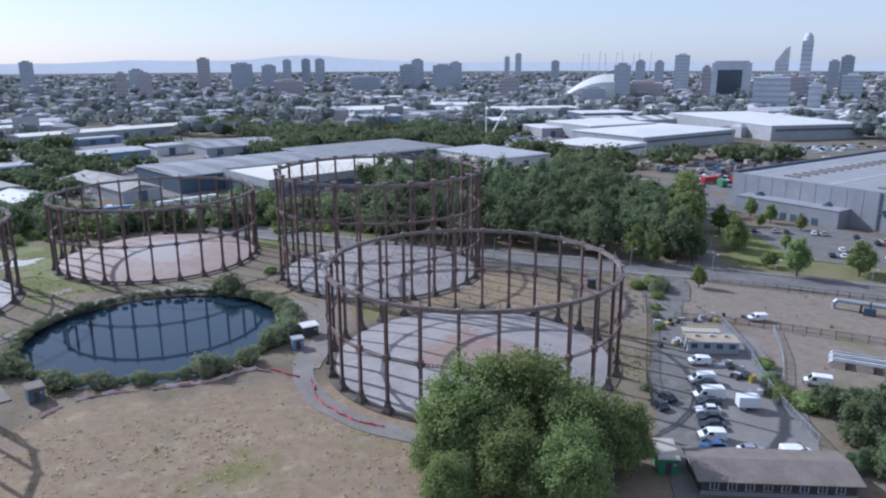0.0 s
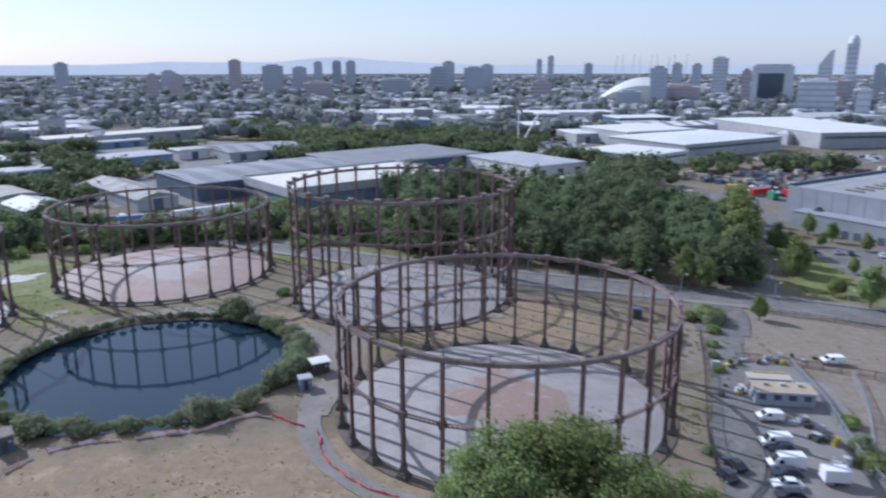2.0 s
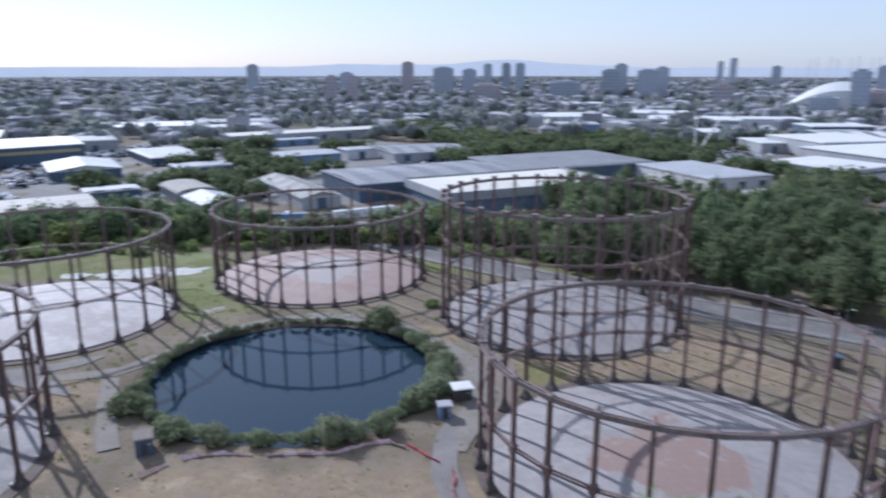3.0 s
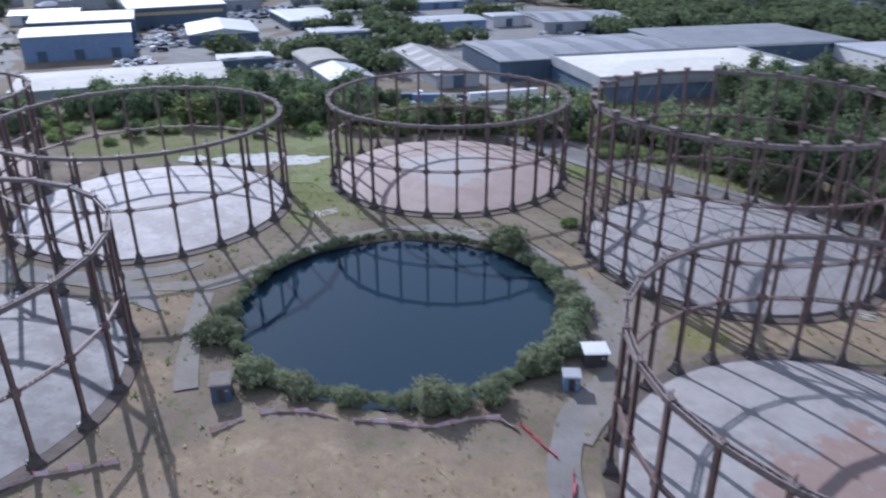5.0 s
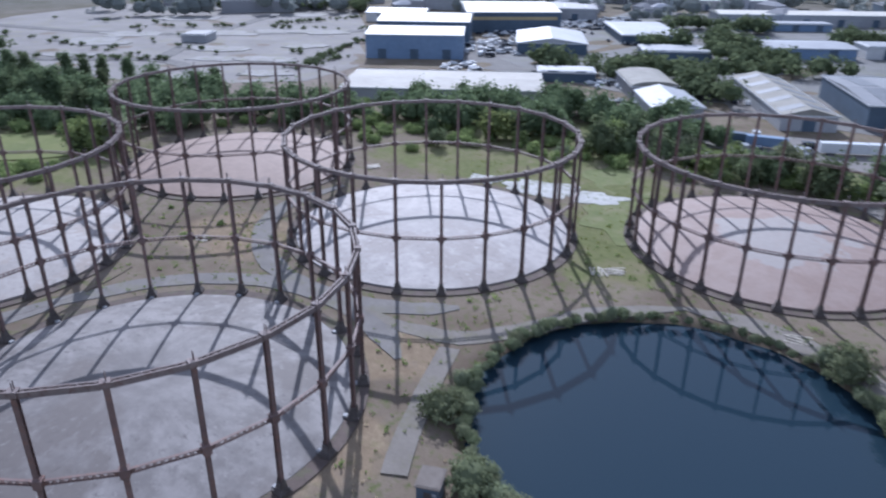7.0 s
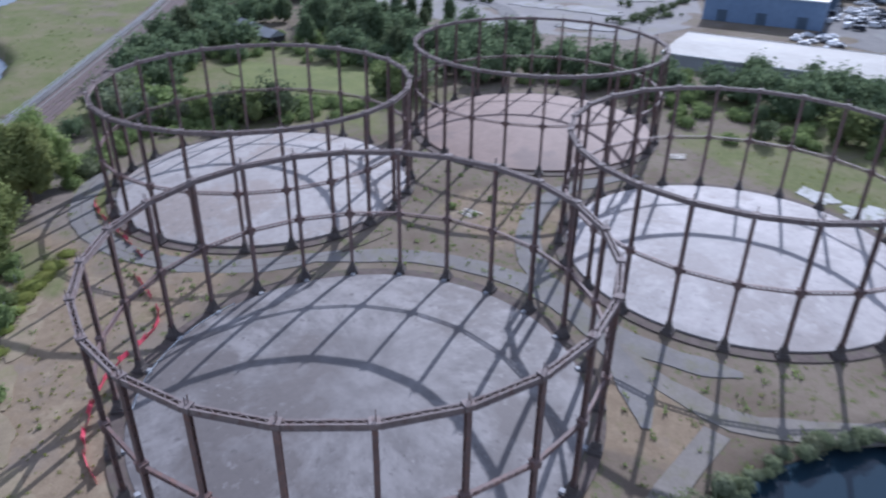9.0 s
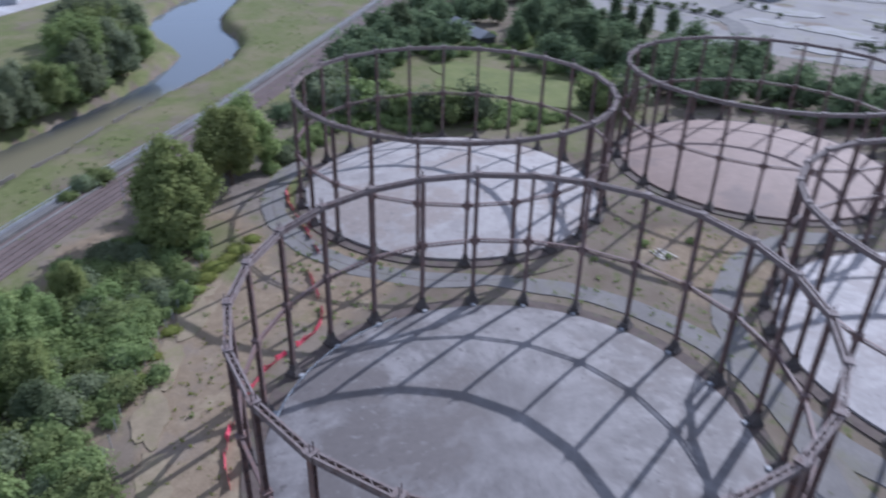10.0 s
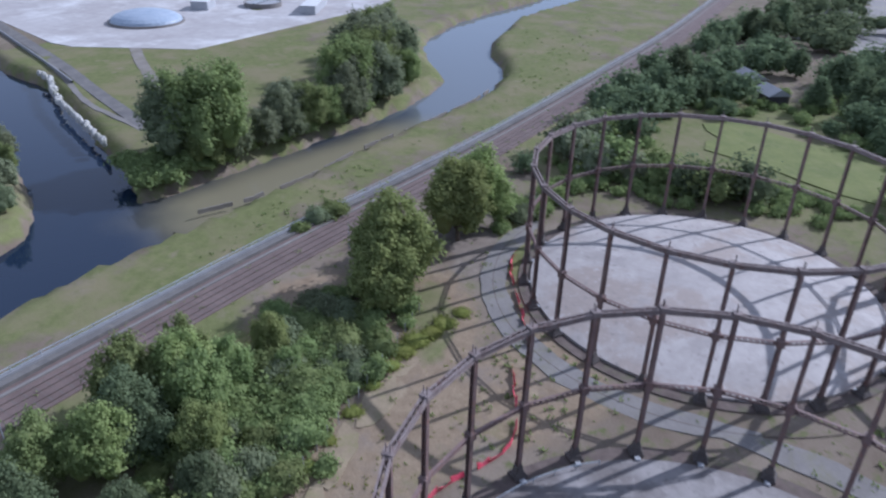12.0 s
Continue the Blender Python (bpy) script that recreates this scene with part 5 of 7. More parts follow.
def warehouse(x, y, turn, w, d, h, wall, roof, label, style="low", doors=0, lights=0, band=None, rise=None):
    """A shed: x, y is the front corner, the front runs along turn, the depth lies to the left of it."""
    FOOT.append((x, y, math.cos(radians(turn)), math.sin(radians(turn)), w, d))
    top = thing("warehouse", label, "warehouse", pose(x, y, 0, 0, 0, turn))
    part("wall", Geo().box(w / 2, d / 2, -0.3, w, d, h + 0.3).mesh("wall", wall), top)
    o = 0.35
    g = Geo()
    up = rise if rise is not None else {"gable": d * 0.06, "ridge": w * 0.12, "arch": w * 0.11}.get(style, 1.6)
    if style == "gable":
        g.add([(-o, -o, h + 0.01), (w + o, -o, h + 0.01), (w + o, d / 2, h + up), (-o, d / 2, h + up), (w + o, d + o, h + 0.01), (-o, d + o, h + 0.01)], [(0, 1, 2, 3), (3, 2, 4, 5), (1, 4, 2), (0, 3, 5), (0, 5, 4, 1)])
    elif style == "ridge":
        r = h + up
        g.add([(-o, -o, h + 0.01), (w / 2, -o, r), (w + o, -o, h + 0.01), (-o, d + o, h + 0.01), (w / 2, d + o, r), (w + o, d + o, h + 0.01)], [(0, 1, 4, 3), (1, 2, 5, 4), (0, 2, 1), (3, 4, 5), (0, 3, 5, 2)])
    elif style == "arch":
        n = 10
        g.profile([(w / 2 - (w / 2 + o) * math.cos(math.pi * i / n), h + 0.01 + up * math.sin(math.pi * i / n)) for i in range(n, -1, -1)], d + 2 * o, (0, d / 2, 0))
    elif style in ("hip", "parapet"):
        q = min(w, d) * 0.42
        r = h + up
        g.add([(-o, -o, h), (w + o, -o, h), (w + o, d + o, h), (-o, d + o, h), (-o, -o, h + 0.3), (w + o, -o, h + 0.3), (w + o, d + o, h + 0.3), (-o, d + o, h + 0.3), (q, d / 2, r + 0.3), (w - q, d / 2, r + 0.3)], [(3, 2, 1, 0), (0, 1, 5, 4), (1, 2, 6, 5), (2, 3, 7, 6), (3, 0, 4, 7), (4, 5, 9, 8), (6, 7, 8, 9), (5, 6, 9), (7, 4, 8)])
    else:
        g.box(w / 2, d / 2, h + 0.01, w + 2 * o, d + 2 * o, 0.35).box(w / 2, d / 2, h + 0.36, w - 1, d - 1, 0.25, taper=0.97)
    part("roof", g.mesh("roof", roof), top)
    if style == "parapet":
        for bx, by, bw, bd in ((w / 2, -0.42, w + 1.5, 0.4), (w / 2, d + 0.42, w + 1.5, 0.4), (-0.55, d / 2, 0.4, d + 0.44), (w + 0.55, d / 2, 0.4, d + 0.44)):
            part("parapet", Geo().box(bx, by, h - 2.6, bw, bd, 3.9).mesh("parapet", PALE), top)
    else:
        trim = Geo()
        for bx, by, bw, bd in ((w / 2, -o - 0.06, w + 1.0, 0.12), (w / 2, d + o + 0.06, w + 1.0, 0.12), (-o - 0.06, d / 2, 0.12, d + 0.7), (w + o + 0.06, d / 2, 0.12, d + 0.7)):
            trim.box(bx, by, h - 0.3, bw, bd, 0.5)
        part("eaves_trim", trim.mesh("eaves_trim", TRIM), top)
    if style in ("gable", "ridge") and lights:
        run, span = (d, w) if style == "gable" else (w, d)
        slope = math.degrees(math.atan2(up, run / 2))
        strip = cached(("strip", style, round(w), round(d)), lambda: Geo().box(0, 0, 0, span / lights * 0.38, run * 0.44, 0.06).mesh("rooflight", PATCH))
        for i in range(lights):
            t = span * (i + 0.5) / lights
            for side in (0, 1):
                if style == "gable":
                    part("rooflight", strip, top, pose(t, d * (0.25, 0.75)[side], h + up * 0.5 + 0.05, (slope, -slope)[side], 0, 0))
                else:
                    part("rooflight", strip, top, pose(w * (0.25, 0.75)[side], t, h + up * 0.5 + 0.05, 0, (-slope, slope)[side], 0) @ pose(0, 0, 0, 0, 0, 90))
    elif style == "low" and lights:
        strip = cached(("strip", style, round(w), round(d)), lambda: Geo().box(0, 0, 0, 1.1, d * 0.7, 0.06).mesh("rooflight", PALE))
        for i in range(lights):
            part("rooflight", strip, top, pose(w * (i + 0.5) / lights, d / 2, h + 0.62))
    if doors:
        dm = cached("roller", lambda: Geo().box(0, 0, 0, 4.2, 0.12, 4.6).box(0, 0.02, 4.6, 4.6, 0.3, 0.25).mesh("roller_door", SLATE))
        for i in range(doors):
            part("roller_door", dm, top, pose(w * (i + 0.5) / doors, -0.06, 0))
    if band:
        part("window_band", Geo().box(w / 2, -0.03, h * 0.62, w * 0.92, 0.1, h * 0.16).mesh("window_band", band), top)
        part("window_band", Geo().box(w + 0.03, d / 2, h * 0.62, 0.1, d * 0.92, h * 0.16).mesh("window_band", band), top)
    return top


warehouse(-46, 306, 32.5, 87, 47, 8.6, BLUE_GLASS, IVORY, "White-roofed warehouse with pale parapet and blue glazed walls", "parapet", 0, 0, None, 1.4)
warehouse(-89.5, 332, 34, 88, 52, 8.4, SLATE, GREYROOF, "Dark blue-walled warehouse with a wide grey sheet roof", "gable", 0, 5, None, 1.2)
warehouse(-16, 392, 31.5, 88, 62, 7.6, SLATE, DARKROOF, "Wide flat dark grey-roofed industrial shed", "low")
warehouse(76, 376, 28, 39, 61, 7, WHITE, PALE, "White flat-roofed distribution unit", "low", 3, 0)
warehouse(90, 352, 28, 14, 10, 4, WHITE, PALE, "Small white flat-roofed annex behind trees", "low", 1, 0)
warehouse(192, 446, 26, 104, 68, 9.8, PALE, WHITE, "Large white-roofed distribution warehouse", "hip", 0, 0, SLATE)
warehouse(152, 409, 34, 44, 50, 7.6, WHITE, WHITE, "Lower white annex of a distribution warehouse", "low", 0, 0, SLATE)
warehouse(317, 494, 4, 84, 150, 11.5, PALE, WHITE, "Very large white-roofed logistics hall", "hip", 0, 0, SLATE)
warehouse(182, 522, 18, 66, 60, 11, PALE, WHITE, "White-roofed hall among other sheds", "low")
warehouse(-242, 556, 41, 136, 27, 7.5, PALE, IVORY, "Long low ivory-roofed metal shed", "gable", 6, 0, None, 1.5)
warehouse(-300, 627, 45, 62, 26, 7.5, PALE, WHITE, "Pale shed with a white roof", "gable", 2, 0, None, 1.4)
warehouse(-224, 540, 41, 60, 12, 4.5, BLUE, PALE, "Low blue-grey lean-to sheds along an estate road", "low", 4)
warehouse(-169, 447, 39, 45, 28, 5.6, BLUE, PALE, "Blue-walled industrial unit with a pale grey roof", "gable", 2, 0, None, 1.2)
warehouse(-132, 484, 36, 21, 18, 6, WHITE, PALE, "Small white box-like industrial unit", "low", 1)
warehouse(-98, 470, 29, 54, 48, 6.2, PALE, GREYROOF, "Broad grey pitched industrial unit", "gable", 3, 4, None, 2.0)
warehouse(-266.5, 370, 38, 36, 48, 5.6, SLATE, PALE, "Blue-grey trade shed with a pale pitched roof", "ridge", 1, 0, None, 2.6)
warehouse(-245, 438, 42, 34, 60, 4.8, SLATE, PALE, "Dark low flat-roofed industrial unit", "low", 2)
warehouse(-210, 400, 38, 33, 21, 4.4, SLATE, PALE, "Dark low flat-roofed workshop unit", "low", 2)
warehouse(-110, 312, 37, 18, 66, 5.2, PALE, BEIGEROOF, "Narrow pitched-roof shed with beige sheets", "ridge", 1, 5, None, 2.4)
warehouse(-146.7, 293, 42, 18, 28, 4.8, PALE, PALE, "Grey shed with pale ridge strips on the roof", "ridge", 1, 0, None, 2.3)
warehouse(-168, 316, 42, 18, 30, 5.4, GREYROOF, BEIGEROOF, "Arched beige corrugated metal shed", "arch", 1)
warehouse(-248, 239, 39, 77, 37, 4.6, PALE, DUSTY, "Long low dusty cream-roofed shed behind trees", "gable", 0, 0, None, 0.8)
warehouse(-310, 305, 40.5, 48, 34, 11.6, BLUE, IVORY, "Tall blue-walled hall with an ivory roof", "gable", 3, 0, None, 1.8)
warehouse(-342, 341, 39, 51, 43, 12.2, SLATE, IVORY, "Tall dark-walled hall with an ivory roof", "gable", 0, 0, None, 2.2)
warehouse(-337, 410, 46, 58, 66, 12, SLATE, IVORY, "Long hall with ochre upper walls and ivory roof", "gable", 0, 0, OCHRE, 2.4)
warehouse(10, 800, 12, 73, 70, 8, WHITE, WHITE, "Distant white flat-roofed warehouse", "low")
warehouse(110, 780, -8, 90, 60, 8, WHITE, WHITE, "Distant long white flat-roofed warehouse", "low", 0, 0, SLATE)
warehouse(14, 700, 5, 40, 30, 8, BLUE, PALE, "Distant blue-walled metal shed", "low")
warehouse(106, 880, -10, 65, 60, 8, WHITE, WHITE, "Distant white flat-roofed warehouse", "low")
warehouse(125, 640, 2, 64, 40, 7, PALE, WHITE, "White-roofed depot among trees", "low", 3)
warehouse(153, 555, 8, 40, 40, 7, PALE, WHITE, "White-roofed depot with pale walls", "low", 2)
warehouse(-420, 265, 39, 14, 16, 4, PALE, GREYROOF, "Small lone building on waste ground", "low")
warehouse(-400, 620, 25, 90, 60, 7, PALE, WHITE, "Far white flat industrial roof", "low")
warehouse(-470, 470, 30, 80, 60, 9, PALE, CREAM, "Far pale pitched industrial hall", "gable")

for i, (x, y, a, w, d, h) in enumerate(((-360, 480, 35, 60, 40, 8), (-420, 400, 38, 40, 30, 6), (-215, 320, 38, 24, 14, 4), (225, 590, 12, 70, 40, 9), (420, 660, 5, 80, 60, 10), (-180, 700, 30, 70, 34, 7), (-330, 690, 28, 80, 40, 7), (60, 760, 8, 50, 26, 7), (240, 700, 5, 60, 40, 8), (300, 330, 25, 40, 24, 7), (200, 790, 0, 70, 40, 8), (-150, 830, 12, 50, 24, 7), (40, 1090, 5, 60, 40, 8), (130, 990, 5, 60, 30, 8), (230, 650, 10, 44, 26, 7))):
    warehouse(x, y, a, w, d, h, (PALE, WHITE, SLATE)[i % 3], (GREYROOF, WHITE, PALE)[(i + i // 3) % 3], "Industrial unit with a " + ("grey", "white", "pale grey")[(i + i // 3) % 3] + " sheet roof", ("low", "gable")[i % 2], 2, 4)

# the large grey hall beyond the road
HALLGREY = surface("blue grey wall cladding", (0.255, 0.265, 0.29), (0.315, 0.325, 0.35), 0.04, 0.55)
hall = thing("warehouse", "Huge grey metal-clad hall with a parapet roof", "warehouse", pose(150, 262, 0, 0, 0, -64.5))
part("wall", Geo().box(75, 70, -0.3, 150, 140, 14.3).mesh("wall", HALLGREY), hall)
part("roof", Geo().box(75, 70, 14.01, 146, 136, 0.3).mesh("roof", GREYROOF), hall)
part("parapet", Geo().box(75, 139.7, 14.02, 150.4, 1.0, 1.3).box(0.3, 70, 14.02, 1.0, 138.4, 1.3).box(149.7, 70, 14.02, 1.0, 138.4, 1.3).mesh("parapet", SLATE), hall)
part("parapet", Geo().box(75, 0.3, 14.02, 150.4, 0.6, 0.5).mesh("parapet", HALLGREY), hall, label="low pale front parapet")
seam = Geo().box(0, -0.03, 0.2, 0.12, 0.1, 13.7).mesh("cladding_seam", HALLGREY)
for i in range(1, 25):
    part("cladding_seam", seam, hall, pose(i * 6.0, 0, 0))
rl = Geo().box(0, 0, 0, 6.5, 1.5, 0.5).mesh("rooflight", BROWNROOF)
for i in range(19):
    for x in (21, 58, 95, 132):
        part("rooflight", rl, hall, pose(x, 9 + i * 6.6, 14.32))
valley = Geo().box(0, 70, 0, 1.6, 135, 0.12).mesh("roof_valley", PALE)
for x in (6, 40, 77, 114):
    part("roof_valley", valley, hall, pose(x, 0, 14.3), "pale strip along the roof")
part("downpipe", Geo().box(60, -0.2, 0, 0.6, 0.3, 14.2).mesh("downpipe", SLATE), hall)
part("annex", Geo().box(29, -4, -0.3, 42, 8, 6.8).box(29, -4, 6.5, 42.4, 8.4, 0.3).mesh("annex", HALLGREY), hall)
part("annex", Geo().box(98, -5, -0.3, 60, 10, 8.3).box(98, -5, 8.0, 60.4, 10.4, 0.3).mesh("annex", HALLGREY), hall)
can = Geo().add([(-1.5, 0, 0), (1.5, 0, 0), (0, 0, 1.3), (-1.5, -2.5, 0), (1.5, -2.5, 0), (0, -2.5, 1.3)], [(0, 1, 2), (5, 4, 3), (0, 3, 4, 1), (1, 4, 5, 2), (2, 5, 3, 0)]).mesh("canopy", SLATE)
for x in (14, 42, 62):
    part("canopy", can, hall, pose(x, 0.0, 6.9))
wd = Geo().box(0, 0, 0, 2.6, 0.1, 1.5).mesh("window", WINDOW)
for i in range(14):
    for z in (1.2, 4.6):
        part("window", wd, hall, pose(70 + i * 4.2, -10.06, z))
dd = Geo().box(0, 0, 0, 2.4, 0.1, 2.6).mesh("door", SLATE)
for i in range(5):
    part("door", dd, hall, pose(24.5 + i * 4.2, -8.06, 0.1), "dark loading door")
part("window", Geo().box(0, 0, 0, 0.1, 1.2, 1.4).box(0, 0, 2.2, 0.1, 1.2, 1.4).box(0, 0, 4.4, 0.1, 1.2, 1.4).mesh("stair_window", WINDOW), hall, pose(67.96, -6, 0.8))

# low brick depot at the foot of the yard
dep = thing("depot_building", "Long single-storey depot with a brown felt roof", "building", pose(31.0, 63.9, 0, 0, 0, -13))
part("wall", Geo().box(11, 4.4, -0.2, 21.6, 8.4, 2.9).mesh("wall", TIMBER), dep)
part("roof", Geo().add([(-0.6, -0.6, 2.72), (22.6, -0.6, 2.72), (22.6, 4.4, 3.7), (-0.6, 4.4, 3.7), (22.6, 9.2, 2.72), (-0.6, 9.2, 2.72)], [(0, 1, 2, 3), (3, 2, 4, 5), (1, 4, 2), (0, 3, 5), (0, 5, 4, 1)]).mesh("roof", BROWNROOF), dep)
part("gutter", Geo().box(11, -0.66, 2.6, 23.2, 0.14, 0.14).mesh("gutter", TIMBER), dep)
part("skirting", Geo().box(11, 0.16, -0.1, 21.8, 0.1, 0.9).mesh("skirting", GREYROOF), dep)
for i in range(8):
    wdw = part("window", cached("dw", lambda: Geo().box(0, 0, 0, 1.25, 0.1, 1.15).mesh("window_frame", WHITE)), dep, pose(2.0 + i * 2.5, 0.14, 1.05))
    part("pane", cached("dp", lambda: Geo().box(-0.28, -0.07, 0.1, 0.46, 0.06, 0.95).box(0.28, -0.07, 0.1, 0.46, 0.06, 0.95).mesh("pane", WINDOW)), wdw)


# ---- huts and yard ----
def hut(x, y, turn, w, d, h, wall, roof, label, over=0.2):
    top = thing("hut", label, "hut", pose(x, y, 0.02, 0, 0, turn))
    part("wall", Geo().box(0, 0, -0.2, w, d, h + 0.2).mesh("wall", wall), top)
    part("roof", Geo().box(0, 0, h, w + 2 * over, d + 2 * over, 0.16).box(0, 0, h + 0.16, w, d, 0.06).mesh("roof", roof), top)
    part("door", Geo().box(0, -d / 2 - 0.03, 0.05, 0.9, 0.06, 2.0).mesh("door", TIMBER), top)
    part("vent", Geo().box(w * 0.3, -d / 2 - 0.03, h * 0.6, 0.5, 0.06, 0.35).mesh("vent", GALV), top)


hut(-25.6, 137.4, 20, 3.3, 2.9, 2.5, TIMBER, WHITE, "Small dark hut with a white flat roof", 0.35)
hut(-28.0, 130.0, 15, 2.3, 2.2, 2.3, BLUE, PALE, "Small blue steel cabin by the track")
hut(-75.2, 112.6, 30, 2.7, 3.4, 2.7, SLATE, BROWNROOF, "Blue-grey cabin with a brown roof by the pond")
hut(50.4, 160.6, 60, 2.0, 2.0, 2.5, TIMBER, SLATE, "Small dark equipment cabinet beside a fence")
hut(29.8, 72.6, -15, 3.0, 6.0, 2.6, GREEN_STEEL, CREAM, "Green steel container with a tarpaulin roof")
hut(33.4, 55.5, -15, 2.6, 5.0, 2.4, GREEN_STEEL, surface("light green roof", (0.3, 0.38, 0.12), (0.36, 0.44, 0.16), 0.5), "Container with a light green roof")
hut(39.6, 54.3, -15, 2.6, 5.0, 2.4, PAINT_RED, surface("faded red roof", (0.4, 0.1, 0.1), (0.46, 0.14, 0.13), 0.5), "Container with a red roof")

cab = thing("portable_office", "Blue-grey portable office with a tan flat roof", "cabin", pose(59.9, 113.6, 0.1, 0, 0, -15))
part("wall", Geo().box(0, 0, 0.15, 10.3, 4.2, 2.6).mesh("wall", surface("blue grey cabin cladding", (0.31, 0.335, 0.37), (0.38, 0.405, 0.44), 0.3, 0.5)), cab)
part("roof", Geo().box(0, 0, 2.75, 10.7, 4.6, 0.2).mesh("roof", surface("tan weathered roof", (0.34, 0.27, 0.19), (0.42, 0.345, 0.25), 0.4, 0.8)), cab)
part("roof_edge", Geo().box(0, 2.36, 2.7, 10.8, 0.12, 0.3).box(0, -2.36, 2.7, 10.8, 0.12, 0.3).mesh("roof_edge", WHITE), cab)
for i in range(4):
    part("window", cached("cw", lambda: Geo().box(0, 0, 0, 1.3, 0.08, 1.0).mesh("window", WINDOW)), cab, pose(-4.0 + i * 2.6, -2.13, 1.3))
back = thing("portable_office", "Long tan-roofed portable cabin behind another cabin", "cabin", pose(60.4, 119.3, 0.1, 0, 0, -15))
part("wall", Geo().box(0, 0, 0.15, 7.6, 2.6, 2.3).mesh("wall", BROWNROOF), back)
part("roof", Geo().box(0, 0, 2.45, 8.0, 3.0, 0.18).mesh("roof", CREAM), back)
part("roof_edge", Geo().box(0.5, 1.4, 2.63, 6.5, 0.2, 0.2).mesh("roof_edge", YELLOW), back)
for i in range(3):
    part("roof_vent", cached("rv", lambda: Geo().box(0, 0, 0, 0.8, 0.8, 0.5).mesh("roof_vent", PALE)), cab, pose(-3 + 3 * i, 0.8, 2.95))


def wheels(top, spots, r):
    tyre = cached(("tyre", r), lambda: Geo().tube((0, -0.12, 0), (0, 0.12, 0), r, r, 14).mesh("wheel", RUBBER))
    rim = cached(("rim", r), lambda: Geo().tube((0, -0.13, 0), (0, 0.13, 0), r * 0.6, r * 0.6, 10).mesh("rim", GALV))
    for x, y in spots:
        part("rim", rim, part("wheel", tyre, top, pose(x, y, r)))


def van(paint, label, long=5.0, high=2.1):
    top = thing("van", label, "van", None, "parked vehicles")
    L, H = long, high
    part("body", Geo().profile([(-L / 2, 0.4), (L / 2, 0.4), (L / 2, 0.95), (L / 2 - 0.75, 1.15), (L / 2 - 1.45, H - 0.1), (L / 2 - 1.8, H), (-L / 2 + 0.15, H), (-L / 2, H - 0.15)], 1.95).mesh("body", paint), top)
    part("windscreen", Geo().add([(L / 2 - 0.78, -0.85, 1.17), (L / 2 - 0.78, 0.85, 1.17), (L / 2 - 1.4, 0.75, H - 0.17), (L / 2 - 1.4, -0.75, H - 0.17), (L / 2 - 0.72, -0.85, 1.19), (L / 2 - 0.72, 0.85, 1.19), (L / 2 - 1.34, 0.75, H - 0.15), (L / 2 - 1.34, -0.75, H - 0.15)], [(4, 5, 6, 7), (0, 1, 5, 4), (2, 3, 7, 6), (1, 2, 6, 5), (3, 0, 4, 7)]).mesh("windscreen", GLASS), top)
    for s in (-1, 1):
        part("side_window", Geo().box(L / 2 - 1.75, s * 0.98, 1.2, 0.8, 0.03, 0.6).mesh("side_window", GLASS), top)
        part("headlight", Geo().box(L / 2 - 0.02, s * 0.75, 0.75, 0.08, 0.3, 0.2).mesh("headlight", GALV), top)
    part("bumper", Geo().box(L / 2 + 0.02, 0, 0.38, 0.16, 1.9, 0.3).mesh("bumper", RUBBER), top)
    wheels(top, [(L / 2 - 1.0, 0.86), (L / 2 - 1.0, -0.86), (-L / 2 + 1.0, 0.86), (-L / 2 + 1.0, -0.86)], 0.34)
    return top


def car(paint, label, long=4.3):
    top = thing("car", label, "car", None, "parked vehicles")
    L = long
    part("body", Geo().profile([(-L / 2, 0.35), (L / 2, 0.35), (L / 2, 0.7), (L / 2 - 1.1, 0.9), (-L / 2 + 0.4, 0.95), (-L / 2, 0.85)], 1.75).mesh("body", paint), top)
    part("roof", Geo().add([(-L / 2 + 0.35, -0.8, 0.93), (L / 2 - 1.15, -0.8, 0.9), (L / 2 - 1.15, 0.8, 0.9), (-L / 2 + 0.35, 0.8, 0.93), (-L / 2 + 0.95, -0.62, 1.45), (L / 2 - 1.95, -0.62, 1.47), (L / 2 - 1.95, 0.62, 1.47), (-L / 2 + 0.95, 0.62, 1.45)], [(4, 5, 6, 7), (0, 1, 5, 4), (1, 2, 6, 5), (2, 3, 7, 6), (3, 0, 4, 7)]).mesh("roof", paint), top)
    part("windscreen", Geo().add([(L / 2 - 1.22, -0.7, 0.97), (L / 2 - 1.22, 0.7, 0.97), (L / 2 - 1.88, 0.56, 1.43), (L / 2 - 1.88, -0.56, 1.43)], [(0, 1, 2, 3)]).mesh("windscreen", GLASS), top, pose(0.03, 0, 0.02))
    part("rear_window", Geo().add([(-L / 2 + 0.42, 0.66, 1.0), (-L / 2 + 0.42, -0.66, 1.0), (-L / 2 + 0.9, -0.56, 1.42), (-L / 2 + 0.9, 0.56, 1.42)], [(0, 1, 2, 3)]).mesh("rear_window", GLASS), top, pose(-0.03, 0, 0.02))
    for s in (-1, 1):
        part("side_window", Geo().add([(-L / 2 + 0.75, s * 0.76, 1.0), (L / 2 - 1.5, s * 0.76, 0.98), (L / 2 - 1.98, s * 0.665, 1.4), (-L / 2 + 1.0, s * 0.665, 1.4)], [(0, 1, 2, 3) if s < 0 else (3, 2, 1, 0)]).mesh("side_window", GLASS), top, pose(0, 0.02 * s, 0))
    wheels(top, [(L / 2 - 0.85, 0.78), (L / 2 - 0.85, -0.78), (-L / 2 + 0.8, 0.78), (-L / 2 + 0.8, -0.78)], 0.31)
    return top


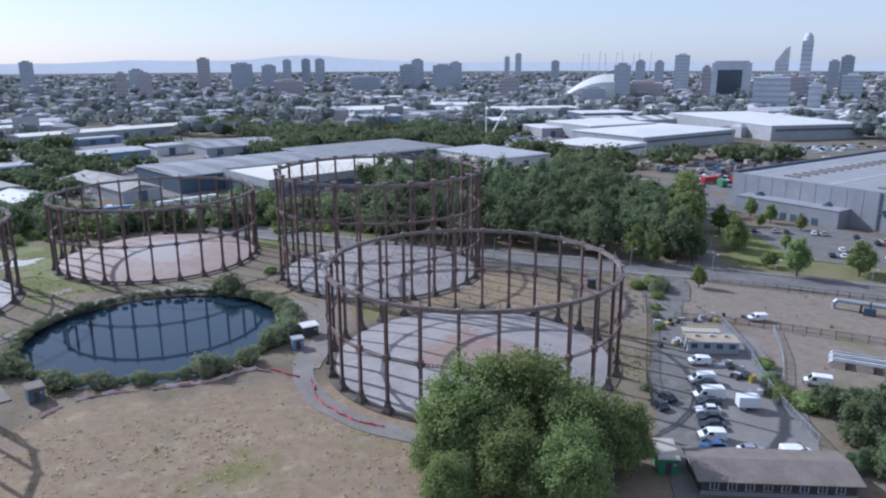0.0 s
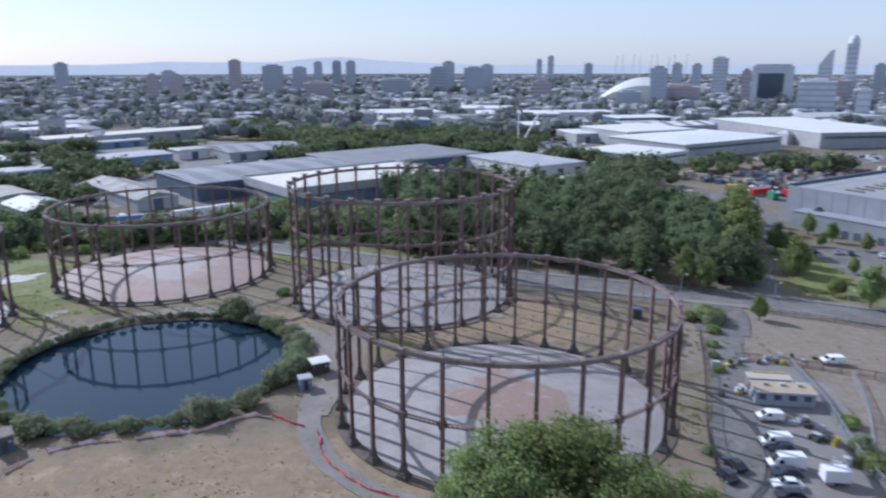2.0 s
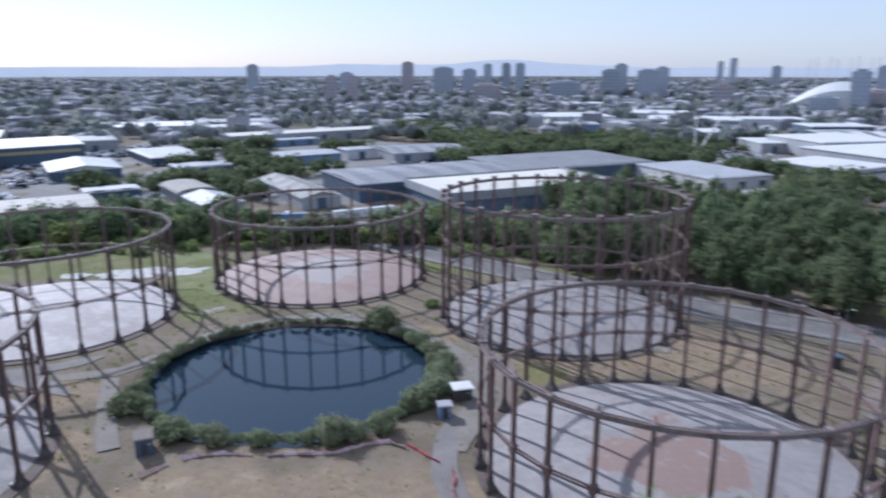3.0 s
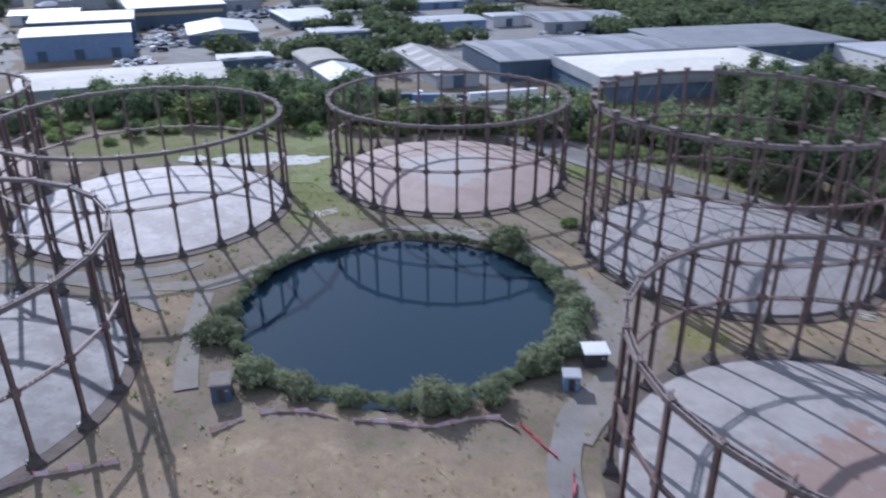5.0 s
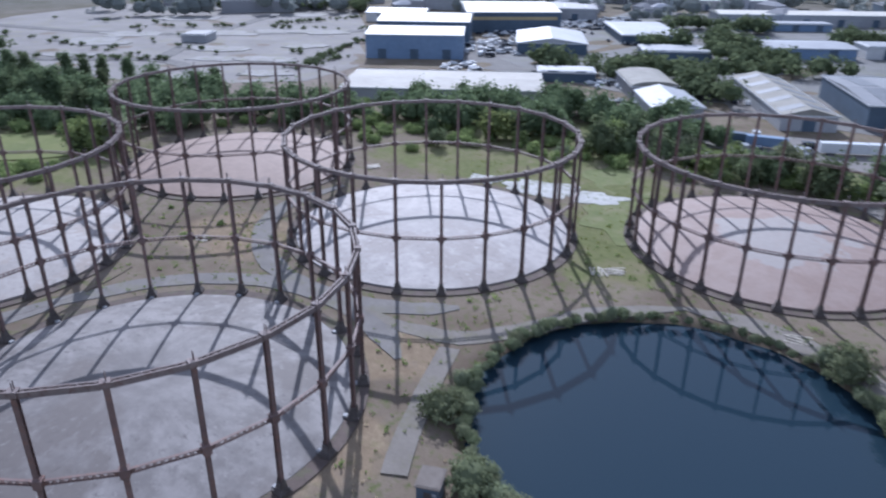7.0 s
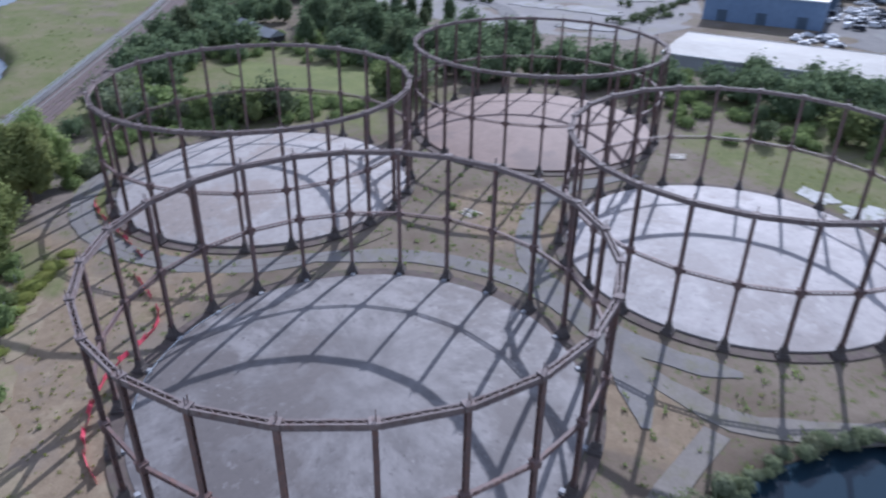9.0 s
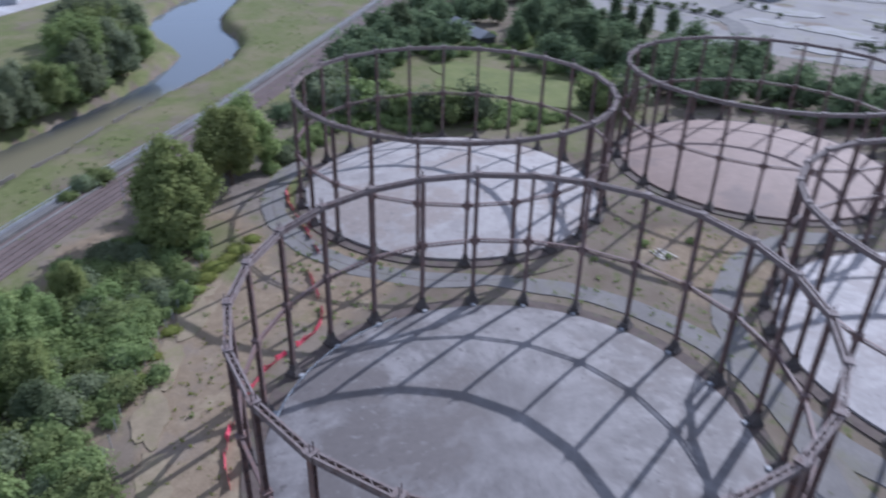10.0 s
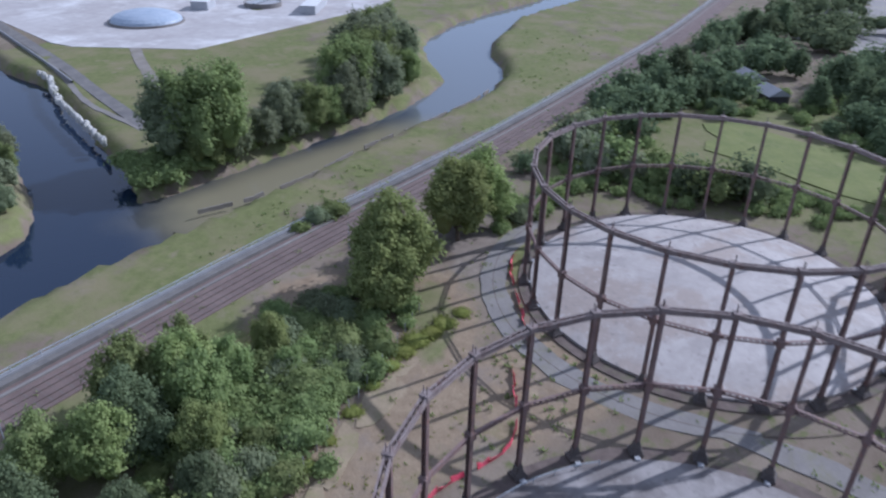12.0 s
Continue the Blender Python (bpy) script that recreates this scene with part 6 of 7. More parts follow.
def park(model, spots, z=0.15):
    for i, (x, y, a) in enumerate(spots):
        if i == 0:
            model.matrix_basis = pose(x, y, z, 0, 0, a)
        else:
            copy_thing(model, pose(x, y, z, 0, 0, a))


park(van(PAINT_WHITE, "White panel van parked in a row in the yard"), [(49.9, 98.9, 170), (71.3, 94.2, 150)])
park(van(PAINT_WHITE, "Small white van parked in a row in the yard", 4.3, 1.8), [(53.8, 107.2, 168), (40.8, 78.4, 168)])
park(van(PAINT_WHITE, "Long white high-roofed van parked in the yard", 5.5, 2.4), [(47.8, 92.3, 169)])
park(van(PAINT_WHITE, "Plain white van on the dusty field", 4.4, 1.8), [(80.3, 129, 172)], 0.1)
park(car(PAINT_WHITE, "White saloon car parked in the yard"), [(44.9, 87.2, 168), (44.8, 73.2, -12)])
park(car(PAINT_DARK, "Dark estate car parked in the yard"), [(46.6, 90.0, 168), (43.8, 84.4, 168), (37.2, 90.6, 100), (42.8, 82.0, 168), (50.0, 97.0, 169), (40.0, 93.4, 102)])
park(car(PAINT_BLUE, "Bright blue hatchback parked in the yard"), [(39.4, 75.2, 168)])
park(van(PAINT_WHITE, "White pick-up truck parked by the depot", 4.8, 1.7), [(51.2, 71.3, -10)])
lotspots = [(138.7, 212.6), (142, 210.5), (150.4, 207), (153, 205.5), (161, 199), (144.2, 184), (147, 182.5), (136.8, 178.8), (139.5, 177), (158, 192.5), (162, 190), (142.8, 174.4), (149, 180.5), (132, 215), (151, 171.5), (166, 192)]
park(car(PAINT_SILVER, "Silver car in the car park"), [(x, y, 60 + 5 * (i % 3)) for i, (x, y) in enumerate(lotspots[::3])], 0.12)
park(car(PAINT_DARK, "Dark car in the car park"), [(x, y, 62) for x, y in lotspots[1::3]], 0.12)
park(car(PAINT_WHITE, "White car in the car park"), [(x, y, 58) for x, y in lotspots[2::3]], 0.12)
park(car(PAINT_RED, "Red car in the car park"), [(163.5, 187, 60)], 0.12)
RNG3 = np.random.default_rng(5)
spots = [(-300 + 34 * RNG3.random(), 352 + 40 * RNG3.random(), 39 + 90 * (i % 2)) for i in range(26)] + [(-316 + 30 * RNG3.random(), 500 + 40 * RNG3.random(), 40) for i in range(24)] + [(-124 + 34 * RNG3.random(), 280 + 20 * RNG3.random(), 30 + 90 * (i % 2)) for i in range(14)] + [(95 + 50 * RNG3.random(), 500 + 60 * RNG3.random(), 90 * RNG3.random()) for i in range(20)]
for k, (paint, word) in enumerate(((PAINT_WHITE, "White"), (PAINT_SILVER, "Silver"), (PAINT_DARK, "Dark"))):
    park(van(paint, word + " van on an industrial estate"), [s for i, s in enumerate(spots) if i % 3 == k], 0.1)


def trailer(x, y, turn, L, w, h, mat, label):
    top = thing("trailer", label, "trailer", pose(x, y, 0.14, 0, 0, turn))
    part("body", Geo().box(0, 0, 0.7, L, w, h, taper=0.985).mesh("body", mat), top)
    part("chassis", Geo().box(0, 0, 0.5, L * 0.9, 0.9, 0.2).mesh("chassis", TIMBER), top)
    wheels(top, [(-L * 0.3, w * 0.44), (-L * 0.3, -w * 0.44), (-L * 0.2, w * 0.44), (-L * 0.2, -w * 0.44)], 0.42)


trailer(52.6, 87.4, -12, 3.8, 2.1, 1.9, PAINT_WHITE, "White box trailer parked in the yard")
trailer(-86, 297, 36, 13.5, 2.5, 2.9, PAINT_WHITE, "Long white lorry trailer on a concrete park")
trailer(-75, 305, 36, 13.5, 2.5, 2.9, PAINT_WHITE, "Long white lorry trailer on a concrete park")
trailer(-105, 288, 20, 12, 2.5, 2.8, BLUE, "Dark blue lorry trailer on a concrete park")
trailer(-116, 286, 20, 11, 2.5, 2.7, SLATE, "Dark lorry trailer on a concrete park")
trailer(-66, 296, 36, 9, 2.5, 2.6, PAINT_WHITE, "Short white trailer on a concrete park")
for i, (x, y) in enumerate(((170, 318), (177, 322), (172, 308), (183, 312), (165, 330))):
    trailer(x, y, 20 + 30 * i, 8, 2.5, 2.6, (PAINT_RED, PAINT_RED, GREEN_STEEL, PAINT_RED, YELLOW)[i], ("Red skip container in a scrapyard", "Red skip container in a scrapyard", "Green skip container in a scrapyard", "Red container in a scrapyard", "Yellow container in a scrapyard")[i])

# gas pipework on the field
rack = thing("pipe_manifold", "White row of swept pipe ends on dark supports", "pipework", pose(86.0, 100.7, 0, 0, 0, -36.5))
for i in range(5):
    g = Geo().tube((-6, 0, 0.3), (-6, 0, 1.0), 0.22, 0.22, 10).tube((-6, 0, 1.0), (-5.4, 0, 1.45), 0.22, 0.22, 10).tube((-5.4, 0, 1.45), (8, 0, 1.45), 0.22, 0.22, 10)
    part("pipe", g.mesh("pipe", WHITE if i % 2 else GALV), rack, pose(0, -2.6 + i * 1.3, 0))
for x in (-3, 2, 7):
    part("support", Geo().box(0, 0, 0, 0.3, 6.6, 1.15).mesh("support", TIMBER), rack, pose(x, 0, 0))
bp = thing("gas_main", "Large grey overground gas pipe with a bent end", "pipework", pose(104.5, 134.5, 0, 0, 0, -42))
part("pipe", Geo().tube((0, 0, -0.2), (0, 0, 1.6), 0.55, 0.55, 12).tube((0, 0, 1.6), (0.8, 0, 2.3), 0.55, 0.55, 12).tube((0.8, 0, 2.3), (26, 0, 2.3), 0.55, 0.55, 12).mesh("pipe", GALV), bp)
for x in (6, 14, 22):
    part("support", Geo().box(x, 0, -0.2, 0.5, 1.6, 2.1).mesh("support", TIMBER), bp)
part("valve", Geo().box(8, -1.6, 0, 2.6, 1.4, 1.8).box(8, -1.6, 1.8, 0.4, 0.4, 1.6).mesh("valve", SLATE), bp)


# ---- fences ----
def fence(pts, high, gap, label, name="fence", mat=None, rails=2, infill=True, z=0.0):
    mat = mat or GALV
    top = thing(name, label, "fence")
    c = smooth_line(pts, gap)
    post = cached(("post", high, mat.name), lambda: Geo().box(0, 0, -0.2, 0.09, 0.09, high + 0.3).mesh("post", mat))
    for p in c:
        part("post", post, top, pose(p[0], p[1], z))
    for k in range(rails):
        zz = high * (0.92 if k == 0 else 0.92 * (rails - k) / rails * 0.6)
        part("rail", ribbon(pts, 0.06, z + zz, 0.08, 0.0, gap).mesh("rail", mat), top)
    if infill:
        g = Geo()
        for a, b in zip(c, c[1:]):
            n = 7
            for i in range(n):
                q = a + (b - a) * (i + 0.5) / n
                g.box(q[0], q[1], z + 0.1, 0.07, 0.05, high - 0.1)
        tagged(part("pale_infill", g.mesh("pale_infill", mat), top), kind="stuff")


fence([(60.5, 148), (52, 128), (45.5, 114), (40.5, 103), (36, 90)], 2.3, 2.7, "Dark steel palisade fence beside the access road", mat=TIMBER)
fence([(61.4, 133.5), (69.3, 130.2), (81.9, 122.4), (99.1, 110.1), (120, 95)], 1.8, 2.8, "Rusty fence across the dusty field", mat=IRON)
fence([(71, 129), (66.5, 110), (60.5, 92), (57, 74)], 2.0, 2.7, "Grey palisade fence along the yard")
fence([(80, 122), (73, 108), (64, 94)], 1.6, 2.7, "Grey mesh fence beside a grass strip")
fence([(-170, 53.2), (-158, 52.6), (-147, 52.2), (-136, 51.2), (-126, 51.0), (-112, 52.5)], 1.9, 2.7, "Grey steel fence posts overgrown by a thicket", mat=GREYROOF, rails=0, infill=False)
fence([(26, 186), (48, 176.5), (64, 168)], 2.0, 2.8, "Grey fence along the road verge")
fence([(84, 160), (104, 147), (122, 135), (150, 114)], 1.7, 2.8, "Dark fence along the road verge", mat=TIMBER)


def barrier(pts, label, mat, high=1.0):
    """Sagging lengths of netting between short posts, some of them slumped to the ground."""
    top = thing("safety_barrier", label, "barrier")
    c = smooth_line(pts, 1.9)
    for i, (a, b) in enumerate(zip(c, c[1:])):
        if math.sin(5.3 * i + pts[0][0]) > 0.97:
            continue
        m = (a + b) / 2
        lean = 0.3 * high * math.sin(2.7 * i) * np.array([a[1] - b[1], b[0] - a[0]]) / np.linalg.norm(b - a)
        tops = [0.95 - 0.15 * (i % 3), 0.62 + 0.2 * math.sin(4.1 * i), 0.95 - 0.15 * ((i + 1) % 3)]
        v = []
        for p, z in zip((a, m, b), tops):
            z *= high
            v += [(p[0], p[1], 0.03), (p[0] + lean[0], p[1] + lean[1], z), (p[0] + lean[0] + 0.04, p[1] + lean[1] + 0.04, z), (p[0] + 0.04, p[1] + 0.04, 0.03)]
        f = []
        for k in (0, 4):
            f += [(k, k + 4, k + 5, k + 1), (k + 3, k + 2, k + 6, k + 7), (k + 1, k + 5, k + 6, k + 2)]
        part("panel", Geo().add(v, f).mesh("panel", mat), top)
        part("post", cached("bpost", lambda: Geo().box(0, 0, -0.1, 0.06, 0.06, 1.1).mesh("post", RED)), top, pose(a[0], a[1], 0))


barrier([(-72, 105), (-67.7, 110.3), (-61.4, 112.6), (-57, 112.5), (-50, 114), (-44, 115), (-40, 118), (-35.9, 119.4), (-33, 118)], "Faded pink plastic safety netting round the pond", NET_PALE, 0.85)
barrier([(-33, 119), (-29.8, 116.3), (-27.0, 114.0), (-24.7, 112.0), (-23.5, 104), (-20, 98), (-16, 93.5), (-10, 90)], "Red plastic safety netting along the track", NET, 0.6)
barrier([(-113.5, 66.5), (-118.7, 65.0), (-126, 65.2), (-134.4, 67.6), (-139.4, 71.2), (-144.9, 74.2), (-152, 73.2), (-160.7, 70.9)], "Red plastic safety netting beside a gasholder", NET)
barrier([(-166.3, 72.3), (-174, 69.8), (-183.8, 66.0), (-190, 64.2), (-195.5, 63.8)], "Bright red plastic safety netting round a gasholder", NET)
barrier([(-79.5, 96.3), (-84.4, 93.0), (-87.6, 90.9), (-89.6, 87.7), (-94, 80), (-97, 72), (-104, 67)], "Pink plastic safety netting on the grass", NET_PALE)


def planks(x, y, turn, label):
    top = thing("plank_pile", label, "planks", pose(x, y, 0.05, 0, 0, turn))
    for i in range(6):
        part("plank", cached("plank", lambda: Geo().box(0, 0, 0, 3.6, 0.3, 0.12).mesh("plank", CREAM)), top, pose(0.3 * (i % 3), 0.5 * i - 1.2, 0.12 * (i % 2), 0, 0, 12 * math.sin(4 * i)))


planks(-92.2, 180.7, 35, "Scattered pale timber planks on the ground")
planks(-94.5, 178.6, -50, "Loose pale timber planks on the ground")
planks(-175.7, 191.4, 60, "Pale timber planks lying on grass")
planks(-57, 179.5, 15, "Pale timber debris by the pond track")
planks(-164, 133, 20, "Pale rubble and timber between gasholders")
planks(16, 166, -10, "White timber debris behind a gasholder")

# ---- the railway ----
BED = smooth_line(RAIL, 4)
paved("rail_bed", RAIL, 8.6, 0.2, BALLAST, "dark brown railway ballast", "railway", -2.4)
track = thing("railway_track", "Two pairs of rails on sleepers across dark ballast", "railway track")
for off in (-5.8, -4.35, -2.6, -1.15):
    part("rail", ribbon(RAIL, 0.12, 0.33, 0.3, off, 4).mesh("rail", STEEL), track)
dirs = np.gradient(BED, axis=0)
fine = smooth_line(RAIL[1:8], 1.4)
fd = np.gradient(fine, axis=0)
sl = Geo().box(0, 0, 0, 0.26, 2.5, 0.12).mesh("sleeper", surface("sleeper concrete", (0.125, 0.1, 0.09), (0.17, 0.14, 0.125), 1.0, 0.9))
near_rows = [i for i in range(len(fine)) if -205 < fine[i][0] < -118]
for i in near_rows:
    a = math.degrees(math.atan2(fd[i][1], fd[i][0]))
    nx, ny = -fd[i][1], fd[i][0]
    q = math.hypot(nx, ny)
    for off in (-5.08, -1.88):
        part("sleeper", sl, track, pose(fine[i][0] + nx / q * off, fine[i][1] + ny / q * off, 0.09, 0, 0, a))
g = Geo()
for i in range(len(fine)):
    if i in near_rows:
        continue
    nx, ny = -fd[i][1], fd[i][0]
    q = math.hypot(nx, ny)
    for off in (-5.08, -1.88):
        g.box(fine[i][0] + nx / q * off, fine[i][1] + ny / q * off, 0.09, 0.26, 2.5, 0.12, math.atan2(fd[i][1], fd[i][0]))
tagged(part("sleeper_run", g.mesh("sleeper_run", sl.materials[0]), track), kind="stuff")

via = thing("railway_parapet", "Pale grey walkway and handrail beside the railway", "parapet")
dn = np.stack([-dirs[:, 1], dirs[:, 0]], 1) / np.linalg.norm(dirs, axis=1)[:, None]
part("walkway", ribbon(RAIL, 1.3, 0.62, 0.8, 2.75, 4).mesh("walkway", TARMAC), via, label="dark walkway deck")
part("outer_beam", ribbon(RAIL, 0.5, 1.0, 1.2, 3.75, 4).mesh("outer_beam", GREYROOF), via)
part("kerb_beam", ribbon(RAIL, 0.2, 0.8, 1.0, 2.0, 4).mesh("kerb_beam", TARMAC), via)
part("cable_trough", ribbon(RAIL, 0.6, 0.42, 0.4, 0.55, 4).mesh("cable_trough", CONCRETE), via)
for zz in (1.25, 1.8):
    part("handrail", ribbon(RAIL, 0.14, zz, 0.12, 3.85, 4).mesh("handrail", GALV), via)
pm = Geo().box(0, 0, 0, 0.12, 0.12, 1.75).mesh("post", GALV)
for i in range(0, len(BED), 1):
    if -420 < BED[i][0] < -90:
        q = BED[i] + dn[i] * 3.85
        part("post", pm, via, pose(q[0], q[1], 0.1))


def lamp_post(x, y, h, label, arm=True, name="street_lamp"):
    top = thing(name, label, "lamp post", pose(x, y, 0))
    part("pole", Geo().tube((0, 0, -0.3), (0, 0, h), 0.09, 0.06, 8).mesh("pole", GALV), top)
    if arm:
        part("arm", Geo().tube((0, 0, h - 0.05), (1.1, 0, h + 0.15), 0.05, 0.05, 6).mesh("arm", GALV), top)
        part("lantern", Geo().box(1.35, 0, h + 0.08, 0.7, 0.28, 0.16).mesh("lantern", WHITE), top)


for x, y in ((30, 191.5), (48, 182), (58, 176), (66, 171), (86, 161), (100, 153), (97, 182), (119, 140), (104, 197), (112, 215)):
    lamp_post(x, y, 7.5, "Slim grey street lamp beside the road")
for x, y in ((-186.5, 33.5), (-123.5, 15.5), (-150, 22), (-221, 45)):
    lamp_post(x, y, 6.0, "Thin grey signal pole beside the railway", False, "signal_pole")

# the small roofs among the trees beyond the gasholders
for x, y, a in ((-339, 114, 25), (-321, 119.5, 25)):
    h_ = thing("shed", "Small dark shed with a pitched slate roof among trees", "shed", pose(x, y, 0, 0, 0, a))
    part("wall", Geo().box(0, 0, -0.2, 9, 7, 3.6).mesh("wall", TIMBER), h_)
    part("roof", Geo().add([(-5, -4, 3.4), (5, -4, 3.4), (5, 0, 5.6), (-5, 0, 5.6), (5, 4, 3.4), (-5, 4, 3.4)], [(0, 1, 2, 3), (3, 2, 4, 5), (1, 4, 2), (0, 3, 5), (0, 5, 4, 1)]).mesh("roof", GREYROOF), h_)

# waterworks by the river
wk = thing("tank_dome", "Low blue-grey glazed dome on a concrete ring", "dome", pose(-347, -132, 0.1))
g = Geo()
n, rows = 32, 6
for k in range(rows + 1):
    t = math.pi / 2 * k / rows
    g.v += [(15 * math.cos(t) * math.cos(2 * math.pi * i / n), 15 * math.cos(t) * math.sin(2 * math.pi * i / n), 0.8 + 4.5 * math.sin(t)) for i in range(n)]
for k in range(rows):
    g.f += [(k * n + i, k * n + (i + 1) % n, (k + 1) * n + (i + 1) % n, (k + 1) * n + i) for i in range(n)]
part("dome", g.mesh("dome", surface("blue grey dome panels", (0.3, 0.36, 0.44), (0.4, 0.45, 0.52), 0.2, 0.4)), wk)
part("ring", ring_mesh("ring", 14.6, 15.8, -0.3, 0.9, CONCRETE, 48), wk)
for x, y, r in ((-401, -106, 9), (-452, -90, 10), (-470, -130, 12)):
    tk = thing("round_tank", "Low round concrete settling tank", "tank", pose(x, y, 0.1))
    part("wall", ring_mesh("wall", r - 0.5, r, -0.3, 2.2, CONCRETE, 40), tk)
    part("cover", Geo().tube((0, 0, 1.6), (0, 0, 1.8), r - 0.5, r - 0.5, 32).mesh("cover", PALE), tk)
    part("bridge", Geo().box(0, 0, 2.3, 2 * r, 1.0, 0.5).mesh("bridge", GALV), tk)
for i, (x, y, w, d, h) in enumerate(((-404, -80, 30, 7, 4), (-384, -128, 12, 8, 4), (-480, -80, 24, 14, 6))):
    hut(x, y, 15, w, d, h, PALE, WHITE, "Pale flat-roofed works building")
paved("road", [(-285, -128), (-269, -109), (-257, -93), (-244, -76), (-237, -62), (-233, -53), (-229, -45)], 1.8, 0.13, RING, "pale trodden riverside path", "path", ragged=0.5)
paved("road", [(-345, -225), (-317, -181), (-278, -117), (-256, -84), (-238, -56), (-232, -46)], 4.2, 0.135, TARMAC, "grey service road by the river", "road")
paved("road", [(-318, -118), (-290, -92), (-268, -70), (-258, -62)], 4.0, 0.13, TRACK, "short grey spur by the service road", "road", ragged=0.8)
rp = thing("road_parapet", "Dark low parapet beside the riverside service road", "parapet")
part("beam", ribbon([(-345, -231), (-315, -184), (-276, -121), (-258, -93)], 0.5, 1.1, 1.2, 0, 4).mesh("beam", GREYROOF), rp)
wl = thing("river_wall", "Rough pale stone wall along the top of the river bank", "wall")
wall_line = smooth_line([(-263, -110), (-258, -102), (-243.5, -85.5), (-229, -65), (-217, -47)], 1.3)
RW = np.random.default_rng(5)
shapes = []
for k in range(6):
    pts = [(x * (0.75 + 0.25 * RW.random()), y * (0.75 + 0.25 * RW.random()), z) for z, q in ((-0.6, 1.0), (0.35, 1.0), (0.75 + 0.35 * RW.random(), 0.6)) for x, y in ((-0.8 * q, -0.6 * q), (0.8 * q, -0.6 * q), (0.8 * q, 0.6 * q), (-0.8 * q, 0.6 * q))]
    shapes.append(Geo().add(pts, [(8, 9, 10, 11), *[(a, (a + 1) % 4, 4 + (a + 1) % 4, 4 + a) for a in range(4)], *[(4 + a, 4 + (a + 1) % 4, 8 + (a + 1) % 4, 8 + a) for a in range(4)]]).mesh("stone", BLEACHED))
for i, p in enumerate(wall_line):
    part("stone", shapes[i % 6], wl, pose(p[0] + 0.3 * RW.normal(), p[1] + 0.3 * RW.normal(), 0.25, 0, 0, 40 + 40 * RW.normal()))
rv = thing("revetment", "Weathered pale timber edging along the muddy creek", "revetment")
edge = smooth_line([(-194, -5), (-205, 2.5), (-221.5, 8.5), (-243, 13), (-264, 20.5), (-293, 29), (-312, 31.5)], 2.4)
for i, (a, b) in enumerate(zip(edge, edge[1:])):
    if RW.random() < 0.78:
        part("board", Geo().bar((a[0], a[1], -1.9), (b[0], b[1], -1.9 + 0.15 * RW.normal()), 0.3, 1.0).mesh("board", TRACK), rv)


# ---- the far city ----
def tower(x, y, w, d, h, mat, label, bands=8, top_h=3.0):
    turn = math.degrees(math.atan2(x + 19, y + 21))
    top = thing("tower_block", label, "tower block", pose(x, y, 0, 0, 0, -turn))
    part("wall", Geo().box(0, 0, -0.5, w, d, h + 0.5).mesh("wall", mat), top)
    part("roof", Geo().box(0, 0, h, w * 0.55, d * 0.55, top_h).mesh("roof", mat), top)
    bm = Geo().box(0, 0, 0, w + 0.3, d + 0.3, h / bands * 0.34).mesh("window_band", TOWER_GLASS)
    for i in range(bands):
        part("window_band", bm, top, pose(0, 0, h * (i + 0.4) / bands))


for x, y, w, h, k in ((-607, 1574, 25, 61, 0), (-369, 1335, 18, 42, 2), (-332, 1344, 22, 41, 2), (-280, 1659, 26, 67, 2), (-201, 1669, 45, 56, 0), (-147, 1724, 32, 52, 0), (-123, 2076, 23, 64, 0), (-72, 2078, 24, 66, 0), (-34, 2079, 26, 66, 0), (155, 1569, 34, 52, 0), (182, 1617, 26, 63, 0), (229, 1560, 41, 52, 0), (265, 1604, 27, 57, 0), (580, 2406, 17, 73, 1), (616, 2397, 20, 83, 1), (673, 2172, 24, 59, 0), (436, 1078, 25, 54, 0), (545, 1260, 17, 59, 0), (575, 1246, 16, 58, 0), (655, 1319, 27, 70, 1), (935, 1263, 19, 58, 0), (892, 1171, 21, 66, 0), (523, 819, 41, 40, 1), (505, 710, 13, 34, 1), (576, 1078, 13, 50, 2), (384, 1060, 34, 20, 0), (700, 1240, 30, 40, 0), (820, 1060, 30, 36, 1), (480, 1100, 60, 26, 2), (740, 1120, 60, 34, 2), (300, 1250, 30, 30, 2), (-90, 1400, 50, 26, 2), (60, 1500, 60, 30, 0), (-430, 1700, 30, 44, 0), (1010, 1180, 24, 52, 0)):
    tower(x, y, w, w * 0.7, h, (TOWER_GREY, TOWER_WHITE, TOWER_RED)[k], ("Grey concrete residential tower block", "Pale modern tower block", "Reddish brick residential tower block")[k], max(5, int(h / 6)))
# the office block with a pale frame, the sloping tower, the tall rounded tower
top = thing("office_block", "Pale-framed office block with a large dark glass front", "office", pose(613, 1069, 0, 0, 0, -30))
part("wall", Geo().box(0, 0, -0.5, 58, 30, 57).mesh("wall", TOWER_WHITE), top)
part("glass_front", Geo().box(-2, -15.1, 8, 36, 0.4, 38).mesh("glass_front", WINDOW), top)
for i in range(12):
    part("roof_light", cached("office_light", lambda: Geo().box(0, 0, 0, 2.4, 0.4, 1.6).mesh("roof_light", TRIM)), top, pose(-24 + i * 4.3, -15.15, 52))
part("roof", Geo().box(0, 0, 56.5, 50, 22, 3).mesh("roof", TOWER_GREY), top)
top = thing("tower_block", "Tall pale slender tower with a rounded crown", "tower block", pose(781, 1128, 0, 0, 0, -35))
part("wall", Geo().box(0, 0, -0.5, 17, 17, 92).mesh("wall", TOWER_WHITE), top)
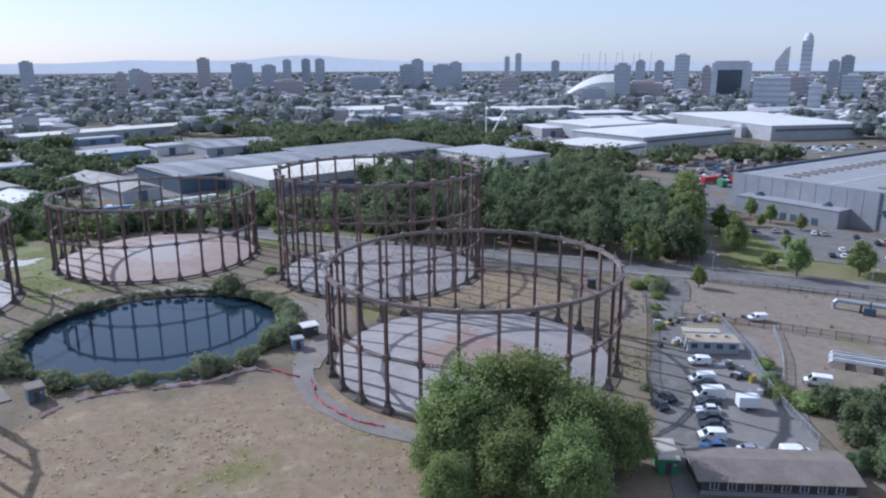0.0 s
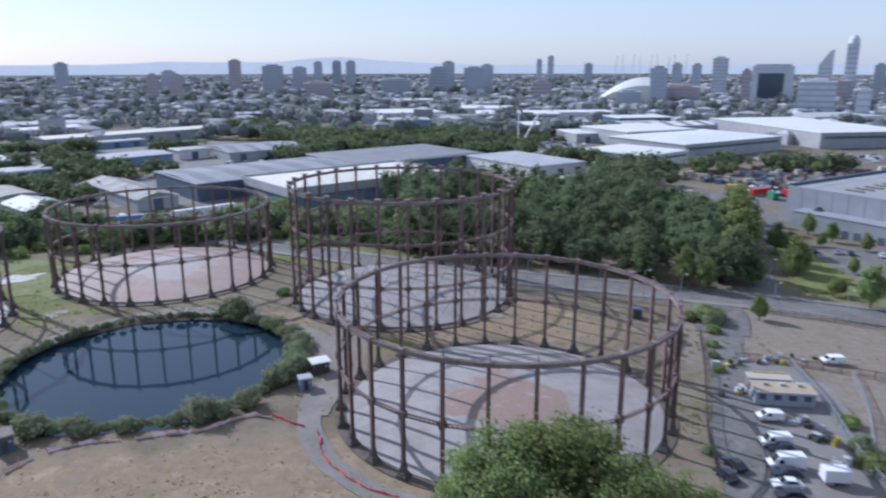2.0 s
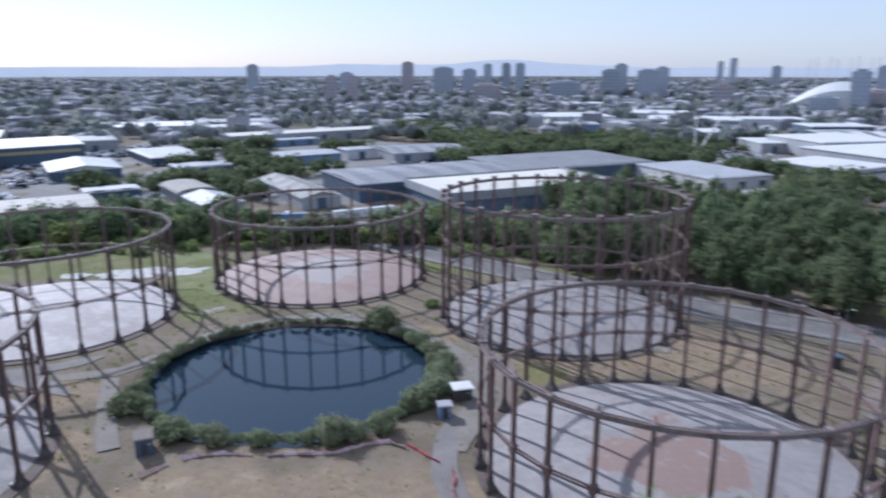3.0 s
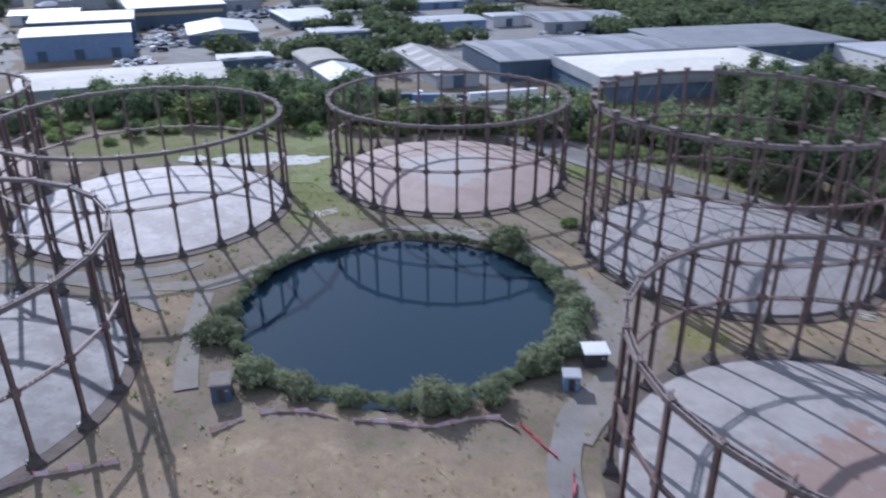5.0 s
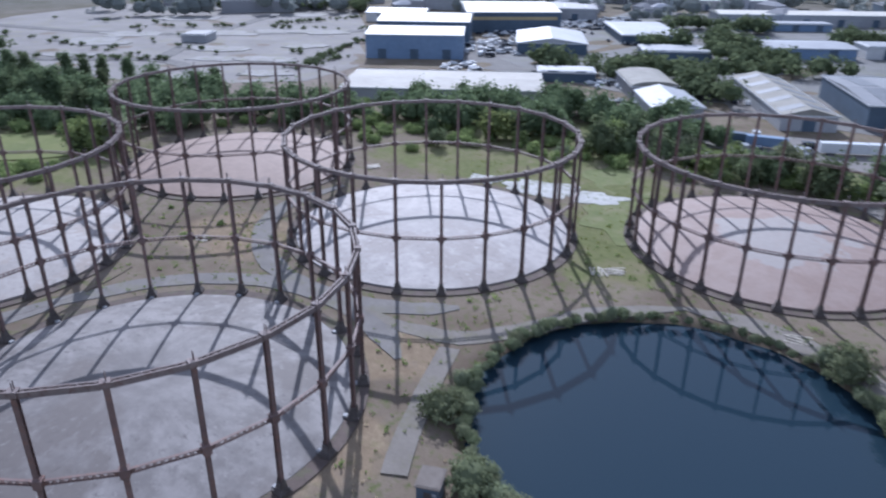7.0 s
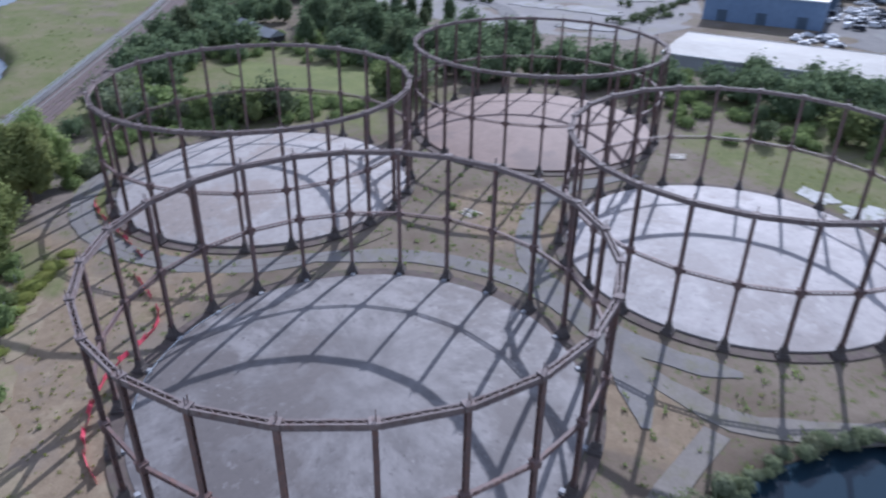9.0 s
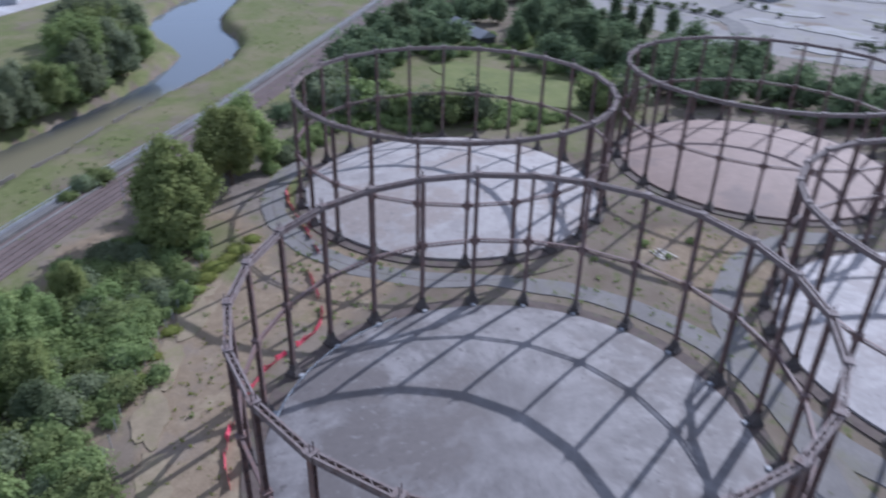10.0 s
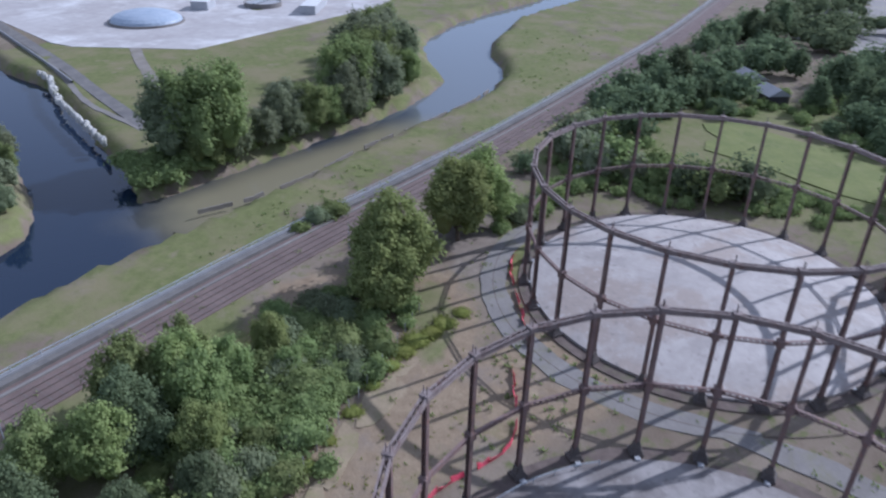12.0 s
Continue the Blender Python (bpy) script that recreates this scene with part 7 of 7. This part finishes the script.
part("crown", Geo().tube((0, 0, 91.5), (0, 0, 99), 8.5, 7, 20).tube((0, 0, 99), (0, 0, 104), 7, 3.5, 20).mesh("crown", TOWER_WHITE), top)
bm = Geo().box(0, 0, 0, 17.3, 17.3, 2.2).mesh("window_band", TOWER_GLASS)
for i in range(11):
    part("window_band", bm, top, pose(0, 0, 6 + i * 7.6))
top = thing("tower_block", "Pale tower with a steeply sloping roof", "tower block", pose(778, 1190, 0, 0, 0, -33))
part("wall", Geo().profile([(-11, 0), (11, 0), (11, 84), (4, 80), (-11, 58)], 18).mesh("wall", TOWER_WHITE), top)
for i in range(8):
    part("window_band", Geo().box(0, 0, 4 + i * 6.6, 22.3, 18.3, 2.0).mesh("window_band", TOWER_GLASS), top)
# the white swept roof of an exhibition hall
top = thing("exhibition_hall", "White swept shell roof of a large hall", "hall", pose(392, 1105, 0, 0, 0, -20))
g = Geo()
for i in range(13):
    x = -40 + 80 * i / 12
    z = 6 + 34 * math.sin(min(1.0, (i / 12) * 1.15) * math.pi / 2) ** 0.9
    g.v += [(x, -20, 0), (x, -20, z * 0.7), (x, 0, z), (x, 25, z * 0.8), (x, 25, 0)]
    if i:
        k = 5 * (i - 1)
        g.f += [(k + j, k + 5 + j, k + 6 + j, k + 1 + j) for j in range(4)]
g.f += [(4, 3, 2, 1, 0), (60, 61, 62, 63, 64)]
part("shell_roof", g.mesh("shell_roof", WHITE), top)
for i in range(9):
    x, y = 847 + 207 * i / 8, 2430 - 83 * i / 8
    m_ = thing("mast", "Thin leaning support mast of a distant dome", "mast", pose(x, y, 0))
    part("pole", Geo().tube((0, 0, 0), (6 * (-1) ** i, 0, 84 + 3 * (i % 3)), 1.3, 0.9, 6).mesh("pole", TOWER_WHITE), m_)
tent = thing("pavilion", "White pointed pavilion roof on low walls", "pavilion", pose(500, 640, 0), "white pavilions")
part("wall", Geo().box(0, 0, -0.3, 20, 16, 4.3).mesh("wall", PALE), tent)
part("roof", Geo().box(0, 0, 4.01, 22, 18, 6.5, taper=0.12).mesh("roof", TRIM), tent)
for x, y, a in ((520, 655, 20), (545, 648, 50), (530, 685, 10), (566, 668, 35)):
    copy_thing(tent, pose(x, y, 0, 0, 0, a))
cr = thing("mobile_crane", "White mobile crane with a raised jib", "crane", pose(104, 535, 0, 0, 0, 10))
part("base", Geo().box(0, 0, 0.6, 9, 2.6, 1.8).box(2, 0, 2.4, 3, 2.4, 1.6).mesh("base", WHITE), cr)
part("jib", Geo().bar((1, 0, 3), (14, 0, 24), 0.9, 0.9).mesh("jib", WHITE), cr)
part("mast", Geo().bar((-2, 0, 3), (-2, 0, 24), 0.9, 0.9).mesh("mast", WHITE), cr)
fm = thing("floodlight_mast", "Tall mast with a bank of white lamps", "mast", pose(-278, 556, 0))
part("pole", Geo().tube((0, 0, 0), (0, 0, 36), 0.6, 0.4, 8).mesh("pole", GALV), fm)
part("lamp_head", Geo().box(0, 0, 35.5, 11, 2, 3.4).mesh("lamp_head", WHITE), fm)

RC = np.random.default_rng(12)
for k, (mat, word, q) in enumerate(((IRON, "rusty brown", 60), (SLATE, "dark", 50), (CREAM, "pale", 40))):
    g = Geo()
    for i in range(q):
        g.box(205 + 40 * RC.normal(), 362 + 24 * RC.normal(), 0, 2 + 5 * RC.random(), 1.5 + 2.5 * RC.random(), 0.8 + 2.2 * RC.random(), RC.random() * 3, 0.85)
    tagged(new("scrap_heap", g.mesh("scrap_heap", mat)), "Scattered " + word + " scrap and containers in a yard", "scrap", kind="stuff")
for k, (mat, word, q) in enumerate(((PALE, "pale grey", 26), (YELLOW, "yellow", 8), (TIMBER, "dark", 22))):
    g = Geo()
    for i in range(q):
        bx, by = ((57 + 2.2 * RC.normal(), 118 + 1.6 * RC.normal()), (58.5 + 1.0 * RC.normal(), 99 + 4.0 * RC.normal()), (66 + 7 * RC.normal(), 131.5 + 1.2 * RC.normal()))[i % 3]
        g.box(bx, by, 0.05, 0.6 + 1.6 * RC.random(), 0.4 + 0.8 * RC.random(), 0.3 + 0.9 * RC.random(), RC.random() * 3, 0.9)
    tagged(new("scrap_heap", g.mesh("yard_scrap", mat)), "Loose " + word + " rubbish and materials heaped in the yard", "scrap", kind="stuff")
LOTS = ((-340, 380, 16, 24, 120), (-313, 427, 22, 16, 130), (-334, 484, 30, 22, 160), (-262, 322, 10, 8, 30), (-170, 300, 10, 10, 24), (-298, 372, 22, 26, 90), (-300, 505, 26, 30, 120), (-140, 350, 22, 12, 30), (-240, 470, 16, 30, 60), (110, 540, 34, 30, 90), (150, 470, 14, 20, 30), (300, 440, 60, 14, 110), (-60, 480, 40, 20, 40), (180, 330, 14, 14, 20), (-190, 340, 18, 12, 24))
for paint, word, k0 in ((PAINT_WHITE, "white", 0), (PAINT_SILVER, "silver", 1), (PAINT_DARK, "dark", 2)):
    g = Geo()
    for x, y, rx, ry, k in LOTS:
        for i in range(k // 3):
            px, py, a = x + rx * RC.normal() * 0.6, y + ry * RC.normal() * 0.6, 0.65 + (1.57 if RC.random() < 0.5 else 0)
            g.box(px, py, 0.3, 4.3, 1.8, 0.65, a).box(px, py, 0.95, 2.3, 1.6, 0.55, a, taper=0.85)
    tagged(new("far_cars", g.mesh("far_cars", paint)), "Rows of distant parked " + word + " cars", "cars", kind="stuff")
pad(-190, 425, 150, TARMAC, "worn grey tarmac between industrial sheds", 41.0, 0.05, 0.62, 35)
pad(40, 480, 130, TARMAC, "worn grey tarmac between industrial sheds", 42.0, 0.052, 0.6, 20)
pad(-298, 372, 40, TARMAC, "grey tarmac parking ground", 31.0, 0.11, 0.8, 40)
pad(-300, 505, 48, TARMAC, "grey tarmac parking ground", 32.0, 0.11, 0.8, 40)
pad(-140, 350, 36, CONCRETE, "pale concrete yard", 33.0, 0.11, 0.7, 30)
pad(-235, 470, 36, TARMAC, "grey tarmac yard", 34.0, 0.105, 0.8, 30)
pad(120, 540, 60, TARMAC, "grey tarmac lorry yard", 35.0, 0.11, 0.7, 10)
pad(300, 440, 90, TARMAC, "grey tarmac car park", 36.0, 0.105, 0.35, 5)
pad(215, 365, 66, TARMAC, "dark tarmac scrapyard", 38.0, 0.11, 0.6, 25)
pad(-80, 480, 50, CONCRETE, "pale concrete yard", 37.0, 0.11, 0.5, 35)
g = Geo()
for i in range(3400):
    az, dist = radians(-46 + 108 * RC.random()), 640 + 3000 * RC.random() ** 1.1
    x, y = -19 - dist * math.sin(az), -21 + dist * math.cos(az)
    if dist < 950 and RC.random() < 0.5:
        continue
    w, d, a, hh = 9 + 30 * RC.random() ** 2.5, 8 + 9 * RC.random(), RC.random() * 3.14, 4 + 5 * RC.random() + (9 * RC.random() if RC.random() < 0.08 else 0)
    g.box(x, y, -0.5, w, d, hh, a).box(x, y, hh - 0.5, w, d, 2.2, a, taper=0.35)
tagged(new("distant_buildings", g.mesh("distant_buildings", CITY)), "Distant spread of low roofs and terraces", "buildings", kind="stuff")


def far_wood(name, centres, size, label, mat, per=26):
    """Far trees as lumps of leafy faces."""
    out = []
    for x, y, s in centres:
        lob = [(x + s * 0.5 * RC.normal(), y + s * 0.5 * RC.normal(), s * (0.5 + 0.35 * RC.random()), s * 0.75, s * 0.75, s * 0.6) for _ in range(3)]
        out += [leaf_faces(lob, per, size * s / 6, 4, s * 0.12, RC), core_faces(lob[:2], 0.7, 6, 4)]
    tagged(new(name, quads(name, np.concatenate(out), mat)), label, "trees", kind="stuff")


cs = []
for a, b, w, k in (((-130, 720), (-67, 613), 30, 40), ((-67, 613), (-29, 560), 26, 50), ((-29, 565), (68, 612), 30, 80), ((68, 612), (202, 643), 34, 70), ((-60, 470), (-20, 560), 18, 44), ((0, 500), (110, 560), 26, 90), ((60, 470), (100, 480), 8, 14), ((-100, 620), (-140, 760), 20, 40), ((175, 392), (270, 400), 9, 26), ((-152, 526), (-105, 500), 12, 24), ((-260, 520), (-200, 545), 14, 24), ((-190, 345), (-130, 335), 14, 30), ((-235, 340), (-190, 360), 16, 26), ((-200, 470), (-185, 455), 8, 10), ((-190, 425), (-130, 415), 8, 18), ((-175, 360), (-150, 385), 6, 8), ((110, 455), (150, 395), 8, 18), ((90, 330), (150, 385), 14, 40), ((-600, 330), (-470, 440), 8, 26), ((-270, 470), (-180, 415), 9, 24)):
    for i in range(k):
        t = RC.random()
        cs.append((a[0] + (b[0] - a[0]) * t + w * 0.6 * RC.normal(), a[1] + (b[1] - a[1]) * t + w * 0.6 * RC.normal(), 4 + 4.5 * RC.random()))
for a, b, w, k in (((-520, 205), (-395, 228), 4, 16), ((-440, 330), (-372, 385), 3, 14), ((-312, 262), (-322, 300), 4, 26), ((-448, 334), (-440, 418), 3, 26), ((-438, 180), (-365, 238), 3, 24), ((-325, 286), (-352, 338), 3, 24), ((-505, 262), (-446, 335), 3, 14), ((-400, 250), (-330, 300), 2, 6), ((-560, 300), (-380, 240), 30, 14)):
    for i in range(k):
        t = RC.random()
        cs.append((a[0] + (b[0] - a[0]) * t + w * 0.6 * RC.normal(), a[1] + (b[1] - a[1]) * t + w * 0.6 * RC.normal(), 0.9 + 1.4 * RC.random()))
for x_, y_ in ((-509, 166), (-473, 172), (-495, 150), (-455, 160), (-430, 150), (-407, 145), (-440, 140), (-480, 140), (-520, 150), (-540, 172)):
    cs += [(x_ + 9 * RC.normal(), y_ + 5 * RC.normal(), 4 + 3 * RC.random()) for _ in range(5)]
def off_roof(p):
    """True where no shed stands within reach of the crown."""
    k = 2 + 0.7 * p[2]
    return not any(-k < c_ * (p[0] - x_) + s_ * (p[1] - y_) < w_ + k and -k < c_ * (p[1] - y_) - s_ * (p[0] - x_) < d_ + k for x_, y_, c_, s_, w_, d_ in FOOT)


cs = [p for p in cs if off_roof(p)]
far_wood("far_trees", cs, 1.6, "Belts of trees between industrial estates", LEAF_DARK, 140)
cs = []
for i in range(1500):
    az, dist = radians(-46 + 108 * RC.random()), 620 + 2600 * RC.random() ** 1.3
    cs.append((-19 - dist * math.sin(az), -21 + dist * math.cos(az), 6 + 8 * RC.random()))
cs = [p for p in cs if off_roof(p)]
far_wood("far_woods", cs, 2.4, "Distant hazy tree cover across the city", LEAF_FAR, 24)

# far hills, their haze carried by colour and emission
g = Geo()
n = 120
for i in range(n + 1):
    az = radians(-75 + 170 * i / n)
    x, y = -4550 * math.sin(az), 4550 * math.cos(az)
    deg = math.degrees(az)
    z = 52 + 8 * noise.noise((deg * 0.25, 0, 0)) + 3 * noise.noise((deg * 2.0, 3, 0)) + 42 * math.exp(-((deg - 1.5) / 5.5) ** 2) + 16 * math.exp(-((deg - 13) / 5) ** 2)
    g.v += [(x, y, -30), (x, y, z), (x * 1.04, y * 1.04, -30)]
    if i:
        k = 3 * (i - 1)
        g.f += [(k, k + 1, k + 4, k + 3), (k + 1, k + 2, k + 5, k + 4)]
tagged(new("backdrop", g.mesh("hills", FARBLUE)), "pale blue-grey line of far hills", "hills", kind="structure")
